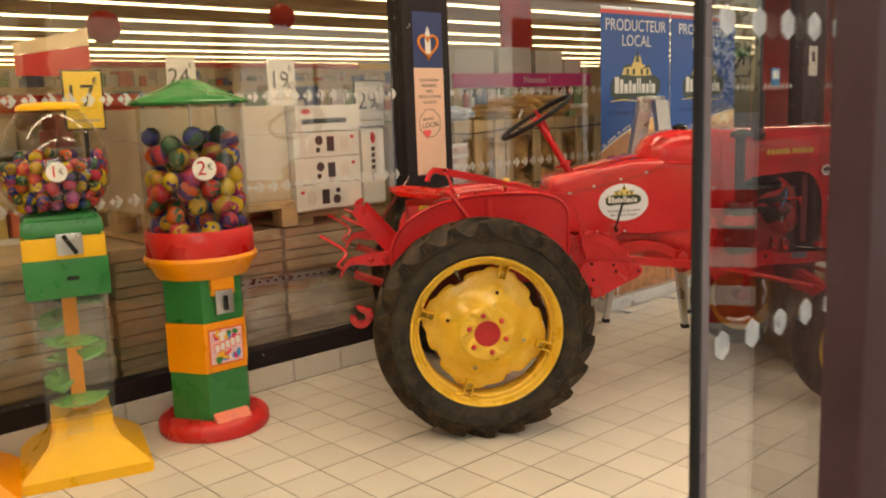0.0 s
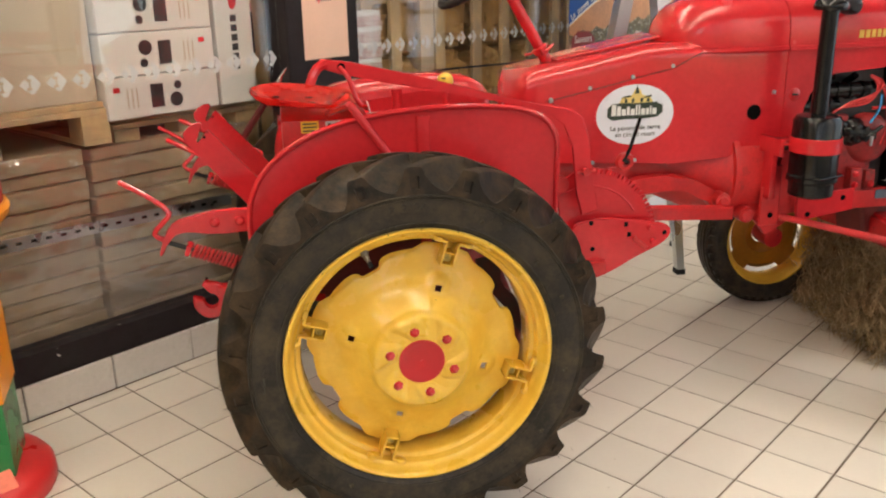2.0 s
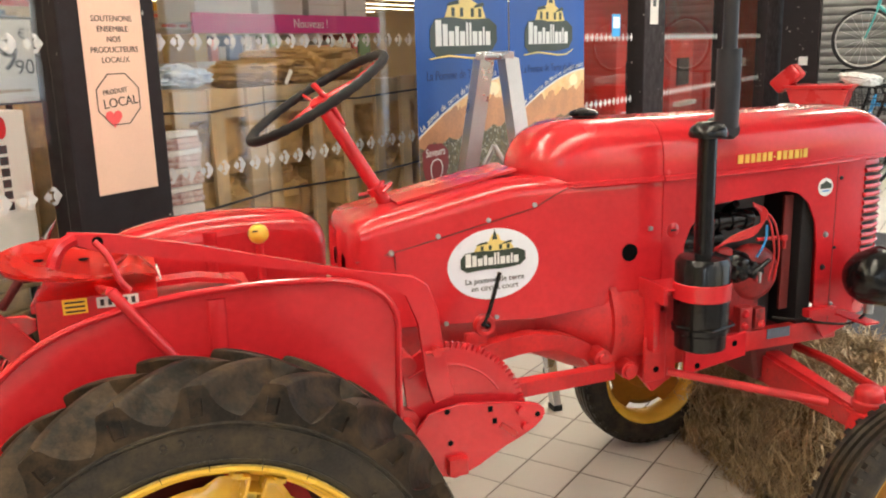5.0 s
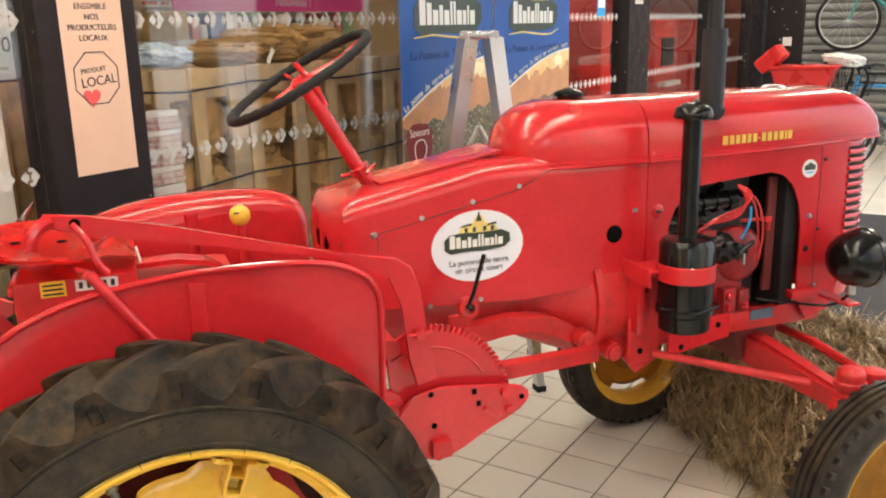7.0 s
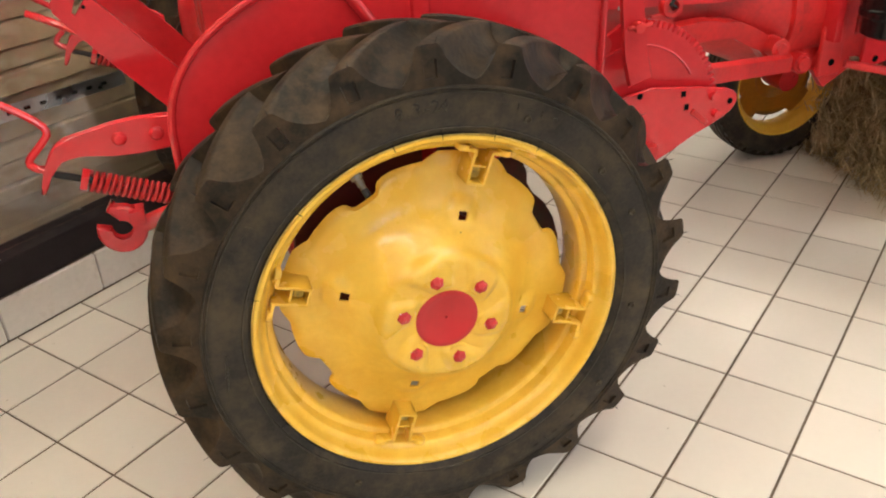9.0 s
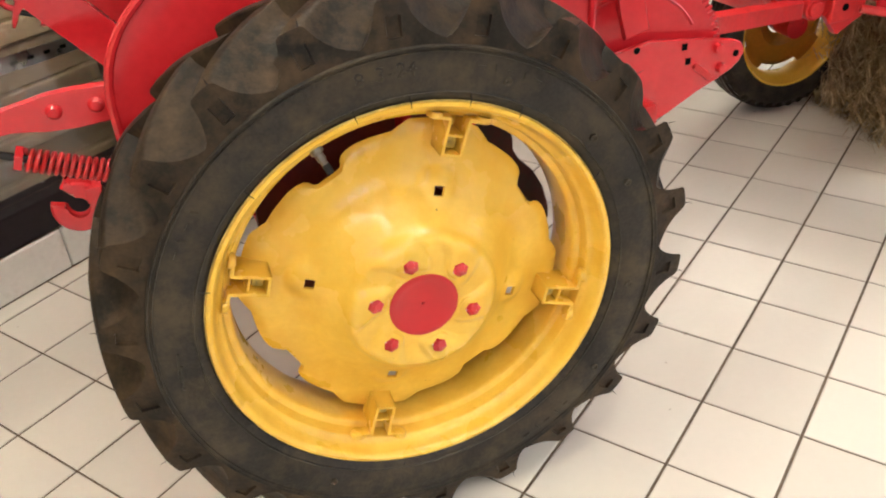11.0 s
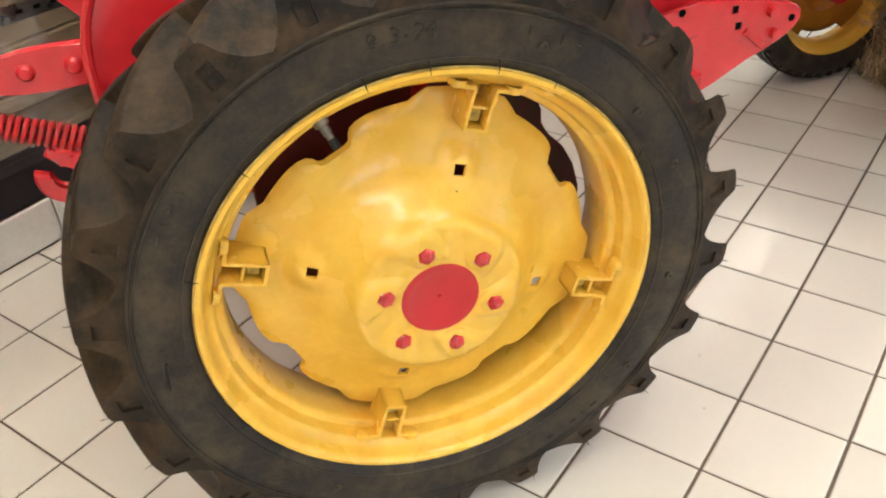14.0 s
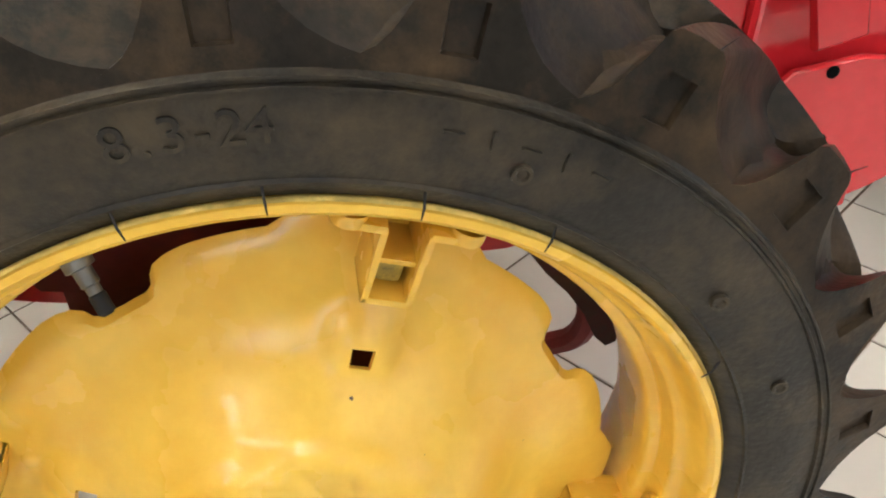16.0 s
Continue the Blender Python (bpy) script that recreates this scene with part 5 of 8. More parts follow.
box(bm, (1.79, 0.555, 0.685), (0.10, 0.03, 0.025), 0.003)
part("lamp_bracket", bm, RED, tractor)
part("lamp_cable", pipe(B(), smoothed([(1.87, 0.45, 0.71), (1.85, 0.48, 0.66), (1.80, 0.52, 0.655), (1.72, 0.56, 0.665), (1.66, 0.60, 0.67)], 3, False), 0.0045, 6), BLACK, tractor, "black lamp cable")

# steering
C0, C1 = Vector((0.565, YC, 1.03)), Vector((0.376, YC, 1.350))
bm = rod(B(), C0, C1, 0.0175, seg=18)
col = part("steering_column", bm, RED, tractor, "slanting red steering column")
ax = (C1 - C0).normalized()
tm = Matrix.Translation(C1) @ ax.to_track_quat("Z", "Y").to_matrix().to_4x4()
bm = B()
N_ = 72
pipe(bm, [(0.190 * math.cos(2 * math.pi * k / N_), 0.190 * math.sin(2 * math.pi * k / N_), 0.012) for k in range(N_)], [0.0115 + 0.0010 * math.cos(k * math.pi / 1.0) for k in range(N_)], 10, True)
sw = part("steering_wheel", bm, BLACK_MATT, tractor, "black steering wheel with red spokes", tm)
bm = B()
for a in (78, 180, 282):
    c, s = math.cos(radians(a)), math.sin(radians(a))
    pipe(bm, [(0.02 * c, 0.02 * s, 0.0), (0.10 * c, 0.10 * s, -0.004), (0.183 * c, 0.183 * s, 0.010)], [0.008, 0.0065, 0.005], 8)
lathe(bm, [(0.0, 0.014), (0.016, 0.014), (0.03, 0.004), (0.03, -0.02), (0.02, -0.03)], 20)
part("spoke_frame", bm, RED, sw, "three red spokes and hub")
cm = C0 + (C1 - C0) * 0.30
bm = B()
lathe(bm, [(0.018, -0.012), (0.024, -0.010), (0.024, 0.010), (0.018, 0.012)], 20)
pipe(bm, [(0.025, 0.02, 0), (0.05, 0.03, 0.004), (0.06, 0.0, 0.0)], 0.005, 6)
pipe(bm, [(-0.02, 0.03, 0), (-0.05, -0.02, -0.008), (-0.055, -0.04, 0)], 0.005, 6)
box(bm, (0.032, 0, 0), (0.02, 0.02, 0.024), 0.003)
part("column_clamp", bm, RED, col, "red clamp with wing nuts", Matrix.Translation(cm) @ ax.to_track_quat("Z", "Y").to_matrix().to_4x4())
part("throttle_lever", pipe(B(), [C0 + ax * 0.30 + Vector((0.02, 0, 0)), C0 + ax * 0.345 + Vector((0.012, -0.02, 0.015)), C0 + ax * 0.40 + Vector((-0.004, -0.02, 0.02))], 0.007, 8), RED, col)

# seat
bm = B()
nx, ny = 24, 20
grid = []
for i in range(nx + 1):
    s = i / nx
    x = -0.375 + 0.335 * s
    half = 0.215 * math.sqrt(max(0.0, 1 - abs(1.0 - 2 * min(s, 0.5)) ** 2.6)) if s < 0.5 else 0.215 * (1 - 0.42 * ((s - 0.5) / 0.5) ** 2.2)
    half = max(half, 0.05)
    row = []
    for j in range(ny + 1):
        t = 2 * j / ny - 1
        rim_ = max(abs(t) ** 3, max(0.0, (0.30 - s) / 0.30) ** 2)
        z = 0.998 + 0.042 * rim_ * (1 - 0.35 * s) - 0.030 * s ** 2 + 0.044 * math.exp(-((s - 0.86) / 0.10) ** 2) * (1 - 0.8 * abs(t))
        row.append(bm.verts.new((x, YC + half * t, z)))
    grid.append(row)
for i in range(nx):
    for j in range(ny):
        bm.faces.new((grid[i][j], grid[i + 1][j], grid[i + 1][j + 1], grid[i][j + 1]))
bmesh.ops.solidify(bm, geom=bm.faces[:], thickness=0.004)
seat = part("seat", bm, RED_SEAT_LIT, tractor, "dished red sheet-metal pan seat")
part("seat_label", box(B(), (0, 0, 0), (0.004, 0.035, 0.030), 0.001, pose(-0.034, YC - 0.06, 0.985, 0, -12, 0)), WHITE, seat, "small white label")
for x, y in ((-0.30, -0.12), (-0.22, -0.12), (-0.14, -0.10), (-0.30, 0.10), (-0.20, 0.1), (-0.12, 0.08)):
    part("drain_hole", lathe(B(), [(0.0, 0.002), (0.011, 0.002), (0.012, 0.0)], 12), HOLE_SHADE, seat, "", pose(x, YC + y, 1.0005 + 4.2 * abs(y) ** 3 * 0.9 - 0.030 * ((x + 0.375) / 0.335) ** 2))
bm = B()
loft(bm, [[(x, YC - 0.03, z - 0.006), (x, YC + 0.03, z - 0.006), (x, YC + 0.03, z + 0.006), (x, YC - 0.03, z + 0.006)] for x, z in ((-0.28, 0.952), (-0.10, 0.946), (0.05, 0.950), (0.13, 0.935), (0.17, 0.905), (0.19, 0.84))])
box(bm, (-0.20, YC - 0.05, 0.948), (0.20, 0.18, 0.020), 0.004)
part("seat_spring", bm, RED, tractor, "red seat carrier arm")
bm = B()
rod(bm, (-0.122, 0.236, 1.058), (-0.005, 0.236, 0.890), 0.0105, seg=14)
rod(bm, (-0.122, 0.236, 1.056), (-0.16, 0.56, 0.985), 0.009, seg=10)
part("seat_strut", bm, RED, tractor, "slanting red strut")

# long hand lever along the mudguard, ending in the toothed quadrant
bm = B()
slab(bm, [(-0.195, 1.145), (-0.185, 1.165), (-0.117, 1.156), (0.025, 1.123), (0.177, 1.081), (0.341, 1.036), (0.458, 1.013), (0.490, 0.990), (0.512, 0.928), (0.522, 0.827), (0.545, 0.735), (0.495, 0.722), (0.481, 0.782), (0.469, 0.909), (0.444, 0.973), (0.41, 1.000), (0.364, 1.013), (0.251, 1.043), (0.123, 1.072), (-0.027, 1.102), (-0.139, 1.127)], 0.268, 0.282, bevel=0.003)
lever = part("lift_lever", bm, RED, tractor, "long cranked red lift lever")
bm = B()
pipe(bm, smoothed([(-0.172, 0.268, 1.153), (-0.192, 0.262, 1.146), (-0.205, 0.258, 1.128), (-0.213, 0.258, 1.106)], 2, False), 0.0125, 8)
pipe(bm, smoothed([(-0.14, 0.262, 1.145), (-0.118, 0.25, 1.12), (-0.105, 0.25, 1.07), (-0.09, 0.26, 1.05)], 2, False), 0.0065, 8)
part("grip", bm, RED, lever)
for x, z in ((-0.135, 1.144),):
    part("lever_hole", lathe(B(), [(0.0, -0.001), (0.010, -0.001), (0.010, 0.0)], 12, "y"), HOLE_SHADE, lever, "", pose(x, 0.2675, z))
part("lever_pin", rod(B(), (0.500, 0.25, 0.845), (0.500, 0.285, 0.845), 0.011, seg=8), RED_OLD, lever)
part("split_pin", pipe(B(), [(0.476, 0.256, 0.845), (0.528, 0.256, 0.848)], 0.004, 6), RED_OLD, lever)

cx, cz, R = 0.53, 0.635, 0.205
teeth = []
for k in range(30):
    a0 = 98 - 3.9 * k
    if a0 < -6:
        break
    for a, r in ((a0, R), (a0 - 1.7, R), (a0 - 2.1, R - 0.014), (a0 - 3.5, R - 0.014)):
        teeth.append((cx + r * math.cos(radians(a)), cz + r * math.sin(radians(a))))
bm = slab(B(), teeth + [(0.66, 0.60), (0.46, 0.60), (0.44, 0.80)], 0.318, 0.328)
quad = part("toothed_quadrant", bm, RED, tractor, "red toothed quadrant plate")
part("rim_rib", pipe(B(), [(cx + 0.155 * math.cos(radians(a)), 0.317, cz + 0.155 * math.sin(radians(a))) for a in range(30, 125, 6)], 0.003, 6), RED, quad)
bm = slab(B(), smoothed([(0.505, 0.712), (0.725, 0.684), (0.765, 0.668), (0.768, 0.640), (0.735, 0.612), (0.70, 0.603), (0.575, 0.536), (0.535, 0.528), (0.44, 0.585), (0.445, 0.64)], 1), 0.286, 0.296, bevel=0.002)
lp = part("link_plate", bm, RED, tractor, "red side plate with bolt holes")
for x, z, sq in ((0.530, 0.692, 0), (0.536, 0.617, 0), (0.632, 0.682, 1), (0.642, 0.652, 1), (0.748, 0.650, 0)):
    if sq:
        part("square_hole", box(B(), (x, 0.2855, z), (0.011, 0.002, 0.013)), HOLE_SHADE, lp)
    else:
        part("plate_hole", lathe(B(), [(0.0, -0.001), (0.0068, -0.001), (0.0068, 0.0)], 14, "y"), HOLE_SHADE, lp, "", pose(x, 0.286, z))
for x, z, r in ((0.715, 0.628, 0.009), (0.705, 0.668, 0.010)):
    part("plate_bolt", lathe(B(), [(0.0, -0.012), (r, -0.011), (r * 1.1, 0.0)], 8, "y"), RED, lp, "", pose(x, 0.286, z))
box_ = box(B(), (0.548, 0.29, 0.565), (0.045, 0.05, 0.04), 0.005)
part("foot_block", box_, RED_OLD, lp)
part("lock_plate", box(B(), (0, 0, 0), (0.05, 0.006, 0.012), 0.002, pose(0.675, 0.283, 0.625, 0, 40, 0)), RED_OLD, lp)
bm = B()
loft(bm, [[(x, y, z - 0.018), (x + 0.018, y + 0.034, z - 0.018), (x + 0.018, y + 0.034, z + 0.018), (x, y, z + 0.018)] for x, y, z in ((0.68, 0.322, 0.696), (1.075, 0.50, 0.622))])
lathe(bm, [(0.0, -0.012), (0.013, -0.012), (0.016, -0.006), (0.025, -0.004), (0.025, 0.04)], 16, "y", c=(1.045, 0.515, 0.662))
part("side_link", bm, RED_OLD, tractor, "straight square-section red side link bar")
bm = B()
rod(bm, (0.42, 0.31, 0.66), (0.42, 0.60, 0.66), 0.028, seg=16)
rod(bm, (0.45, 0.31, 0.80), (0.45, 0.60, 0.80), 0.022, seg=16)
lathe(bm, [(0.0, -0.02), (0.022, -0.018), (0.026, 0.0), (0.04, 0.004), (0.04, 0.03)], 16, "y", c=(0.435, 0.30, 0.665))
part("cross_shaft", bm, RED_OLD, tractor, "dull red cross shaft")
# small black lever with red eye on the cover
bm = B()
lathe(bm, [(0.014, -0.012), (0.024, -0.012), (0.028, 0.0), (0.024, 0.012), (0.014, 0.012)], 20, "y", True, c=(0.682, 0.44, 0.825))
box(bm, (0.66, 0.44, 0.795), (0.055, 0.012, 0.03), 0.004)
el = part("lever_eye", bm, RED_OLD, tractor, "red lever eye")
part("lever_rod", pipe(B(), [(0.690, 0.44, 0.818), (0.676, 0.43, 0.829), (0.692, 0.43, 0.86), (0.716, 0.42, 0.955)], 0.0052, 8), BLACK, el, "thin black lever rod")
part("lever_rod", pipe(B(), [(0.682, 0.44, 0.828), (0.706, 0.435, 0.815)], 0.005, 8), BLACK, el)

# yellow knob lever and labels behind it
kn = part("hand_lever", rod(B(), (0.205, 0.672, 0.80), (0.200, 0.669, 1.035), 0.010, seg=12), RED, tractor, "red lever with yellow ball knob")
bm = B()
bmesh.ops.create_uvsphere(bm, u_segments=24, v_segments=16, radius=0.0245, matrix=Matrix.Translation((0.200, 0.669, 1.050)))
part("knob", bm, YELLOW, kn, "yellow ball knob")
part("knob_mark", box(B(), (0.190, 0.6475, 1.060), (0.013, 0.002, 0.004)), INK, kn)
rb = part("tool_tray", box(B(), (-0.165, YC, 0.885), (0.25, 0.30, 0.165), 0.01), RED_OLD, tractor, "red housing below the seat")
part("warning_label", box(B(), (-0.211, YC - 0.1515, 0.949), (0.050, 0.002, 0.034)), PRICE_Y, rb, "yellow warning label", smooth=False)
part("warning_label", box(B(), (-0.124, YC - 0.1515, 0.951), (0.086, 0.002, 0.024)), WHITE, rb, "white label with black stripes", smooth=False)
for k in range(5):
    part("label_bar", box(B(), (-0.156 + 0.016 * k, YC - 0.153, 0.951), (0.008, 0.001, 0.014), m=None), INK, rb, smooth=False)
for k in range(3):
    part("label_bar", box(B(), (-0.211, YC - 0.153, 0.958 - 0.010 * k), (0.040, 0.001, 0.004)), INK, rb, smooth=False)

# hitch at the back
def hitch_arm(y):
    out = [(-0.553, 0.957), (-0.538, 0.974), (-0.519, 0.985), (-0.505, 0.986), (-0.500, 0.978), (-0.522, 0.934), (-0.514, 0.929), (-0.487, 0.966), (-0.365, 0.824), (-0.29, 0.736), (-0.33, 0.672), (-0.404, 0.757), (-0.470, 0.835), (-0.530, 0.910), (-0.552, 0.940)]
    ha = part("hitch_arm", slab(B(), out, y - 0.006, y + 0.006, bevel=0.0015), RED, tractor, "slotted red hitch arm")
    part("arm_hole", lathe(B(), [(0.0, -0.001), (0.004, -0.001), (0.004, 0.0)], 10, "y"), HOLE_SHADE, ha, "", pose(-0.497, y - 0.006, 0.945))
    part("arm_tab", pipe(B(), [(-0.608, y + 0.08, 0.928), (-0.55, y + 0.08, 0.897), (-0.46, y + 0.03, 0.86)], [0.007, 0.008, 0.008], 8), RED, ha)


def hitch_side(y):
    out = smoothed([(-0.36, 0.793), (-0.466, 0.793), (-0.526, 0.781), (-0.575, 0.773), (-0.600, 0.742), (-0.622, 0.684), (-0.613, 0.679), (-0.591, 0.723), (-0.572, 0.742), (-0.533, 0.740), (-0.476, 0.730), (-0.36, 0.733)], 1)
    hb = part("hitch_bracket", slab(B(), out, y - 0.010, y + 0.010, bevel=0.003), RED, tractor, "red drawbar bracket with rivets")
    for x, z in ((-0.412, 0.763), (-0.475, 0.763)):
        part("rivet", lathe(B(), [(0.0, -0.010), (0.008, -0.008), (0.0125, -0.002), (0.013, 0.0)], 14, "y"), RED, hb, "", pose(x, y - 0.010, z))
    part("hitch_lever", pipe(B(), smoothed([(-0.70, y + 0.02, 0.875), (-0.63, y + 0.01, 0.834), (-0.579, y, 0.793), (-0.600, y - 0.005, 0.77), (-0.628, y - 0.008, 0.745), (-0.618, y - 0.010, 0.732), (-0.605, y - 0.010, 0.727)], 2, False), 0.0070, 8), RED, tractor, "bent red lever rod")
    part("hitch_rod", rod(B(), (-0.610, y, 0.720), (-0.30, y, 0.598), 0.0065, seg=10), BLACK_MATT, tractor, "dark hitch rod")
    bm = B()
    p0, p1 = Vector((-0.540, y, 0.691)), Vector((-0.395, y, 0.634))
    dd = (p1 - p0)
    u_ = dd.normalized()
    s_ = u_.cross(Vector((0, 1, 0))).normalized()
    pts = [p0 + dd * (k / 150) + 0.0165 * (math.cos(2 * math.pi * k / 10) * s_ + math.sin(2 * math.pi * k / 10) * Vector((0, 1, 0))) for k in range(151)]
    pipe(bm, pts, 0.0042, 6)
    part("coil_spring", bm, RED_OLD, tractor, "red coil spring")
    part("spring_collar", rod(B(), p0 - u_ * 0.014, p0 - u_ * 0.002, 0.022, seg=6), RED, tractor)


hitch_arm(0.52)
hitch_arm(0.87)
hitch_side(0.315)
hitch_side(1.125)
hook = []
for r0 in (0.056, 0.028):
    arc_ = [(-0.543 + r0 * math.cos(radians(a)), 0.401 + r0 * math.sin(radians(a)) * 1.05) for a in range(-196, 112, 12)]
    hook += arc_ if r0 > 0.04 else arc_[::-1]
hook = hook[:26] + [(-0.553, 0.474), (-0.569, 0.452)] + hook[26:]
bm = slab(B(), hook, 0.702, 0.732, bevel=0.005)
pipe(bm, [(-0.500, 0.717, 0.40), (-0.42, 0.717, 0.42), (-0.28, 0.717, 0.46)], [0.020, 0.022, 0.024], 10)
box(bm, (-0.505, 0.717, 0.428), (0.035, 0.05, 0.035), 0.006)
part("tow_hook", bm, RED, tractor, "open red tow hook ring")
bm = B()
box(bm, (-0.30, YC, 0.66), (0.04, 0.80, 0.05), 0.006)
box(bm, (-0.24, YC, 0.58), (0.10, 0.36, 0.22), 0.02)
part("hitch_beam", bm, RED_OLD, tractor, "dull red cross beam")
part("top_link", rod(B(), (-0.412, 0.95, 0.862), (-0.292, 0.95, 1.03), 0.011, seg=10), RED_DARK, tractor, "dark red top link rod")
part("link_pin", pipe(B(), [(-0.292, 0.95, 1.02), (-0.283, 0.95, 1.045), (-0.262, 0.95, 1.075)], [0.010, 0.006, 0.002], 8), STEEL, tractor, "steel link pin")

# front axle
bm = B()
for s in (-1, 1):
    k0, k1 = Vector((1.705, YC, 0.50)), Vector((1.685, YC + s * 0.46, 0.48))
    rings = []
    for f, hw, hh in ((0.0, 0.035, 0.055), (0.5, 0.032, 0.045), (0.9, 0.028, 0.034), (1.0, 0.028, 0.034)):
        p = k0.lerp(k1, f)
        rings.append([(p.x - hw, p.y, p.z - hh), (p.x + hw, p.y, p.z - hh), (p.x + hw, p.y, p.z + hh), (p.x - hw, p.y, p.z + hh)])
    loft(bm, rings)
bmesh.ops.bevel(bm, geom=bm.edges[:], offset=0.012, segments=3, affect="EDGES")
part("front_axle", bm, RED_OLD, tractor, "tapered red front axle beam")
for s in (-1, 1):
    y = YC + s * 0.470
    bm = B()
    rod(bm, (1.685, y, 0.40), (1.685, y, 0.545), 0.034, seg=18)
    lathe(bm, [(0.0, 0.578), (0.024, 0.578), (0.032, 0.573), (0.036, 0.562), (0.036, 0.545), (0.042, 0.54), (0.042, 0.525)], 22, c=(1.685, y, 0))
    lathe(bm, [(0.045, -0.024), (0.056, -0.016), (0.056, 0.016), (0.045, 0.024)], 22, "y", True, c=(1.685, y, 0.465))
    for q in (-40, 40, 140, 220):
        rod(bm, (1.685 + 0.05 * math.sin(radians(q)), y - 0.034, 0.465 + 0.05 * math.cos(radians(q))), (1.685 + 0.05 * math.sin(radians(q)), y + 0.03, 0.465 + 0.05 * math.cos(radians(q))), 0.010, seg=8)
    lathe(bm, [(0.0, -0.052), (0.030, -0.052), (0.040, -0.047), (0.044, -0.038), (0.052, -0.036), (0.055, -0.028), (0.055, 0.02)], 24, "y", c=(1.685, y - 0.01, 0.468))
    kp = part("king_pin", bm, RED_OLD, tractor, "red king pin housing")
    part("pin_hole", lathe(B(), [(0.0, -0.001), (0.007, -0.001), (0.0075, 0.0)], 12, "y"), HOLE_SHADE, kp, "", pose(1.690, y - 0.0622, 0.462))
    part("stub_axle", rod(B(), (1.685, y, 0.44), (1.70, y + s * 0.10, 0.288), 0.022, seg=14), RED_OLD, kp)
    bm = B()
    pipe(bm, [(1.235, YC + s * 0.22, 0.603), (1.60, YC + s * 0.415, 0.527)], [0.010, 0.013], 10)
    part("radius_rod", bm, RED_OLD, tractor, "thin red radius rod")
    bm = B()
    lathe(bm, [(0.0, 0.032), (0.022, 0.031), (0.032, 0.026), (0.034, 0.018), (0.034, -0.010), (0.030, -0.013), (0.030, -0.017), (0.034, -0.020), (0.034, -0.048), (0.018, -0.056)], 24, c=(1.765, y + 0.0, 0.53))
    pipe(bm, [(1.685, y, 0.525), (1.70, y, 0.52), (1.765, y, 0.515)], 0.016, 8)
    part("steering_arm", bm, RED_OLD, tractor, "red steering arm with ball joint")
part("track_rod", pipe(B(), [(1.765, YC - 0.470, 0.53), (1.82, YC - 0.2, 0.535), (1.82, YC + 0.2, 0.535), (1.765, YC + 0.470, 0.53)], 0.014, 8), RED_OLD, tractor, "red track rod")
bm = B()
slab(bm, [(1.62, 0.60), (1.80, 0.60), (1.77, 0.46), (1.65, 0.46)], YC - 0.08, YC + 0.08, bevel=0.01)
part("axle_bracket", bm, RED_DARK, tractor, "dark red front axle bracket")
bm = B()
box(bm, (1.50, YC, 0.60), (0.50, 0.20, 0.05), 0.01)
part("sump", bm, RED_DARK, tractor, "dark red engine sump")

# round stickers on the cover and the nose
def house_logo(parent, m, k, d):
    """Farmhouse roofline over a dark plate with plain bars for the name."""
    def q(pts):
        return [(x * k, z * k) for x, z in pts]
    flat("logo_roof", q([(-0.42, 0.17), (-0.34, 0.31), (-0.10, 0.37), (-0.03, 0.50), (0.10, 0.50), (0.15, 0.37), (0.36, 0.31), (0.44, 0.17)]), d, LOGO_Y, parent, "yellow farmhouse shape", m)
    flat("logo_tower", q([(-0.04, 0.40), (0.02, 0.60), (0.08, 0.40)]), d - 0.0005, LOGO_G, parent, "", m)
    for x in (-0.25, -0.08, 0.14, 0.30):
        flat("logo_window", q(rect(x - 0.03, 0.20, x + 0.03, 0.29)), d - 0.0014, LOGO_G, parent, "", m)
    for x0, x1, z0 in ((-0.38, -0.12, 0.33), (0.16, 0.40, 0.32)):
        flat("logo_tiles", q([(x0, z0 - 0.03), (x1, z0), (x1 - 0.03, z0 + 0.04), (x0 + 0.06, z0 + 0.01)]), d - 0.0007, LOGO_G, parent, "", m)
    flat("logo_plate", q(smoothed([(-0.70, -0.22), (-0.70, 0.16), (-0.3, 0.20), (0.0, 0.17), (0.66, 0.20), (0.68, -0.14), (0.2, -0.20), (-0.2, -0.18)], 1)), d - 0.0014, LOGO_G, parent, "dark green name plate", m)
    x = -0.60
    for w, h in ((0.11, 0.26), (0.09, 0.22), (0.10, 0.15), (0.07, 0.2), (0.10, 0.15), (0.04, 0.24), (0.04, 0.24), (0.10, 0.15), (0.07, 0.15), (0.035, 0.2), (0.10, 0.15)):
        flat("logo_bar", q(rect(x, -0.10, x + w, -0.10 + h)), d - 0.0028, WHITE, parent, "", m)
        x += w + 0.026


st_ = part("sticker", slab(B(), ellipse(0, 0, 0.1235, 0.091), 0.0, -0.0012), surf("cool_white_vinyl", (0.77, 0.79, 0.86), 0.35, vary=0.03, bump=0.01), cover, "white oval sticker with farmhouse emblem", pose(0.7630, YC - 0.1505, 0.937))
house_logo(st_, pose(0.0, 0, 0.012), 0.128, -0.0013)
words("lettering", "La pomme de terre", 0.0205, pose(0.002, -0.002, -0.040) @ FACE_Y, INK, st_)
words("lettering", "en circuit court", 0.0205, pose(0.002, -0.002, -0.060) @ FACE_Y, INK, st_)
bm = slab(B(), ellipse(0, 0, 0.026, 0.026), 0.0, -0.0012)
nb = part("sticker", bm, WHITE, tractor, "small round white sticker", pose(1.790, YC - 0.1535, 1.052))
flat("sticker_mark", rect(-0.019, -0.004, 0.019, 0.010), -0.0013, LOGO_G, nb)
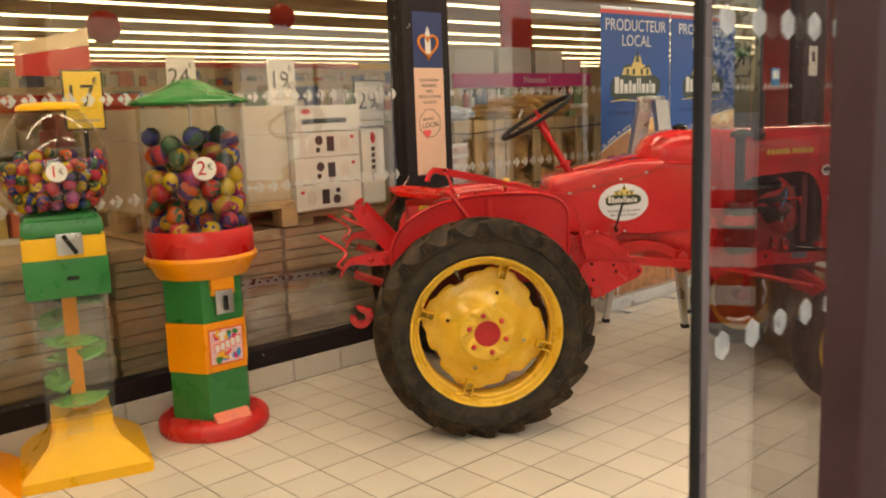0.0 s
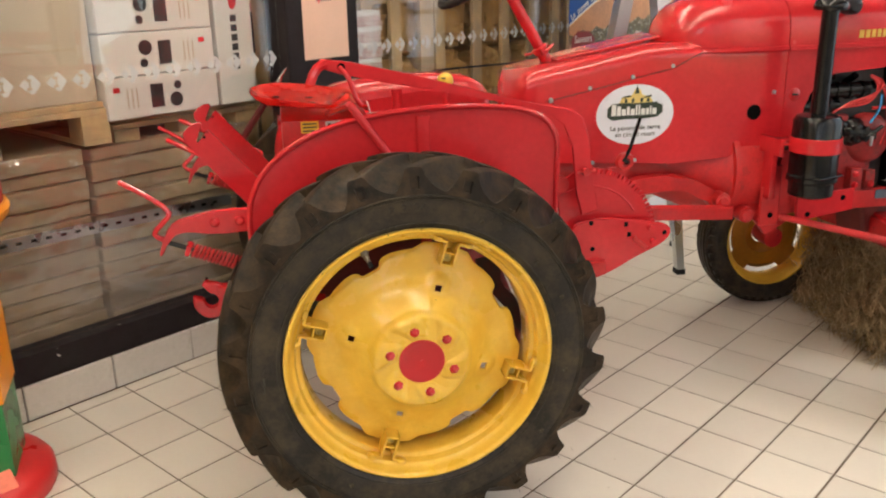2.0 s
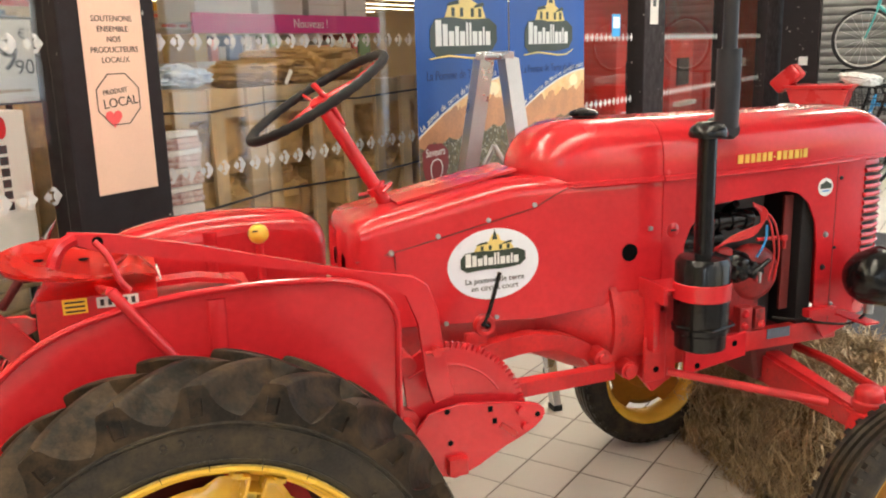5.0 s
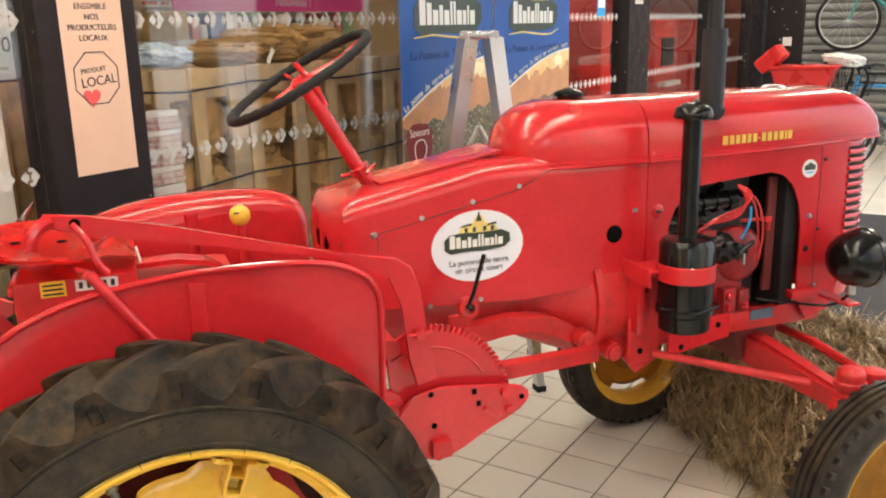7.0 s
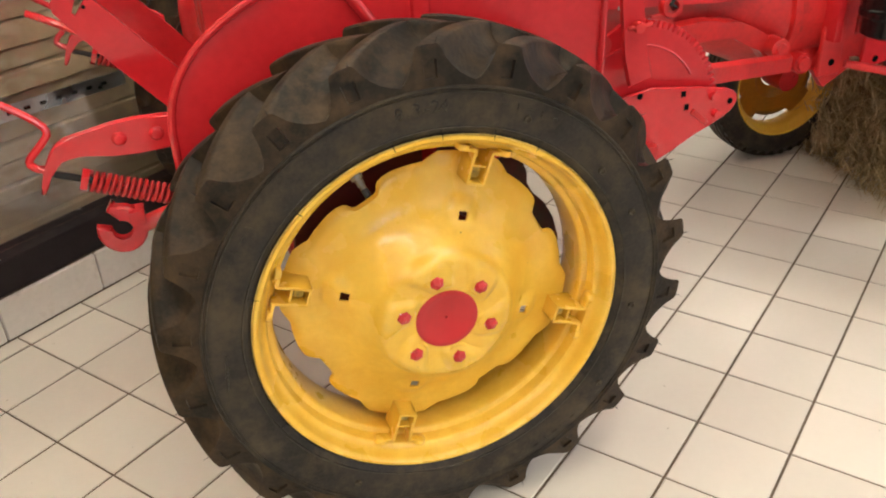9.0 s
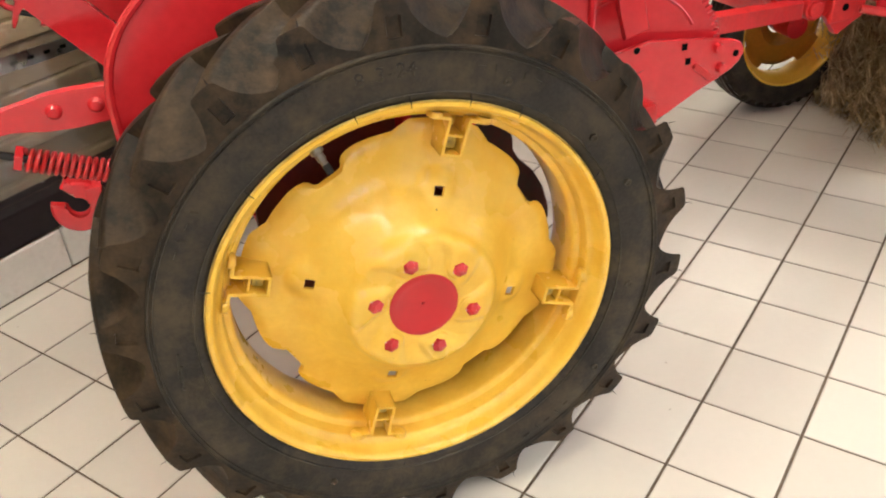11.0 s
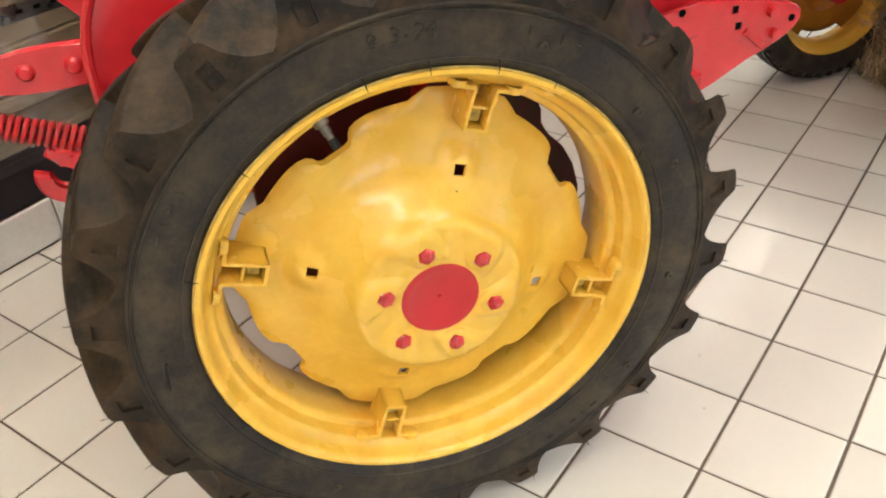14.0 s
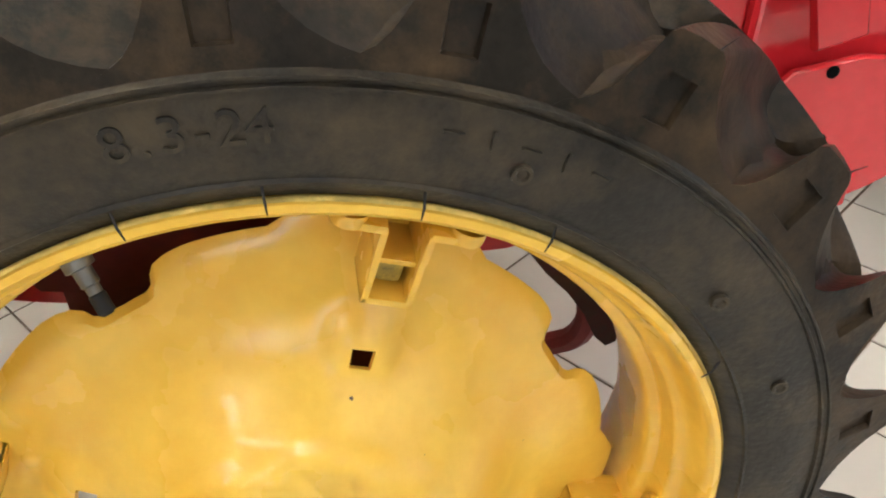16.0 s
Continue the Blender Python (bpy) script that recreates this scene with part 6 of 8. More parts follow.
flat("sticker_mark", [(-0.014, 0.010), (0.0, 0.018), (0.014, 0.010)], -0.0013, LOGO_G, nb)
flat("sticker_mark", rect(-0.012, -0.013, 0.012, -0.009), -0.0013, BLUE_L, nb)

# ---------------------------------------------------------------- straw bale under the tractor's nose
rng = random.Random(7)
bale = thing("straw_bale", "loose rectangular straw bale lying under the tractor's front", "straw bale", pose(2.13, 0.885, 0, 0, 0, -6))
HX, HY = 0.28, 0.36                           # half length and half width
bm = B()
bmesh.ops.create_cube(bm, size=1.0, matrix=Matrix.LocRotScale((0, 0, 0.185), None, (2 * HX, 2 * HY, 0.36)))
bmesh.ops.subdivide_edges(bm, edges=bm.edges[:], cuts=14, use_grid_fill=True)
for v in bm.verts:
    n_ = noise.noise(v.co * 6) * 0.05 + noise.noise(v.co * 17) * 0.022
    d = (v.co - Vector((0, 0, 0.18)))
    v.co += d.normalized() * n_
    v.co.z = max(v.co.z, 0.004)
part("core", bm, STRAW_IN, bale, "packed straw core, coloured for the shade between stalks")


def stalks(count, seed, w):
    r_ = random.Random(seed)
    bm = B()
    for _ in range(count):
        f = r_.random()
        if f < 0.42:
            p = Vector((-HX, r_.uniform(-HY, HY), r_.uniform(0.0, 0.36)))
            nor = Vector((-1, 0, 0))
        elif f < 0.64:
            p = Vector((r_.uniform(-HX, HX), -HY, r_.uniform(0.0, 0.36)))
            nor = Vector((0, -1, 0))
        else:
            p = Vector((r_.uniform(-HX, HX), r_.uniform(-HY, HY), 0.365))
            nor = Vector((0, 0, 1))
        a = Vector((r_.gauss(0, 1), r_.gauss(0, 1), r_.gauss(0, 0.8)))
        a = (a - nor * a.dot(nor) * 0.75).normalized()
        L = r_.uniform(0.03, 0.12)
        p = p + nor * (0.045 * noise.noise(p * 6 + Vector((3, 1, 2))) + r_.uniform(-0.012, 0.026) + (0.07 * (1 - p.z / 0.36) ** 2 if nor.x < 0 else 0.0))
        q = p + a * L + nor * r_.uniform(-0.004, 0.02)
        mid = (p + q) / 2 + Vector((r_.gauss(0, 0.006), r_.gauss(0, 0.006), r_.gauss(0, 0.006)))
        s_ = a.cross(Vector((0.3, 0.5, 0.8))).normalized() * w * r_.uniform(0.6, 1.3)
        for c in (p, q, mid):
            c.z = max(c.z, 0.004)
        vs = [bm.verts.new(c) for c in (p - s_, p + s_, mid + s_, q + s_ * 0.7, q - s_ * 0.7, mid - s_)]
        bm.faces.new((vs[0], vs[1], vs[2], vs[5])), bm.faces.new((vs[5], vs[2], vs[3], vs[4]))
    return bm


o = part("loose_straw", stalks(8000, 3, 0.0018), STRAW, bale, "loose straw stalks", smooth=False)
o["kind"] = "stuff"
o = part("loose_straw", stalks(3600, 5, 0.0024), surf("pale_straw", (0.55, 0.44, 0.27), 0.6, vary=0.35, scale=20, bump=0.1), bale, "pale straw stalks", smooth=False)
o["kind"] = "stuff"

r_ = random.Random(17)
bm = B()
for k in range(1500):
    f = r_.random()
    if f < 0.5:
        p, nor = Vector((-HX, r_.uniform(-HY, HY), r_.uniform(0.0, 0.38))), Vector((-1, 0, 0.1))
    elif f < 0.72:
        p, nor = Vector((r_.uniform(-HX, HX), -HY, r_.uniform(0.0, 0.38))), Vector((0, -1, 0.1))
    else:
        p, nor = Vector((r_.uniform(-HX, HX), r_.uniform(-HY, HY), 0.365)), Vector((0, 0, 1))
    a = (Vector((r_.gauss(0, 1), r_.gauss(0, 1), r_.gauss(0, 0.9))) + nor * r_.uniform(0.1, 1.1)).normalized()
    L = r_.uniform(0.06, 0.20)
    bend = Vector((r_.gauss(0, 0.012), r_.gauss(0, 0.012), r_.uniform(-0.03, 0.005)))
    c0, c1, c2 = p, p + a * L * 0.55, p + a * L + bend
    if f < 0.25 and r_.random() < 0.25:                        # fallen on the tiles
        q = Vector((-HX - 0.03 - abs(r_.gauss(0, 0.06)), r_.uniform(-HY, HY), 0.003))
        d = Vector((r_.gauss(0, 1), r_.gauss(0, 1), 0)).normalized() * L * 0.6
        c0, c1, c2 = q, q + d * 0.5, q + d
    w_ = a.cross(Vector((0.2, 0.4, 0.9))).normalized() * r_.uniform(0.0009, 0.0019)
    for c in (c0, c1, c2):
        c.z = max(c.z, 0.003)
    vs = [bm.verts.new(c) for c in (c0 - w_, c0 + w_, c1 + w_, c2 + w_ * 0.5, c2 - w_ * 0.5, c1 - w_)]
    bm.faces.new((vs[0], vs[1], vs[2], vs[5])), bm.faces.new((vs[5], vs[2], vs[3], vs[4]))
o = part("loose_straw", bm, STRAW, bale, "long straw stalks sticking out", smooth=False)
o["kind"] = "stuff"

# ---------------------------------------------------------------- ladder and banners
lad = thing("stepladder", "folded aluminium stepladder standing on the tiles", "ladder", pose(1.43, 1.72, 0))
top = Vector((-0.12, 0.13, 1.425))
back = Vector((0.155, 0.37, 0))
feet = {"a": Vector((0.04, -0.09, 0.0)), "b": Vector((0.04, -0.09, 0.0)) + back, "c": Vector((-0.40, 0.16, 0.0)), "d": Vector((-0.40, 0.16, 0.0)) + back}
offs = {"a": Vector((0.045, -0.03, 0)), "b": Vector((0.045, -0.03, 0)) + back * 0.8, "c": Vector((-0.04, 0.01, 0)), "d": Vector((-0.04, 0.01, 0)) + back * 0.8}
for k in "abcd":
    p0, p1 = feet[k] + Vector((0, 0, 0.02)), top + offs[k]
    bm = B()
    rings = []
    for f in (0, 0.62, 1):
        c = p0.lerp(p1, f)
        w_ = 0.55 + 0.45 * min(1.0, f * 1.6)
        rings.append([(c.x + dx * w_, c.y + dy * w_, c.z) for dx, dy in ((-0.029, -0.040), (0.029, -0.040), (0.029, 0.040), (0.023, 0.040), (0.023, -0.034), (-0.023, -0.034), (-0.023, 0.040), (-0.029, 0.040))])
    loft(bm, rings)
    leg = part("leg", bm, ALU, lad)
    part("rubber_foot", box(B(), feet[k] + Vector((0, 0, 0.0125)), (0.040, 0.052, 0.025), 0.003), BLACK_MATT, leg, "black rubber foot")
part("top_cap", box(B(), (0, 0, 0), (0.15, 0.42, 0.03), 0.006, Matrix.Translation(top + back * 0.4 + Vector((0, 0, 0.01))) @ pose(0, 0, 0, 0, 0, -22)), ALU, lad)
for f in (0.2, 0.4, 0.6, 0.8):
    p, q = feet["c"].lerp(top + offs["c"], f), feet["d"].lerp(top + offs["d"], f)
    part("step", box(B(), (0, 0, 0), ((q - p).length, 0.07, 0.02), 0.003, Matrix.Translation((p + q) / 2) @ (q - p).to_track_quat("X", "Z").to_matrix().to_4x4()), ALU, lad)
knee = (feet["a"].lerp(top, 0.76) + feet["c"].lerp(top, 0.76)) / 2
for k in "ac":
    part("brace", rod(B(), feet[k].lerp(top + offs[k], 0.58), knee, 0.011), ALU, lad)


def banner(u, w, shift):
    b = thing("banner", "blue roll-up banner for local potatoes", "banner", S @ pose(u, 1.02 + shift, 0), "roll-up banners")
    h = w / 2
    flat("cloth", rect(-h, 0.10, h, 2.03), 0, BLUE, b)
    # paler sky band and the sunset field with a slanting wavy edge
    def curve(s):
        return 1.095 + 0.235 * (1 - (1 - s) ** 1.7)
    wave1 = [(-h + w * k / 16, curve(k / 16)) for k in range(17)]
    flat("sunset_print", [(-h, 0.30), (h, 0.30)] + wave1[::-1], -0.0013, SUNSET, b, "orange sunset field")
    flat("edge_line", wave1 + [(x, z + 0.008) for x, z in wave1[::-1]], -0.0026, WHITE, b, "thin white curved line")
    r_ = random.Random(int(u * 100))
    base_ = [(-h, 0.30), (h, 0.30)] + [(h - w * k / 60, min(curve(1 - k / 60) - 0.006, 1.165 + 0.07 * (1 - k / 60) + r_.uniform(0, 0.028) + 0.012 * math.sin(k * 0.7))) for k in range(61)]
    flat("tree_line", base_, -0.0026, HAZE, b, "hazy brown tree line")
    flat("sun_print", ellipse(h - 0.15, 1.275, 0.055, 0.032), -0.0020, SUNGLOW, b, "pale low sun")
    flat("glow_field", [(-h, 0.30), (h, 0.30)] + [(h - w * k / 20, min(curve(1 - k / 20) - 0.006, 1.055 + 0.05 * (1 - k / 20) + 0.012 * math.sin(k * 1.9))) for k in range(21)], -0.0034, FLOWERS, b, "dark green potato field in bloom")
    flat("foot_print", rect(-h, 0.10, h, 0.30), -0.0013, EARTH, b)
    flat("top_strip", rect(-h, 2.00, h, 2.03), -0.0013, HEART, b, "red top strip")
    words("lettering", "PRODUCTEUR", 0.108, pose(0, -0.0024, 1.925) @ FACE_Y, WHITE, b)
    words("lettering", "LOCAL", 0.108, pose(0, -0.0024, 1.825) @ FACE_Y, WHITE, b)
    words("lettering", "La Pomme de Terre du Nord", 0.058, pose(0.02, -0.0024, 1.352) @ FACE_Y, BLUE_D, b)
    line = "La pomme de terre du Nord en circuit court"
    for k, ch in enumerate(line):
        if ch != " ":
            s = (k + 1.2) / (len(line) + 1.5)
            slope_ = math.degrees(math.atan2(curve(s + 0.01) - curve(s - 0.01), 0.02 * w))
            words("lettering", ch, 0.040, pose(-h + w * s, -0.003, curve(s) + 0.030, 0, -slope_, 0) @ FACE_Y, WHITE, b)
    house_logo(b, pose(0, -0.0015, 1.52), 0.42, 0)
    part("logo_swoosh", pipe(B(), [(-0.30, -0.004, 1.425), (-0.15, -0.004, 1.436), (0.1, -0.004, 1.418), (0.2, -0.004, 1.420), (0.29, -0.004, 1.445)], [0.003, 0.005, 0.005, 0.004, 0.002], 6), LOGO_Y, b)
    flat("seal", smoothed([(-h + 0.02, 1.07), (-h + 0.22, 1.06), (-h + 0.225, 0.93), (-h + 0.12, 0.85), (-h + 0.02, 0.93)], 1), -0.0048, surf("dark_red_print", (0.22, 0.02, 0.025), 0.5), b, "dark red seal")
    part("seal_outline", pipe(B(), [(x, -0.007, z) for x, z in smoothed([(-h + 0.08, 0.99), (-h + 0.15, 1.0), (-h + 0.18, 0.95), (-h + 0.13, 0.89), (-h + 0.08, 0.92)], 1)], 0.003, 5, True), WHITE, b)
    words("lettering", "Saveurs", 0.050, pose(-h + 0.12, -0.0066, 1.028) @ FACE_Y, WHITE, b)
    part("cassette", box(B(), (0, 0.0, 0.05), (w + 0.03, 0.09, 0.09), 0.02), ALU, b, "aluminium banner cassette")
    for s in (-1, 1):
        part("foot", box(B(), (s * (h - 0.12), 0.0, 0.006), (0.03, 0.30, 0.012), 0.003), ALU, b)
    part("pole", rod(B(), (0, 0.02, 0.08), (0, 0.02, 2.03), 0.011), ALU, b)
    part("top_rail", box(B(), (0, 0.002, 2.035), (w + 0.01, 0.02, 0.02), 0.004), ALU, b)


banner(2.545, 0.80, 0.0)
banner(3.43, 0.90, 0.012)

# ---------------------------------------------------------------- dispensers
def hexagon(r, turn=0.0):
    return [(r * math.cos(radians(60 * k + turn)), r * math.sin(radians(60 * k + turn))) for k in range(6)]


ball_bm = B()
bmesh.ops.create_uvsphere(ball_bm, u_segments=20, v_segments=12, radius=0.0435)
D2 = Vector((-1.243, 0.405, 0))
d2 = thing("ball_dispenser", "tall green, orange and red bouncy-ball vending machine", "vending machine", pose(D2.x, D2.y, 0, 0, 0, 0))
TW = 97
part("base", lathe(B(), [(0.0, 0.0), (0.245, 0.0), (0.252, 0.012), (0.25, 0.05), (0.235, 0.07), (0.20, 0.082), (0.0, 0.088)], 48), REDPL, d2, "round red base")
hx = hexagon(0.192, TW)
for nm, z0, z1, mt in (("lower_panel", 0.08, 0.298, GREEN), ("middle_panel", 0.298, 0.524, ORANGE), ("upper_panel", 0.524, 0.735, GREEN)):
    grow = 1.0 if mt is GREEN else 1.03
    part(nm, slab(B(), [(x * grow, y * grow) for x, y in hx], z0, z1, "xy", 0.004), mt, d2, smooth=False)
part("funnel", lathe(B(), [(0.0, 0.722), (0.200, 0.722), (0.204, 0.726), (0.222, 0.762), (0.246, 0.788), (0.251, 0.806), (0.243, 0.82), (0.23, 0.822)], 48), ORANGE, d2, "orange funnel ring")
part("collar", lathe(B(), [(0.235, 0.815), (0.238, 0.82), (0.236, 0.925), (0.230, 0.935), (0.222, 0.93)], 48), REDPL, d2, "red collar")
cyl = part("cylinder", lathe(B(), [(0.228, 0.90), (0.228, 1.50)], 64), ACRYL, d2, "clear plastic cylinder")
cyl.visible_shadow = False
part("roof", lathe(B(), [(0.225, 1.478), (0.253, 1.478), (0.258, 1.487), (0.25, 1.497), (0.20, 1.515), (0.12, 1.548), (0.055, 1.58), (0.02, 1.588), (0.0, 1.59)], 48), GREEN, d2, "green conical roof")
part("rod", rod(B(), (0, 0, 0.9), (0, 0, 1.5), 0.006), STEEL, d2)
part("tray", lathe(B(), [(0.0, 0.905), (0.228, 0.905)], 40), REDPL, d2)
fr_ = Vector((math.cos(radians(TW - 150)), math.sin(radians(TW - 150)), 0))
fm = Matrix.Translation(fr_ * 0.168) @ pose(0, 0, 0, 0, 0, math.degrees(math.atan2(fr_.x, -fr_.y)))
part("chute", box(B(), (0, -0.006, 0.695), (0.11, 0.03, 0.10), 0.006), ORANGE, d2, "orange chute", fm)
cp = part("coin_plate", box(B(), (0, -0.018, 0.615), (0.085, 0.02, 0.105), 0.004), STEEL, d2, "steel coin mechanism", fm)
part("coin_handle", box(B(), (0, -0.034, 0.612), (0.018, 0.02, 0.065), 0.006, pose(0, 0, 0, 0, 0, 0)), BLACK, cp, "dark coin handle")
pm = Matrix.Translation(fr_ * 0.173) @ pose(0, 0, 0, 0, 0, math.degrees(math.atan2(fr_.x, -fr_.y)))
part("prize_flap", slab(B(), [(-0.045, 0.076), (0.0, 0.07), (0.0, 0.112)], -0.085, 0.085, "yz", 0.003), surf("salmon_plastic", (0.75, 0.17, 0.10), 0.35), d2, "salmon prize flap", fm)
lb = part("picture_label", box(B(), (0, -0.002, 0.413), (0.165, 0.004, 0.165)), surf("orange_red_border", (0.75, 0.12, 0.02), 0.4), d2, "bright printed picture label", pm, smooth=False)
flat("label_field", rect(-0.077, 0.337, 0.077, 0.489), -0.0042, surf("pink_lilac_print", (0.80, 0.42, 0.42), 0.4, vary=0.25, scale=14, bump=0.0, dirt=(0.72, 0.62, 0.80), dirt_at=0.52), lb)
r_ = random.Random(4)
for k in range(26):
    cxx, czz = r_.uniform(-0.058, 0.058), r_.choice((r_.uniform(0.352, 0.385), r_.uniform(0.445, 0.475)))
    flat("label_burst", ellipse(cxx, czz, r_.uniform(0.011, 0.024), r_.uniform(0.007, 0.015), 12, r_.uniform(0, 180)), -0.0056 - 0.0001 * k, (BLUE_L, YELPL, HEART, GREEN, WHITE, MAGENTA)[k % 6], lb)
for k in range(5):
    flat("label_bar_edge", rect(-0.060 + 0.025 * k, 0.388 + 0.006 * k, -0.034 + 0.025 * k, 0.430 + 0.006 * k), -0.0088, HEART, lb)
    flat("label_bar", [(x + 0.012 * 0.4, z) for x, z in rect(-0.062 + 0.025 * k, 0.392 + 0.006 * k, -0.042 + 0.025 * k, 0.425 + 0.006 * k)], -0.0102, WHITE, lb)
tag = thing("price_tag", "round white two-euro price sticker on the ball machine", "price tag", pose(D2.x + 0.085, D2.y - 0.2155, 1.205, 0, 0, 21))
part("disc", lathe(B(), [(0.0, -0.001), (0.049, -0.001), (0.05, 0.0)], 40, "y"), WHITE, tag)
words("lettering", "2", 0.085, pose(-0.012, -0.002, 0.0) @ FACE_Y, REDPL, tag)
words("lettering", "€", 0.035, pose(0.024, -0.002, 0.006) @ FACE_Y, INK, tag)
ball = tagged(link("bouncy_ball", ball_bm, BALLS, None, ""), "multicoloured printed rubber ball inside the clear cylinder", "ball", "balls in the vending machine")
first_ball = True
rng = random.Random(11)
for layer in range(6):
    for rr, cnt in ((0.178, 11), (0.085, 5)):
        for k in range(cnt):
            if (layer == 5 and rng.random() < 0.5) or (layer == 4 and rng.random() < 0.12):
                continue
            a = 2 * math.pi * (k + 0.5 * (layer % 2) + rng.uniform(-0.3, 0.3)) / cnt
            m = pose(D2.x + (rr + rng.uniform(-0.012, 0.002)) * math.cos(a), D2.y + (rr + rng.uniform(-0.012, 0.002)) * math.sin(a), 0.952 + 0.073 * layer + rng.uniform(-0.024, 0.024), rng.uniform(0, 360), rng.uniform(0, 360), rng.uniform(0, 360))
            if first_ball:
                ball.matrix_basis, first_ball = m, False
            else:
                copy_thing(ball, m)


def capsule_machine(m, fill):
    d = thing("capsule_dispenser", "green and yellow capsule vending machine with clear globe", "vending machine", m, "capsule machines")
    bm = B()
    rings = []
    for z, hw in ((0.0, 0.245), (0.045, 0.245), (0.085, 0.20), (0.14, 0.135), (0.20, 0.115), (0.245, 0.115)):
        rings.append([(-hw, -hw, z), (hw, -hw, z), (hw, hw, z), (-hw, hw, z)])
    loft(bm, rings)
    bmesh.ops.bevel(bm, geom=[e for e in bm.edges if abs(e.verts[0].co.z - e.verts[1].co.z) > 0.01], offset=0.012, segments=2, affect="EDGES")
    part("base", bm, ORANGE if not fill else YELPL, d, "flared orange-yellow base")
    part("return_door", box(B(), (-0.01, -0.118, 0.185), (0.10, 0.012, 0.13), 0.006), ACRYL, d)
    t = part("tube", slab(B(), [(x, y) for x, y in ((-0.13, -0.13), (0.13, -0.13), (0.13, 0.13), (-0.13, 0.13))], 0.235, 0.735, "xy"), ACRYL, d, "clear square tube", smooth=False)
    t.visible_shadow = False
    part("post", box(B(), (0, 0, 0.48), (0.055, 0.055, 0.50), 0.004), ORANGE, d, "orange centre post")
    for k in range(7):
        bm = B()
        a0 = k * 95.0
        pts = [(0.03 * math.cos(radians(a0 + a)), 0.03 * math.sin(radians(a0 + a))) for a in (0, 65, 130)]
        out = [(0.126 * math.cos(radians(a0 + a)), 0.126 * math.sin(radians(a0 + a))) for a in (130, 105, 80, 52, 26, 0)]
        slab(bm, pts + out, 0, 0.010, "xy")
        part("spiral_step", bm, LIME, d, "green clear spiral step", pose(0, 0, 0.68 - 0.062 * k, 12, 0, 0))
    part("lower_box", box(B(), (0, 0, 0.815), (0.315, 0.30, 0.155), 0.012), GREEN, d, "green lower housing")
    part("middle_box", box(B(), (0, 0, 0.935), (0.305, 0.29, 0.088), 0.008), YELPL, d, "yellow middle housing")
    bm = B()
    rings = []
    for z, hw in ((0.978, 0.150), (1.03, 0.150), (1.055, 0.142), (1.068, 0.12)):
        rings.append([(-hw, -hw, z), (hw, -hw, z), (hw, hw, z), (-hw, hw, z)])
    loft(bm, rings)
    bmesh.ops.bevel(bm, geom=bm.edges[:], offset=0.012, segments=2, affect="EDGES")
    part("upper_box", bm, GREEN, d, "green upper housing")
    c = part("coin_plate", box(B(), (0.02, -0.15, 0.95), (0.095, 0.014, 0.085), 0.004), STEEL, d, "steel coin mechanism")
    part("coin_handle", pipe(B(), smoothed([(0.0, -0.162, 0.985), (0.012, -0.175, 0.965), (0.03, -0.175, 0.935), (0.042, -0.165, 0.915)], 2, False), 0.009, 8), BLACK, c, "dark curved coin handle")
    part("slot", box(B(), (0.02, -0.152, 0.815), (0.045, 0.006, 0.016), 0.002), BLACK_MATT, d, "dark coin slot")
    g_ = part("globe", lathe(B(), [(0.12, 1.07), (0.165, 1.10), (0.20, 1.16), (0.208, 1.23), (0.20, 1.30), (0.175, 1.38), (0.13, 1.45), (0.10, 1.475)], 48), ACRYL, d, "clear plastic globe")
    g_.visible_shadow = False
    part("lid", lathe(B(), [(0.095, 1.468), (0.12, 1.470), (0.118, 1.485), (0.09, 1.498), (0.0, 1.502)], 40), YELPL, d, "yellow lid")
    return d


c1 = Vector((-1.715, 0.035, 0))
TURN1 = 21.0
capsule_machine(pose(c1.x, c1.y, 0, 0, 0, TURN1), True)
capsule_machine(pose(c1.x - 0.405, c1.y - 0.315, 0, 0, 0, TURN1), False)
tag1 = thing("price_tag", "round white one-euro price sticker on the capsule globe", "price tag", pose(c1.x + 0.075, c1.y - 0.197, 1.235, 0, 0, 20))
part("disc", lathe(B(), [(0.0, -0.001), (0.037, -0.001), (0.038, 0.0)], 32, "y"), WHITE, tag1)
words("lettering", "1", 0.062, pose(-0.010, -0.002, 0.0) @ FACE_Y, REDPL, tag1)
words("lettering", "€", 0.03, pose(0.016, -0.002, 0.0) @ FACE_Y, INK, tag1)
cap_bm = B()
bmesh.ops.create_uvsphere(cap_bm, u_segments=14, v_segments=9, radius=0.026)
cap_ = tagged(link("toy_capsule", cap_bm, CAPSULES, None, ""), "small multicoloured toy capsule inside the clear globe", "toy capsule", "capsules in the globe")
first_cap = True
for layer in range(6):
    z = 1.10 + 0.038 * layer
    R = np.interp(z, [1.07, 1.10, 1.16, 1.23, 1.30], [0.12, 0.165, 0.20, 0.208, 0.20]) - 0.033
    for rr, cnt in ((R, int(2 * math.pi * R / 0.055)), (R - 0.05, int(2 * math.pi * (R - 0.05) / 0.06)), (R - 0.10, 5)):
        for k in range(cnt):
            if layer == 5 and rng.random() < 0.5:
                continue
            a = 2 * math.pi * (k + rng.uniform(-0.2, 0.2)) / cnt + layer
            m = pose(c1.x + rr * math.cos(a), c1.y + rr * math.sin(a), z + rng.uniform(-0.008, 0.008), rng.uniform(0, 360), rng.uniform(0, 360), 0)
            if first_cap:
                cap_.matrix_basis, first_cap = m, False
            else:
                copy_thing(cap_, m)

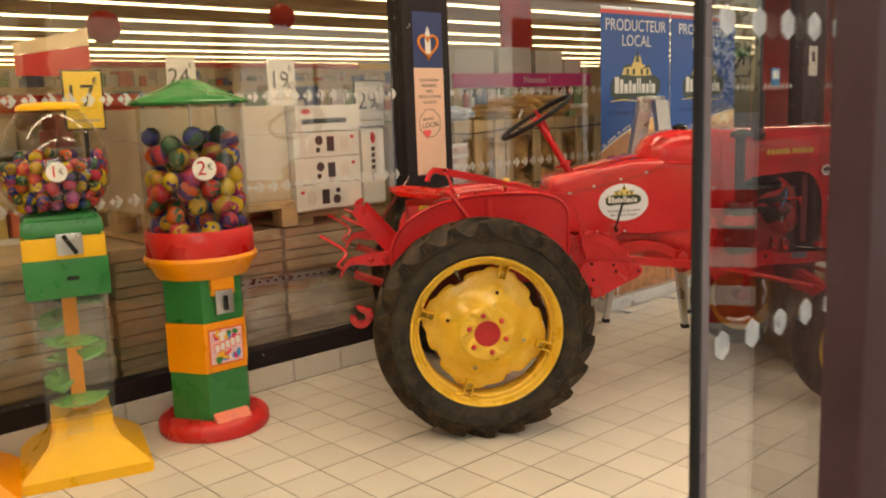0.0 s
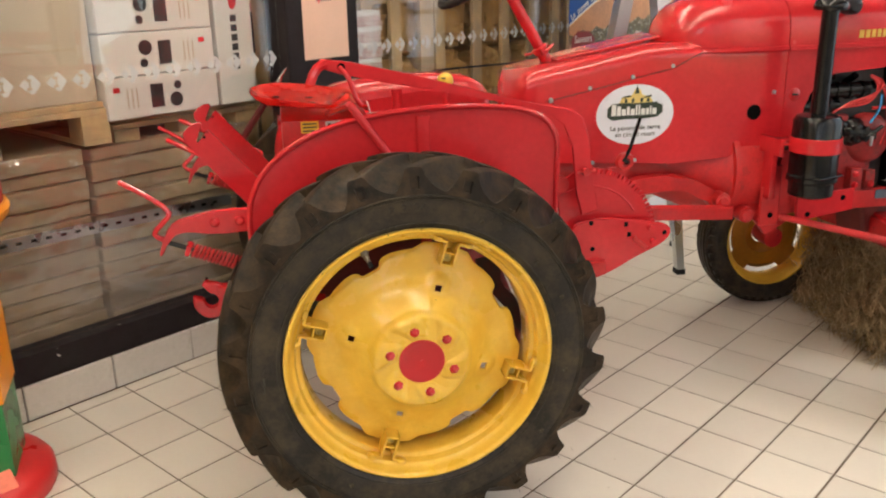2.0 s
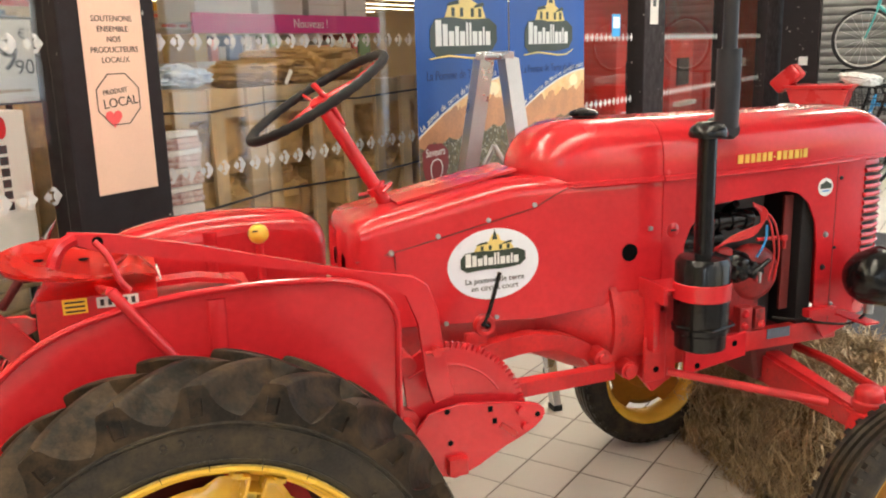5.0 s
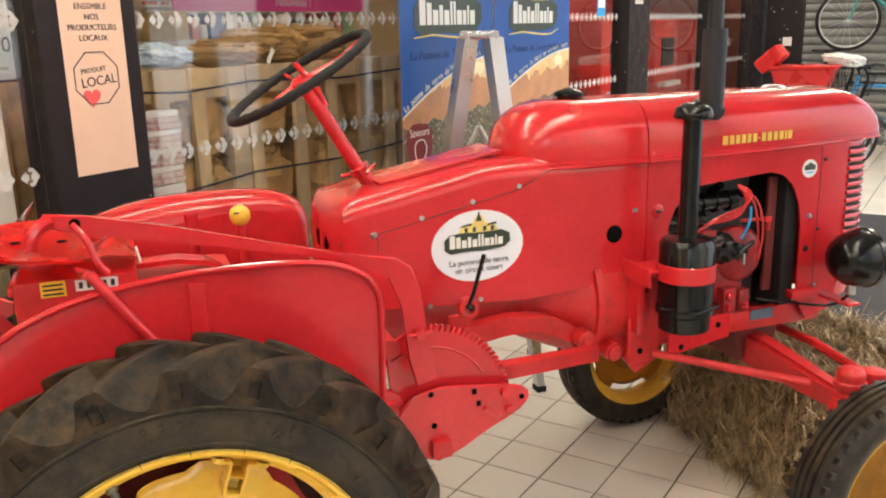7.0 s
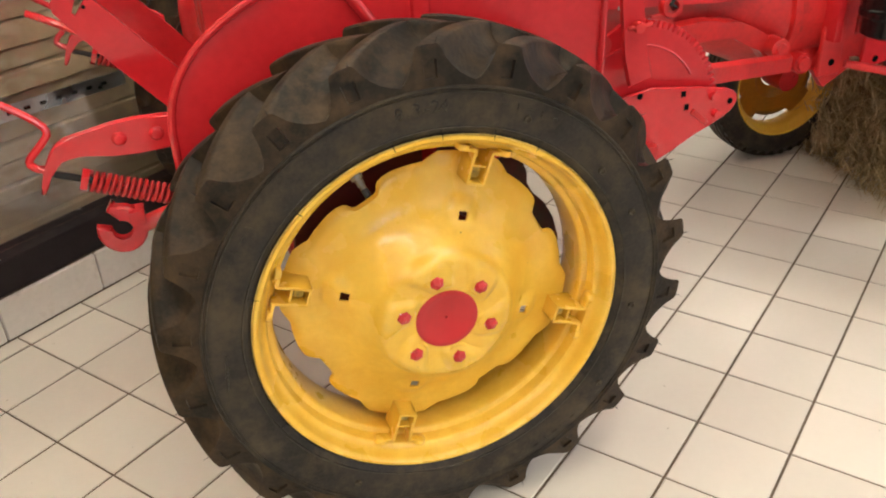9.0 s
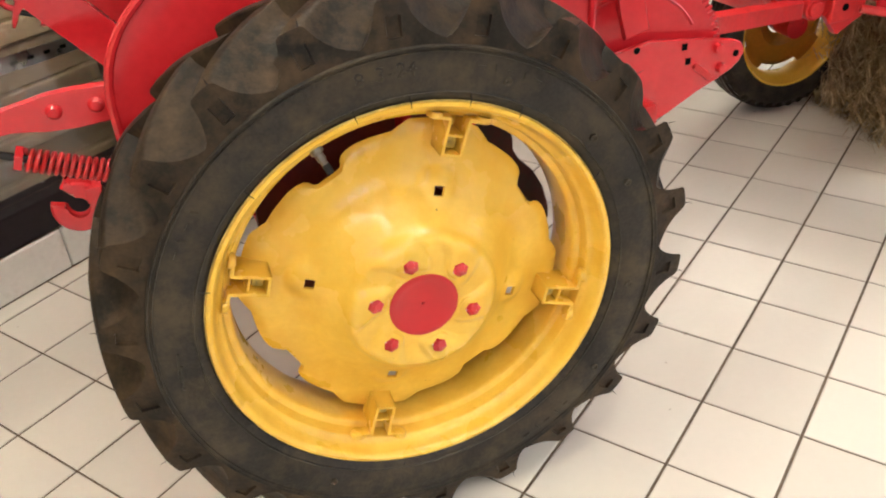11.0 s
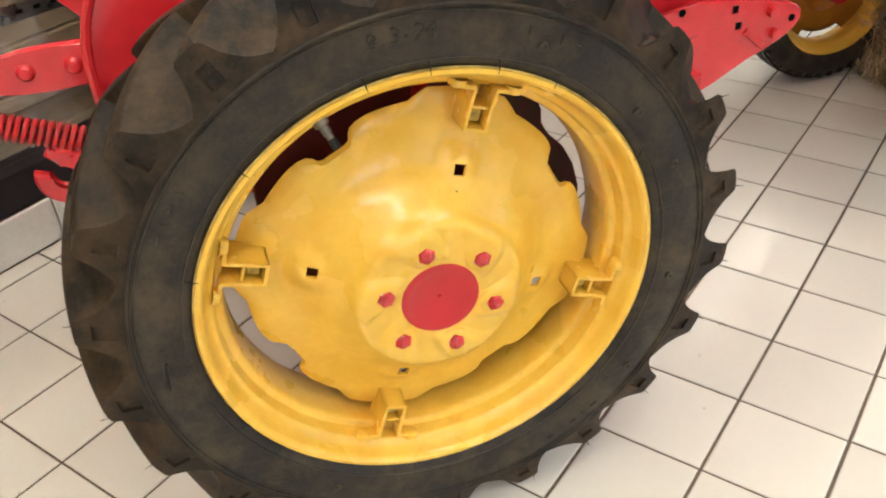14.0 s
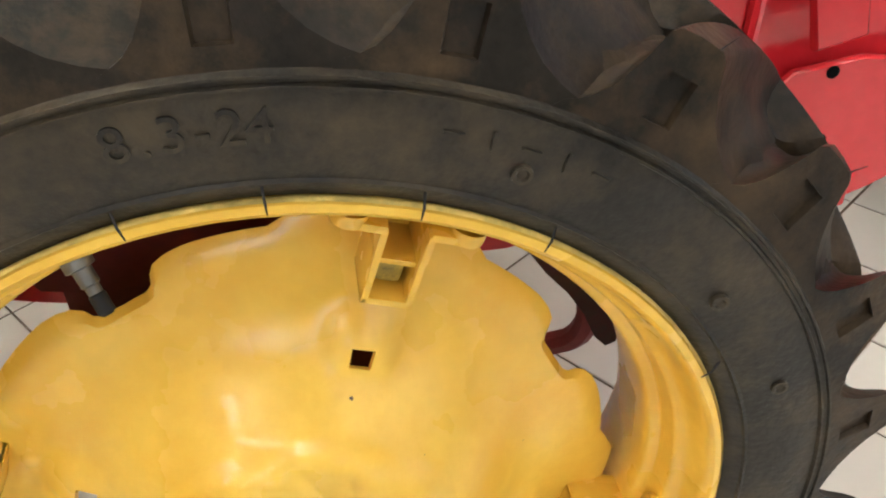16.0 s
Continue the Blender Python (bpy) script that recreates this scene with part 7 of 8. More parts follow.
# ---------------------------------------------------------------- inside the shop
for k in range(13):
    n_ = 3.2 + 2.5 * k
    strip = thing("shop_light", "long warm fluorescent strip light under the shop ceiling", "strip light", S @ pose(13, n_, 3.52), "shop strip lights")
    part("housing", box(B(), (0, 0, 0.03), (50, 0.10, 0.05)), WHITE, strip, smooth=False)
    part("tube", box(B(), (0, 0, -0.015), (49.6, 0.06, 0.03)), TUBE, strip, smooth=False)


def carton(u, n, z, su, sn, sz, mt, label, turn=0.0, cat="carton", group=""):
    """A closed carton; its origin is the middle of its underside."""
    c = tagged(link("carton", box(B(), (0, 0, sz / 2), (su, sn, sz), 0.004, seg=1), mt, None, "", S @ pose(u, n, z, 0, 0, turn), smooth=False), label, cat, group)
    part("tape", box(B(), (0, -sn / 2 - 0.0006, sz * 0.5), (su * 0.98, 0.001, 0.0035)), BOARD, c, "flap line", smooth=False)
    return c


def pallet(u, n, z, su, sn):
    p = thing("pallet", "worn wooden pallet under the stacked goods", "pallet", S @ pose(u, n, z), "pallets")
    for k in range(7):
        part("deck_board", box(B(), (0, -sn / 2 + sn * (k + 0.5) / 7, 0.132), (su, sn / 7 * 0.78, 0.02), 0.002, seg=1), WOOD, p, smooth=False)
    for a in (-1, 0, 1):
        part("bottom_board", box(B(), (a * (su / 2 - 0.05), 0, 0.010), (0.10, sn, 0.02), 0.002, seg=1), WOOD, p, smooth=False)
        part("stringer", box(B(), (0, a * (sn / 2 - 0.05), 0.111), (su, 0.10, 0.02), 0.002, seg=1), WOOD, p, smooth=False)
        for b_ in (-1, 0, 1):
            part("block", box(B(), (a * (su / 2 - 0.05), b_ * (sn / 2 - 0.05), 0.060), (0.10, 0.10, 0.08), 0.002, seg=1), WOOD, p, smooth=False)
    return p


# long flat packs, film-wrapped, at the bottom
pallet(-0.95, 1.98, 0.0, 3.2, 0.9)
r_ = random.Random(21)
for col_, (a, b) in enumerate(((-2.55, -1.85), (-1.84, -0.98), (-0.97, -0.02), (-0.01, 0.66))):
    z = 0.143
    for k in range(18):
        h = (0.062, 0.048, 0.075, 0.055)[(k * 3 + col_) % 4]
        if z + h > 0.815:
            break
        ob = tagged(link("flat_pack", box(B(), (0, 0, h / 2), (b - a - 0.012, 0.86, h - 0.005), 0.004, seg=1), BOARD, None, "", S @ pose((a + b) / 2 + r_.uniform(-0.006, 0.006), 1.975 + r_.uniform(-0.012, 0.012), z, 0, 0, r_.uniform(-0.3, 0.3)), smooth=False), "film-wrapped grey-brown flat pack in a stack", "flat pack", "stacked flat packs")
        z += h
film = clear("stretch_film", (0.94, 0.94, 0.93), 0.13, 0.19)
bm = B()
gx, gz = 170, 40
vs = [[bm.verts.new((-2.57 + 3.25 * i / gx, 1.517 + 0.012 * noise.noise(Vector((i * 0.10, j * 0.35, 1.0))) + 0.015 * abs(noise.noise(Vector((i * 0.22 + j * 0.10, j * 0.30 - i * 0.05, 3.0)))) + 0.004 * noise.noise(Vector((i * 0.6, j * 0.6, 7.0))), 0.14 + 0.67 * j / gz)) for j in range(gz + 1)] for i in range(gx + 1)]
for i in range(gx):
    for j in range(gz):
        bm.faces.new((vs[i][j], vs[i + 1][j], vs[i + 1][j + 1], vs[i][j + 1]))
fw = tagged(link("stretch_wrap", bm, film, None, "", S), "crinkled clear stretch film round the flat packs", "plastic film")
fw.visible_shadow = False
rail = thing("steel_rail", "galvanised perforated steel rail on the flat packs", "steel rail", S @ pose(-0.10, 1.508, 0.535, 0, 1.4, 0))
part("strip", box(B(), (0, 0, 0), (1.25, 0.004, 0.042)), STEEL, rail, smooth=False)
for k in range(24):
    part("hole", box(B(), (-0.6 + 0.05 * k, -0.0028, 0), (0.02, 0.001, 0.010)), HOLE_SHADE, rail, smooth=False)

# second pallet with brown cartons and printed white boxes
pallet(-0.35, 1.96, 0.815, 0.84, 0.9)
pallet(0.42, 2.02, 0.741, 0.62, 0.9)
for a, b in ((-0.76, -0.36), (-0.355, 0.055)):
    carton((a + b) / 2, 1.94, 0.958, b - a, 0.80, 0.355, CARTON, "plain brown cardboard carton on a pallet", group="brown cartons")
    carton((a + b) / 2, 1.95, 1.314, b - a, 0.80, 0.155, CARTON, "plain brown cardboard carton lid on the stack", group="brown cartons")


def printed_box(u0, u1, z0, z1, style):
    w, h = u1 - u0, z1 - z0
    c = tagged(link("printed_carton", box(B(), (0, 0, h / 2), (w - 0.003, 0.78, h - 0.003), 0.003, seg=1), CARTON_W, None, "", S @ pose((u0 + u1) / 2, 1.89, z0), smooth=False), "white printed storage chest carton in a stack", "carton", "white printed cartons")
    y = -0.3905
    d = 0.0008

    def r(x0, a, x1, b, mt, nm):
        flat(nm, rect(x0, a, x1, b), y, mt, c, t=d)
    if style == "icons":
        s = 1 if z0 > 1.0 else -1
        x = 0.02 if s > 0 else -0.03
        r(x - 0.025, 0.03, x + 0.025, 0.112, INK, "dark_icon")
        flat("dark_icon", ellipse(x - 0.075 * s, 0.092 if s > 0 else 0.05, 0.026, 0.026, 24), y, INK, c, t=d)
        flat("dark_icon", ellipse(x - 0.085 * s, 0.040 if s > 0 else 0.10, 0.015, 0.015, 20), y, INK, c, t=d)
        for k in range(3):
            r(x + s * (0.075 + 0.018 * k), 0.035, x + s * (0.081 + 0.018 * k), 0.105, CARTON, "print_bar")
        r(x + s * 0.14, 0.095, x + s * 0.165, 0.112, REDPL, "red_mark")
    elif style == "top":
        flat("red_mark", ellipse(-0.15, h - 0.035, 0.035, 0.014, 20), y, REDPL, c, t=d)
        r(-0.18, 0.045, 0.12, 0.072, INK, "print_bar")
    else:
        flat("red_mark", ellipse(0.0, h - 0.05, 0.018, 0.035, 20), y, REDPL, c, t=d)
        for k in range(6):
            r(-0.015, 0.13 + 0.035 * k, 0.012, 0.155 + 0.035 * k, INK, "print_bar")
    return c


printed_box(0.062, 0.512, 0.886, 1.032, "icons")
printed_box(0.062, 0.510, 1.033, 1.178, "icons")
printed_box(0.062, 0.508, 1.179, 1.318, "icons")
printed_box(0.085, 0.520, 1.319, 1.465, "top")
printed_box(0.524, 0.690, 0.886, 1.320, "tall")

# price cards on posts
def price_card(u, n, z, w, h, mt, big, small, edge=INK):
    p = thing("price_card", "framed shop price card above the goods", "price card", S @ pose(u, n, z), "price cards")
    part("frame", box(B(), (0, 0.004, h / 2), (w, 0.008, h), 0.003), edge, p, "dark card frame")
    part("card", box(B(), (0, -0.001, h / 2), (w - 0.018, 0.004, h - 0.018)), mt, p, smooth=False)
    words("lettering", big, h * 0.52, pose(-w * 0.10, -0.0042, h * 0.55) @ FACE_Y, INK, p)
    if small:
        words("lettering", small, h * 0.25, pose(w * 0.29, -0.0042, h * 0.42) @ FACE_Y, INK, p)
    words("lettering", "€", h * 0.16, pose(w * 0.30, -0.0042, h * 0.80) @ FACE_Y, INK, p)
    part("print_bar", box(B(), (0, -0.0035, h * 0.16), (w * 0.7, 0.001, h * 0.04)), BOARD, p, smooth=False)
    part("stem", box(B(), (0, 0.012, -(z - 0.2) / 2 + 0.05), (0.02, 0.008, z - 0.2)), BLACK_MATT, p)


price_card(0.828, 1.795, 1.32, 0.235, 0.292, CARTON_W, "29", "90")
price_card(0.30, 1.95, 1.47, 0.19, 0.27, CARTON_W, "19", "90", CARTON_W)
price_card(-0.33, 1.95, 1.50, 0.17, 0.25, CARTON_W, "24", "90", CARTON_W)
price_card(-0.99, 1.62, 1.38, 0.19, 0.28, PRICE_Y, "17", "")
promo = thing("promo_sign", "red and cream promotional sign hanging above the goods", "sign", S @ pose(-0.90, 2.2, 1.66))
flat("red_field", [(-0.20, 0.0), (0.18, 0.0), (0.18, 0.16), (-0.20, 0.10)], 0, SHOPRED, promo)
flat("cream_field", [(-0.20, 0.101), (0.18, 0.161), (0.18, 0.25), (-0.20, 0.16)], 0, surf("cream_print", (0.8, 0.6, 0.35), 0.5), promo)
part("wire", rod(B(), (0, 0, 0.2), (0, 0, 1.85), 0.002, seg=6), STEEL, promo)
for u, n, z, r in ((0.9, 6.0, 2.32, 0.16), (-0.6, 7.0, 2.1, 0.15), (4.2, 8.0, 2.75, 0.18), (-1.6, 6.5, 1.95, 0.13)):
    bm = B()
    bmesh.ops.create_uvsphere(bm, u_segments=24, v_segments=16, radius=r)
    pb = thing("paper_ball", "red paper ball hanging from the shop ceiling", "decoration", S @ pose(u, n, z), "paper balls")
    part("ball", bm, SHOPRED, pb)
    part("string", rod(B(), (0, 0, r), (0, 0, 3.6 - z), 0.003, seg=6), BLACK_MATT, pb)

# potato crates with jute sacks, right of the pillar
def crate(u0, u1, n0, n1, h, posts):
    c = thing("wooden_crate", "slatted pale wooden crate full of potato sacks", "crate", S @ pose(u0, n0, 0), "wooden crates")
    w, d = u1 - u0, n1 - n0
    for x in posts:
        part("post", box(B(), (x - u0, 0.011, h / 2 + 0.03), (0.078 + 0.014 * math.sin(x * 77), 0.022, h - 0.06), 0.002, seg=1), WOOD, c, "", pose(0, 0.0, 0, 0, 0.6 * math.sin(x * 40), 0), smooth=False)
        part("post", box(B(), (x - u0, d, h / 2 + 0.03), (0.085, 0.022, h - 0.06), 0.002, seg=1), WOOD, c, smooth=False)
    for z, hh in ((0.10, 0.10), (h - 0.06, 0.115)):
        for y in (0.034, d - 0.02):
            part("rail", box(B(), (w / 2, y, z), (w, 0.02, hh), 0.002, seg=1), WOOD, c, smooth=False)
    for a, b_ in zip(posts, posts[1:]):
        L, hh = b_ - a, h * 0.42
        part("brace", box(B(), (0, 0, 0), (math.hypot(L, hh), 0.016, 0.055), 0.002, Matrix.Translation(((a + b_) / 2 - u0, 0.030, h * 0.42)) @ pose(0, 0, 0, 0, (-1 if posts.index(a) % 2 else 1) * math.degrees(math.atan2(hh, L)), 0)), WOOD, c, smooth=False)
    for x in (0.0, w):
        for k in range(5):
            part("end_slat", box(B(), (x, 0.1 + (d - 0.2) * k / 4, h / 2 + 0.03), (0.018, 0.08, h - 0.1), 0.002, seg=1), WOOD, c, smooth=False)
    part("bottom", box(B(), (w / 2, d / 2, 0.03), (w, d, 0.05)), WOOD, c, smooth=False)
    for z in (0.885, 1.262):
        part("strap", pipe(B(), [(-0.01, -0.006, z + 0.01), (w / 2, -0.008, z - 0.012), (w + 0.01, -0.006, z + 0.008)], 0.005, 6), BLACK_MATT, c, "dark strapping cord")


crate(1.12, 1.783, 1.55, 2.5, 1.335, [1.168, 1.357, 1.539, 1.735])
crate(1.792, 3.02, 1.55, 2.5, 1.335, [1.842, 2.113, 2.351, 2.587, 2.817, 2.97])


def sack(u, n, z, su, sn, sz, seed, mt=JUTE):
    bm = B()
    bmesh.ops.create_uvsphere(bm, u_segments=64, v_segments=40, radius=1.0)
    off = Vector((seed * 3.1, seed * 1.7, 0))
    for v in bm.verts:
        c = v.co.copy()
        v.co = Vector((math.copysign(abs(c.x) ** 0.6, c.x), math.copysign(abs(c.y) ** 0.6, c.y), math.copysign(abs(c.z) ** 0.7, c.z)))
        v.co *= 1 + 0.16 * noise.noise(c * 2.0 + off) + 0.10 * noise.noise(c * 5 + off) + 0.05 * noise.noise(c * 11 + off) - 0.24 * max(0.0, 0.25 - abs(noise.noise(Vector((c.x * 3.2, c.y * 3.2, c.z * (2.6 if seed > 30 else 5.0))) + off)))
        v.co = Vector((v.co.x * su / 2, v.co.y * sn / 2, (v.co.z + 1) * sz / 2))
        v.co.z = max(v.co.z, 0.0)
    return tagged(link("potato_sack", bm, mt, None, "", S @ pose(u, n, z, 0, 0, seed * 37 % 40 - 20)), "plump brown jute potato sack", "sack", "potato sacks")


k = 0
for layer in range(4):
    for u, w in ((1.29, 0.30), (1.58, 0.34), (1.95, 0.40), (2.35, 0.42), (2.78, 0.42)):
        k += 1
        sack(u + 0.015 * math.sin(k * 2.3), 1.775, 0.06 + 0.30 * layer, w, 0.38, 0.325, k)
for k, (u, n, z, w, h) in enumerate(((2.10, 1.88, 1.31, 0.36, 0.13), (2.50, 1.95, 1.31, 0.50, 0.19), (2.72, 2.25, 1.31, 0.5, 0.18))):
    sack(u, n, z, w, 0.5, h, k + 31)
bags = thing("bag_tag", "small white paper tag tied to a jute sack", "tag", S @ pose(2.00, 1.60, 1.365, 0, 35, 0))
part("paper", box(B(), (0, 0, 0), (0.022, 0.002, 0.07)), WHITE, bags, smooth=False)
MAGAZINE = surf("printed_magazine_edges", (0.34, 0.15, 0.12), 0.5, vary=0.4, scale=18, bump=0.05, dirt=(0.62, 0.55, 0.50), dirt_at=0.52)
for k in range(9):
    tagged(link("leaflet_pile", box(B(), (0, 0, 0.04), (0.22, 0.07, 0.078), 0.012), (CARTON_W, WHITE, CARTON_W, BOARD)[k % 4], None, "", S @ pose(1.24 + 0.008 * math.sin(k * 3), 1.495, 0.212 + 0.080 * k, 0, 0, 2.5 * math.sin(k * 7))), "stacked white plastic-wrapped packs behind the glass", "packs", "white packs behind the glass")
for k in range(12):
    tagged(link("magazine", box(B(), (0, 0, 0.011), (0.205, 0.075, 0.021), 0.004), (MAGAZINE, CARTON_W)[k % 3 == 2], None, "", S @ pose(1.242 + 0.007 * math.sin(k * 5), 1.495, 0.933 + 0.0222 * k, 0, 0, 2.2 * math.sin(k * 4))), "glossy red-brown printed magazine in a pile behind the glass", "magazine", "pile of magazines")
bm = B()
bmesh.ops.create_uvsphere(bm, u_segments=40, v_segments=24, radius=1.0)
for v in bm.verts:
    c = v.co.copy()
    v.co *= 1 + 0.30 * noise.noise(c * 2.4) + 0.16 * noise.noise(c * 6.0)
    v.co = Vector((v.co.x * 0.14, v.co.y * 0.12, max(0.0, (v.co.z + 0.7) * 0.055)))
tagged(link("plastic_bag", bm, surf("pale_blue_plastic", (0.42, 0.55, 0.72), 0.25, vary=0.25, scale=14, bump=0.3, dirt=(0.8, 0.82, 0.85), dirt_at=0.56), None, "", S @ pose(1.60, 1.85, 1.336)), "crumpled pale blue plastic bag lying on the crate", "plastic bag")

# film-wrapped golden packs on a pallet behind the pillar
pallet(1.50, 2.92, 0.0, 1.2, 0.70)
GOLDPACK = surf("film_wrapped_golden_pack", (0.66, 0.53, 0.24), 0.16, vary=0.35, scale=16, fine=60, bump=0.35, coat=0.5, dirt=(0.78, 0.74, 0.62), dirt_at=0.54)
for layer in range(5):
    for q in range(4):
        tagged(link("wrapped_pack", box(B(), (0, 0, 0.078), (0.285, 0.60, 0.152), 0.022, seg=3), GOLDPACK if layer > 2 else CARTON_W, None, "", S @ pose(1.06 + 0.295 * q, 2.92 + 0.012 * math.sin(q * 4 + layer * 3), 0.143 + 0.158 * layer, 0, 0, 2.0 * math.sin(q + layer * 2))), "film-wrapped golden pack in a stack" if layer > 2 else "film-wrapped white pack in a stack", "wrapped pack", "wrapped packs on the pallet")

GIFT = surf("red_patterned_print", (0.55, 0.05, 0.05), 0.35, vary=0.3, scale=20, bump=0.0, dirt=(0.85, 0.68, 0.58), dirt_at=0.50)
tr_ = thing("display_tray", "low dark display tray on the wrapped packs", "tray", S @ pose(1.45, 2.90, 0.936))
part("board", box(B(), (0, 0, 0.02), (0.80, 0.56, 0.04), 0.005), BLACK_MATT, tr_)
part("rail", box(B(), (0, -0.275, 0.055), (0.80, 0.012, 0.04), 0.003), BLACK_MATT, tr_)
for k, (u, h, mt) in enumerate(((1.17, 0.21, GIFT), (1.30, 0.14, CARTON_W), (1.41, 0.25, GIFT), (1.545, 0.18, INK), (1.66, 0.23, GIFT), (1.76, 0.15, CARTON_W))):
    tagged(link("gift_box", box(B(), (0, 0, h / 2), (0.105, 0.20, h), 0.006), mt, None, "", S @ pose(u, 2.80 + 0.02 * math.sin(k * 3), 0.977, 0, 0, 5 * math.sin(k * 5))), {GIFT: "red and cream patterned gift box", CARTON_W: "small white packed box", INK: "dark packed box"}[mt] + " standing on the display tray", "box", "boxes on the tray")

# shelving with goods further in
GOODS_FAR = surf("far_goods", (0.5, 0.4, 0.3), 0.5, vary=0.2, bump=0.0)
gn, gl_ = GOODS_FAR.node_tree.nodes, GOODS_FAR.node_tree.links
gi, gr_ = gn.new("ShaderNodeNewGeometry"), gn.new("ShaderNodeValToRGB")
gr_.color_ramp.interpolation = "CONSTANT"
for k, c in enumerate([(0.55, 0.12, 0.08), (0.6, 0.5, 0.35), (0.15, 0.2, 0.35), (0.65, 0.6, 0.55), (0.6, 0.55, 0.5), (0.2, 0.3, 0.12)]):
    e_ = gr_.color_ramp.elements[k] if k < 2 else gr_.color_ramp.elements.new(k / 6)
    e_.position, e_.color = k / 6, (*c, 1)
gl_.new(gi.outputs["Random Per Island"], gr_.inputs[0]), gl_.new(gr_.outputs[0], gn["Principled BSDF"].inputs["Base Color"])


def gondola(u, n, w, tiers, z_top, fascia=None, seed=0, text=""):
    g_ = thing("shop_shelf", "metal supermarket shelving filled with goods", "shelf", S @ pose(u, n, 0), "shop shelves")
    part("back", box(B(), (0, 0.25, z_top / 2), (w, 0.03, z_top)), WALL, g_, smooth=False)
    r_ = random.Random(seed)
    goods = []
    for t in range(tiers):
        z = 0.12 + (z_top - 0.12) * t / tiers
        part("shelf_board", box(B(), (0, 0, z), (w, 0.50, 0.03)), CARTON_W, g_, smooth=False)
        part("price_rail", box(B(), (0, -0.253, z), (w, 0.006, 0.045)), CARTON_W, g_, smooth=False)
        x = -w / 2 + 0.02
        while x < w / 2 - 0.1:
            ww, hh = r_.uniform(0.06, 0.17), r_.uniform(0.10, min(0.30, (z_top - 0.12) / tiers - 0.05))
            goods.append((x + ww / 2, z + 0.016, ww, hh))
            x += ww + r_.uniform(0.005, 0.03)
    if n > 6.2:
        bm = B()
        for x, z, ww, hh in goods:
            box(bm, (x, -0.05, z + hh / 2), (ww, 0.34, hh))
        far_goods = part("goods", bm, GOODS_FAR, g_, "many small packaged goods", smooth=False)
        far_goods["kind"] = "stuff"
        goods = []
    for x, z, ww, hh in goods:
        ob = tagged(link("packaged_goods", box(B(), (0, 0, hh / 2), (ww, 0.34, hh), 0.006, seg=1), GOODS, None, "", S @ pose(u + x, n - 0.05, z), smooth=False), "packaged goods standing on a supermarket shelf", "packaged goods", "goods on the shelves")
    if fascia:
        part("fascia", box(B(), (0, -0.27, z_top + 0.03), (w + 0.05, 0.02, 0.14)), fascia, g_, "coloured shelf fascia", smooth=False)
        if text:
            words("lettering", text, 0.10, pose(0.15, -0.2815, z_top + 0.03) @ FACE_Y, WHITE, g_)
    return g_


gondola(4.45, 4.0, 2.1, 6, 1.66, MAGENTA, 1, "Nouveau !")
for k, (u, w, h) in enumerate(((3.75, 0.55, 0.30), (4.35, 0.50, 0.33), (4.90, 0.45, 0.30), (5.30, 0.28, 0.22))):
    carton(u, 4.0, 1.70, w, 0.4, h, CARTON_W, "white carton stored on top of the shelf", cat="carton", group="cartons on the shelf")
gondola(-0.8, 5.2, 3.0, 4, 1.55, SHOPRED, 2)
gondola(1.9, 6.4, 2.4, 6, 1.75, None, 3)
gondola(6.6, 6.0, 2.2, 4, 1.7, None, 5)
gondola(2.05, 4.05, 1.5, 5, 1.72, None, 41)
gondola(-3.4, 4.2, 1.9, 4, 1.6, None, 6)
gondola(3.0, 9.5, 5.0, 6, 1.9, None, 8)
gondola(9.0, 9.5, 4.0, 4, 1.7, None, 9)
gondola(-1.55, 2.75, 1.15, 3, 1.12, SHOPRED, 21)
for k, (u, n, w, h) in enumerate(((-2.0, 9.0, 5.0, 2.1), (5.0, 13.0, 7.0, 2.35), (13.0, 13.5, 7.0, 2.4), (9.0, 18.0, 9.0, 2.7), (19.0, 19.0, 9.0, 2.8), (0.5, 15.0, 6.0, 2.4), (24.0, 26.0, 12.0, 3.0))):
    gondola(u, n, w, 6, h, (SHOPRED, None, PRICE_Y)[k % 3], 30 + k)
tagged(link("red_panel", box(B(), (0, 0, 1.35), (0.5, 0.06, 2.7), 0.01), SHOPRED, None, "", S @ pose(5.25, 4.6, 0)), "tall red display panel in the shop", "display panel")
tagged(link("red_panel", box(B(), (0, 0, 1.4), (9.1, 0.06, 2.8), 0.01), SHOPRED, None, "", S @ pose(12.45, 2.9, 0)), "wide red wall panel behind the shop window", "display panel")
for u, w in ((7.4, 0.9), (8.9, 0.8), (10.4, 0.8)):
    ob = thing("photo_booth", "red and grey self-service machine behind the glass", "machine", S @ pose(u, 2.3, 0))
    part("body", box(B(), (0, 0, 0.75), (w, 0.5, 1.5), 0.03), SHOPRED, ob)
    part("screen", box(B(), (0, -0.26, 1.15), (w * 0.5, 0.02, 0.3), 0.006), INK, ob, "dark screen")
    part("tray", box(B(), (0, -0.28, 0.8), (w * 0.7, 0.12, 0.05), 0.01), CARTON_W, ob)
sg = thing("lit_sign", "small glowing pink sign behind the glass", "sign", S @ pose(6.42, 1.62, 1.60))
part("face", box(B(), (0, 0, 0.2), (0.40, 0.03, 0.42), 0.01), SCREEN, sg)
part("stand", box(B(), (0, 0.02, -0.79), (0.08, 0.04, 1.58)), BLACK_MATT, sg)
gr = thing("notice_board", "dark notice panel with a green header behind the glass", "notice board", S @ pose(5.45, 1.9, 0))
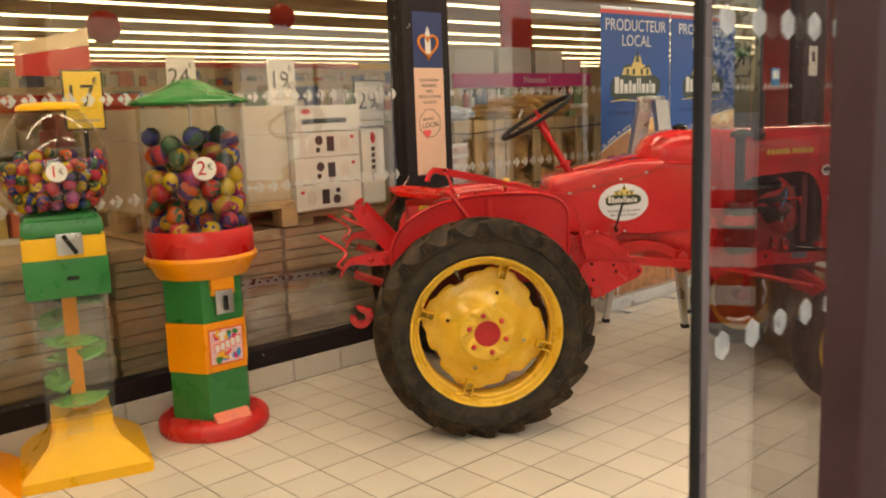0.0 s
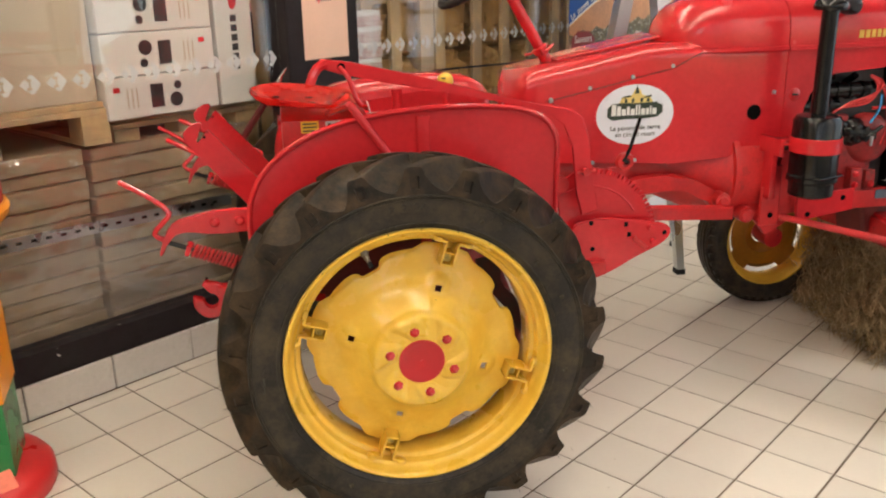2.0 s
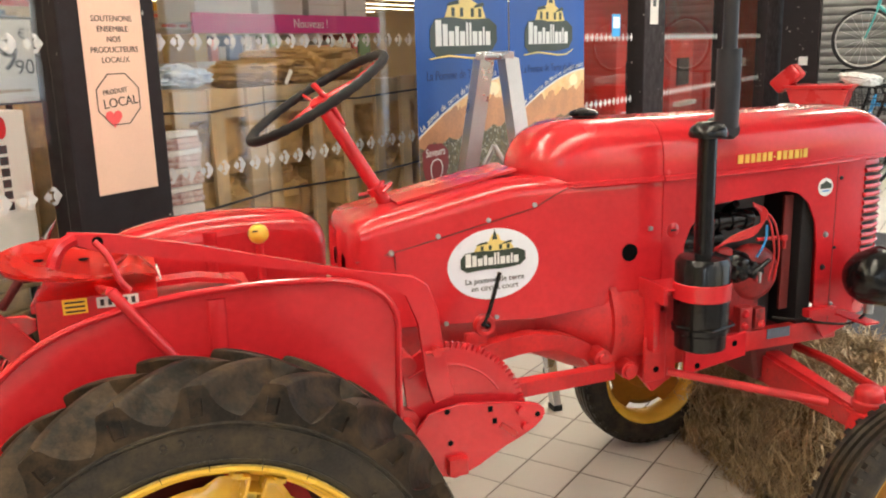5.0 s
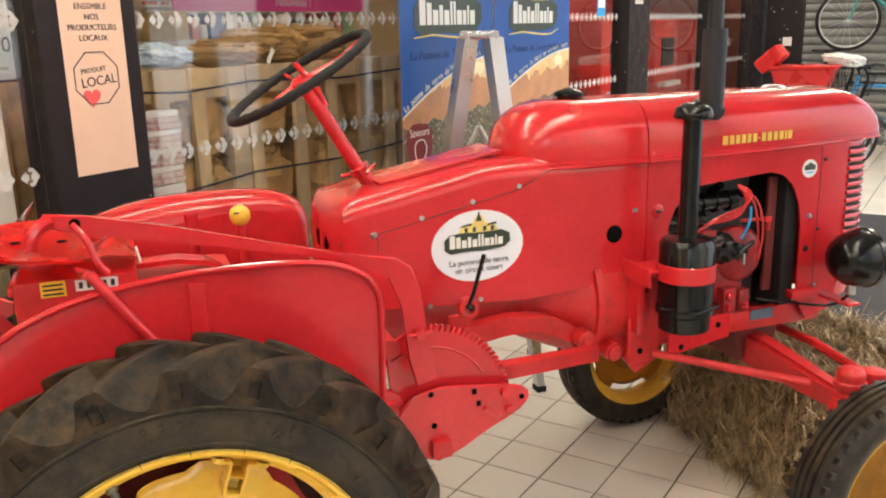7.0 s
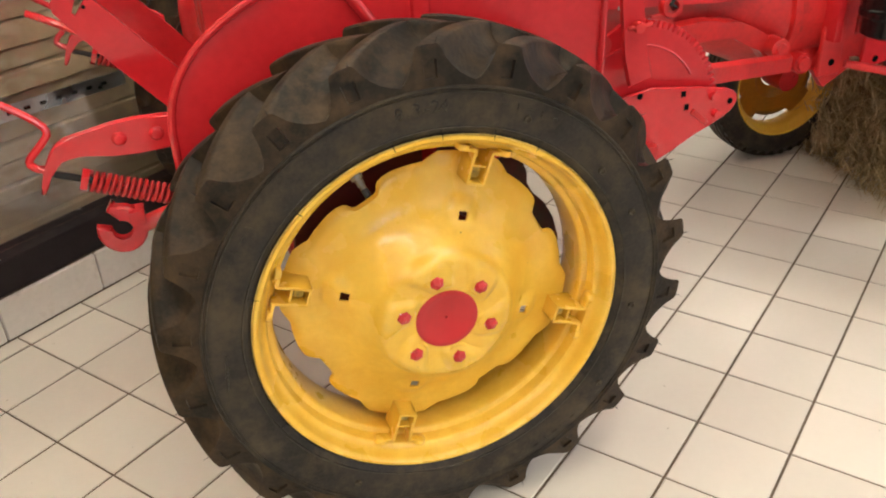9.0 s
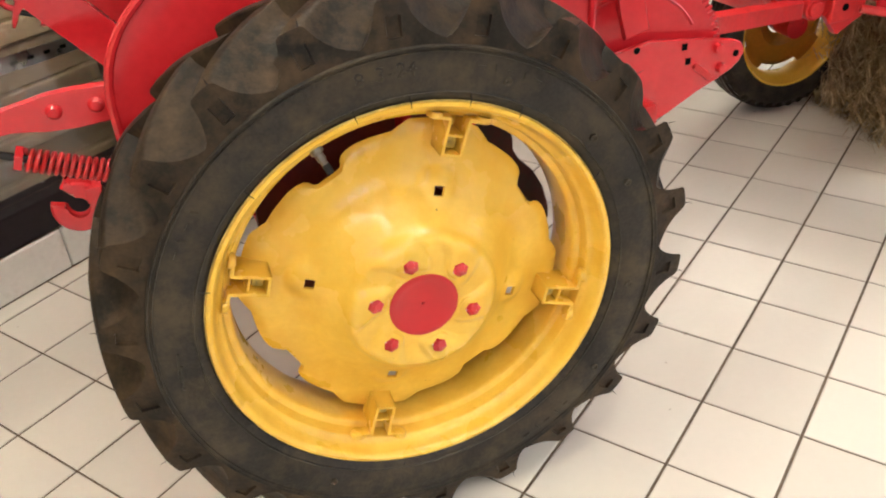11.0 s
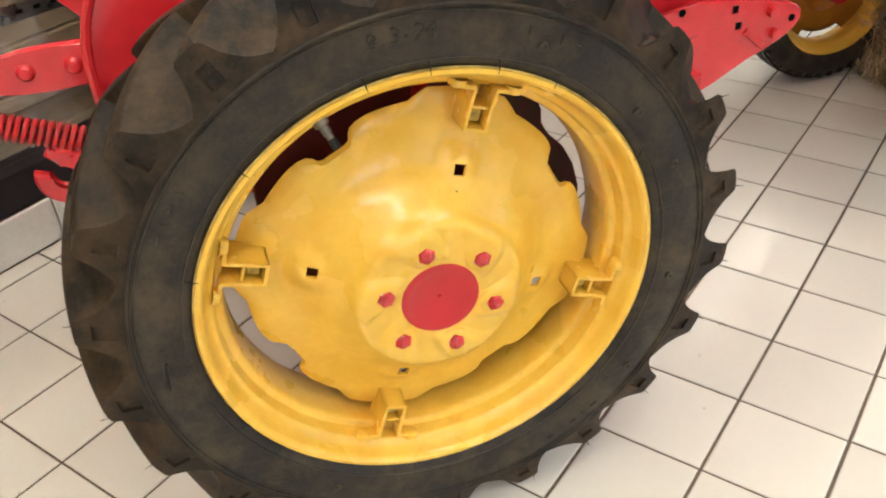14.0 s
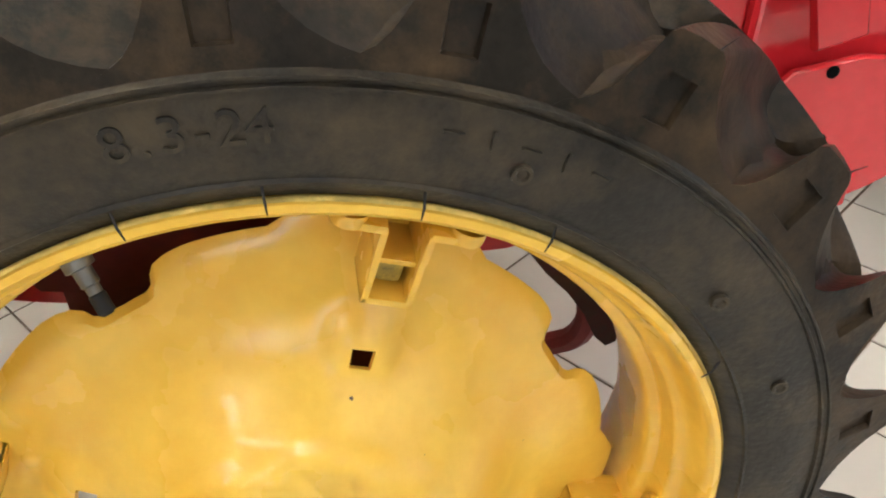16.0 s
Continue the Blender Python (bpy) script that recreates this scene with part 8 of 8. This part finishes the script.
part("board", box(B(), (0, 0, 0.975), (0.55, 0.05, 1.95), 0.01), INK, gr)
part("header", box(B(), (0, -0.028, 1.86), (0.5, 0.006, 0.09)), GREEN, gr, "green header", smooth=False)
nt = thing("paper_notice", "white paper notice taped to the dark window post", "notice", S @ pose(5.92, 1.336, 1.62))
part("sheet", box(B(), (0, 0, 0.13), (0.18, 0.002, 0.28)), CARTON_W, nt, smooth=False)
part("print_bar", box(B(), (0, -0.0015, 0.17), (0.07, 0.001, 0.09)), INK, nt, smooth=False)
nt = thing("paper_notice", "small blue and white notice taped to the window", "notice", S @ pose(5.30, 1.402, 1.52))
part("sheet", box(B(), (0, 0, 0.08), (0.16, 0.002, 0.16)), BLUE_L, nt, smooth=False)
part("picture", box(B(), (0, -0.0015, 0.10), (0.12, 0.001, 0.08)), WHITE, nt, smooth=False)

# ---------------------------------------------------------------- far end of the hall
tagged(link("door_mat", box(B(), (4.9, -0.95, 0.007), (2.85, 1.30, 0.012), 0.003), MAT, None, "", S, smooth=False), "dark ribbed door mat lying on the tiles", "door mat")
sh_ = struct("roller_shutter", box(B(), (10.52, -0.4, 1.45), (0.04, 2.9, 2.9)), SHUTTER, "grey roller shutter closing the end of the hall", "shutter")
slat_bm = slab(B(), smoothed([(0.0, 0.0), (-0.018, 0.02), (-0.022, 0.05), (-0.012, 0.082), (0.0, 0.09)], 1, False), -1.45, 1.45, "xz")
first = part("slat", slat_bm, SHUTTER, sh_, smooth=False)
first.matrix_basis = pose(10.50, -0.4, 0.02)
for k in range(1, 30):
    again(first, pose(10.50, -0.4, 0.02 + 0.095 * k))
struct("shutter_post", box(B(), (10.42, 1.10, 1.45), (0.12, 0.42, 2.9), 0.01), FRAME, "black post beside the roller shutter", "post")
swt = thing("light_switch", "small white switch on the black post", "switch", S @ pose(10.35, 1.05, 1.16))
part("plate", box(B(), (0, 0, 0.05), (0.02, 0.10, 0.10), 0.006), WHITE, swt)


def bicycle(m, mt, label, basket=False):
    b = thing("bicycle", label, "bicycle", m, "parked bicycles")
    for x in (-0.52, 0.52):
        bm = B()
        pipe(bm, [(x + 0.325 * math.cos(2 * math.pi * k / 40), 0, 0.345 + 0.325 * math.sin(2 * math.pi * k / 40)) for k in range(40)], 0.019, 8, True)
        w = part("wheel", bm, BLACK_MATT, b)
        bm = B()
        pipe(bm, [(x + 0.300 * math.cos(2 * math.pi * k / 40), 0, 0.345 + 0.300 * math.sin(2 * math.pi * k / 40)) for k in range(40)], 0.009, 6, True)
        part("rim", bm, ALU, w)
        bm = B()
        for k in range(18):
            a = 2 * math.pi * k / 18
            rod(bm, (x, 0.02 * (-1) ** k, 0.345), (x + 0.30 * math.cos(a), 0, 0.345 + 0.30 * math.sin(a)), 0.0016, seg=4)
        rod(bm, (x, -0.045, 0.345), (x, 0.045, 0.345), 0.02, seg=10)
        part("spokes", bm, ALU, w)
    bb, st_, hd = (-0.05, 0, 0.30), (-0.17, 0, 0.78), (0.37, 0, 0.80)
    bm = B()
    pipe(bm, [bb, st_], 0.017, 8), pipe(bm, [bb, (0.39, 0, 0.70)], 0.02, 8), pipe(bm, [st_, hd], 0.016, 8)
    for s in (-1, 1):
        pipe(bm, [(-0.05, s * 0.03, 0.30), (-0.52, s * 0.05, 0.345)], 0.010, 6), pipe(bm, [(-0.17, s * 0.02, 0.76), (-0.52, s * 0.05, 0.345)], 0.009, 6)
        pipe(bm, [(0.41, s * 0.035, 0.66), (0.46, s * 0.045, 0.5), (0.52, s * 0.045, 0.345)], 0.011, 6)
    pipe(bm, [(0.42, 0, 0.64), (0.35, 0, 0.90)], 0.018, 8)
    part("frame", bm, mt, b)
    bm = B()
    pipe(bm, smoothed([(0.20, -0.29, 0.98), (0.30, -0.24, 1.0), (0.36, -0.05, 0.96), (0.36, 0.05, 0.96), (0.30, 0.24, 1.0), (0.20, 0.29, 0.98)], 2, False), 0.012, 8)
    rod(bm, (0.35, 0, 0.90), (0.36, 0, 0.97), 0.014, seg=8)
    part("handlebar", bm, BLACK, b)
    bm = B()
    bmesh.ops.create_uvsphere(bm, u_segments=16, v_segments=10, radius=1.0, matrix=Matrix.LocRotScale((-0.21, 0, 0.915), None, (0.14, 0.075, 0.035)))
    rod(bm, (-0.17, 0, 0.78), (-0.20, 0, 0.90), 0.013, seg=8)
    part("saddle", bm, BLACK_MATT, b)
    bm = B()
    pipe(bm, [(-0.05 + 0.095 * math.cos(2 * math.pi * k / 24), -0.05, 0.30 + 0.095 * math.sin(2 * math.pi * k / 24)) for k in range(24)], 0.006, 5, True)
    pipe(bm, [(-0.05, -0.05, 0.30), (0.06, -0.08, 0.18)], 0.009, 6), pipe(bm, [(-0.05, 0.05, 0.30), (-0.16, 0.08, 0.42)], 0.009, 6)
    part("crank", bm, ALU, b)
    if basket:
        bm = B()
        for z in (0.78, 0.88, 0.98):
            hw = 0.12 + (z - 0.78) * 0.2
            pipe(bm, [(0.50 - hw, -hw * 1.2, z), (0.50 + hw, -hw * 1.2, z), (0.50 + hw, hw * 1.2, z), (0.50 - hw, hw * 1.2, z)], 0.004, 5, True)
        for k in range(20):
            a = 2 * math.pi * k / 20
            c, s = max(-1, min(1, 1.4 * math.cos(a))), max(-1, min(1, 1.4 * math.sin(a)))
            rod(bm, (0.50 + 0.12 * c, 0.144 * s, 0.78), (0.50 + 0.16 * c, 0.192 * s, 0.98), 0.003, seg=4)
        part("basket", bm, BLACK_MATT, b, "black wire basket")
    return b


bicycle(S @ pose(8.55, -0.35, 0, -6, 0, 118), BLACK, "black bicycle with a wire basket parked in the hall", True)
bicycle(S @ pose(9.05, -0.28, 0, 5, 0, 112), BLUE_L, "dark blue bicycle parked among others in the hall")
bicycle(S @ pose(9.5, -0.15, 0, -4, 0, 100), BLACK, "dark bicycle parked among others in the hall", True)
bicycle(S @ pose(10.30, -0.13, 1.10, 0, 0, 100), TEAL, "teal bicycle on a rack in front of the roller shutter")
rack = thing("bike_rack", "steel rack carrying the upper bicycle", "rack", S @ pose(10.30, 0.1, 0))
for y in (-0.5, 0.5):
    part("post", rod(B(), (0.06, y, 0), (0.06, y, 1.10), 0.02), BLACK, rack)
    part("cradle", box(B(), (0, y, 1.105), (0.14, 0.3, 0.02), 0.004), BLACK, rack)
binm = thing("trailer_bin", "red plastic bicycle child seat and cart with a tilted back", "cart", S @ pose(8.05, 0.44, 0))
bm = B()
rings = []
for z, a, b in ((0.78, 0.16, 0.20), (1.00, 0.20, 0.27), (1.02, 0.23, 0.30), (1.04, 0.23, 0.30)):
    rings.append([(-a, -b, z), (a, -b, z), (a, b, z), (-a, b, z)])
loft(bm, rings)
part("tub", bm, REDPL, binm, "red plastic tub")
part("backrest", box(B(), (0, 0, 0), (0.30, 0.27, 0.15), 0.05, pose(-0.02, 0.30, 1.10, -42, 0, 0), seg=4), REDPL, binm, "tilted red backrest")
for x in (-0.14, 0.14):
    for y in (-0.16, 0.16):
        part("leg", rod(B(), (x, y, 0), (x, y, 0.79), 0.012), BLACK_MATT, binm)
bag = sack(8.25, 0.12, 0.0, 0.36, 0.3, 0.10, 77, surf("crumpled_white_bag", (0.62, 0.62, 0.6), 0.4, vary=0.2, scale=20, bump=0.4))
bag.name = "plastic_bag"
bag.matrix_basis = S @ pose(8.35, 0.15, 1.03, 0, -8, 60)
tagged(bag, "crumpled white plastic bag on a bicycle", "plastic bag", "bags on bicycles")

# ---------------------------------------------------------------- floor tiles, last
PITCH, TU, TN = 0.2004, 0.503, -0.323


def tile_mesh(bm, u0, n0, u1, n1, z):
    e = 0.0025
    lo = [bm.verts.new((u, n, -0.003)) for u, n in ((u0, n0), (u1, n0), (u1, n1), (u0, n1))]
    mid = [bm.verts.new((u, n, z - 0.0012)) for u, n in ((u0, n0), (u1, n0), (u1, n1), (u0, n1))]
    top = [bm.verts.new((u, n, z)) for u, n in ((u0 + e, n0 + e), (u1 - e, n0 + e), (u1 - e, n1 - e), (u0 + e, n1 - e))]
    for a, b in ((lo, mid), (mid, top)):
        for k in range(4):
            bm.faces.new((a[k], a[(k + 1) % 4], b[(k + 1) % 4], b[k]))
    bm.faces.new(top)


def vary_by_piece(m):
    n, l = m.node_tree.nodes, m.node_tree.links
    info, rng = n.new("ShaderNodeObjectInfo"), n.new("ShaderNodeMapRange")
    geo, add, fr = n.new("ShaderNodeNewGeometry"), n.new("ShaderNodeMath"), n.new("ShaderNodeMath")
    fr.operation = "FRACT"
    l.new(info.outputs["Random"], add.inputs[0]), l.new(geo.outputs["Random Per Island"], add.inputs[1])
    l.new(add.outputs[0], fr.inputs[0])
    rng.inputs[3].default_value, rng.inputs[4].default_value = 0.93, 1.05
    l.new(fr.outputs[0], rng.inputs[0])
    hsv = next(q for q in n if q.type == "HUE_SAT")
    old = hsv.inputs["Value"].links[0].from_socket
    mul = n.new("ShaderNodeMath")
    mul.operation = "MULTIPLY"
    l.new(old, mul.inputs[0]), l.new(rng.outputs[0], mul.inputs[1]), l.new(mul.outputs[0], hsv.inputs["Value"])


vary_by_piece(TILE)
tn, tl = TILE.node_tree.nodes, TILE.node_tree.links
place = tn.new("ShaderNodeNewGeometry")
for q in tn:
    if q.type == "TEX_NOISE":
        tl.new(place.outputs["Position"], q.inputs["Vector"])
bm = B()
tile_mesh(bm, -PITCH / 2 + 0.0026, -PITCH / 2 + 0.0031, PITCH / 2 - 0.0026, PITCH / 2 - 0.0031, 0.0)
tile0 = None
rest = B()
near = []
for i in range(-26, 51):
    for j in range(-9, 9):
        cu_, cn_ = TU + PITCH * (i + 0.5), TN + PITCH * (j + 0.5)
        d = math.hypot(cu_ - 0.25, cn_ - 0.05)
        near.append((d, i, j, cu_, cn_))
near.sort()
for k, (d, i, j, cu_, cn_) in enumerate(near):
    if k < 300 and cn_ < 1.28:
        if tile0 is None:
            tile0 = part("tile", bm, TILE, floor, smooth=False)
            o = tile0
        else:
            o = new("tile", tile0.data)
            o.parent = floor
        o.matrix_basis = pose(cu_, cn_, 0.0006 * math.sin(i * 12.9 + j * 78.2), 0.05 * math.sin(i * 3.1 + j), 0.05 * math.cos(i + j * 2.7), 0)
    else:
        n1 = min(cn_ + PITCH / 2 - 0.0031, N1 - 0.003)
        tile_mesh(rest, cu_ - PITCH / 2 + 0.0026, cn_ - PITCH / 2 + 0.0031, cu_ + PITCH / 2 - 0.0026, n1, 0.0)
o = part("floor_tiles", rest, TILE, floor, smooth=False)
o["kind"] = "stuff"
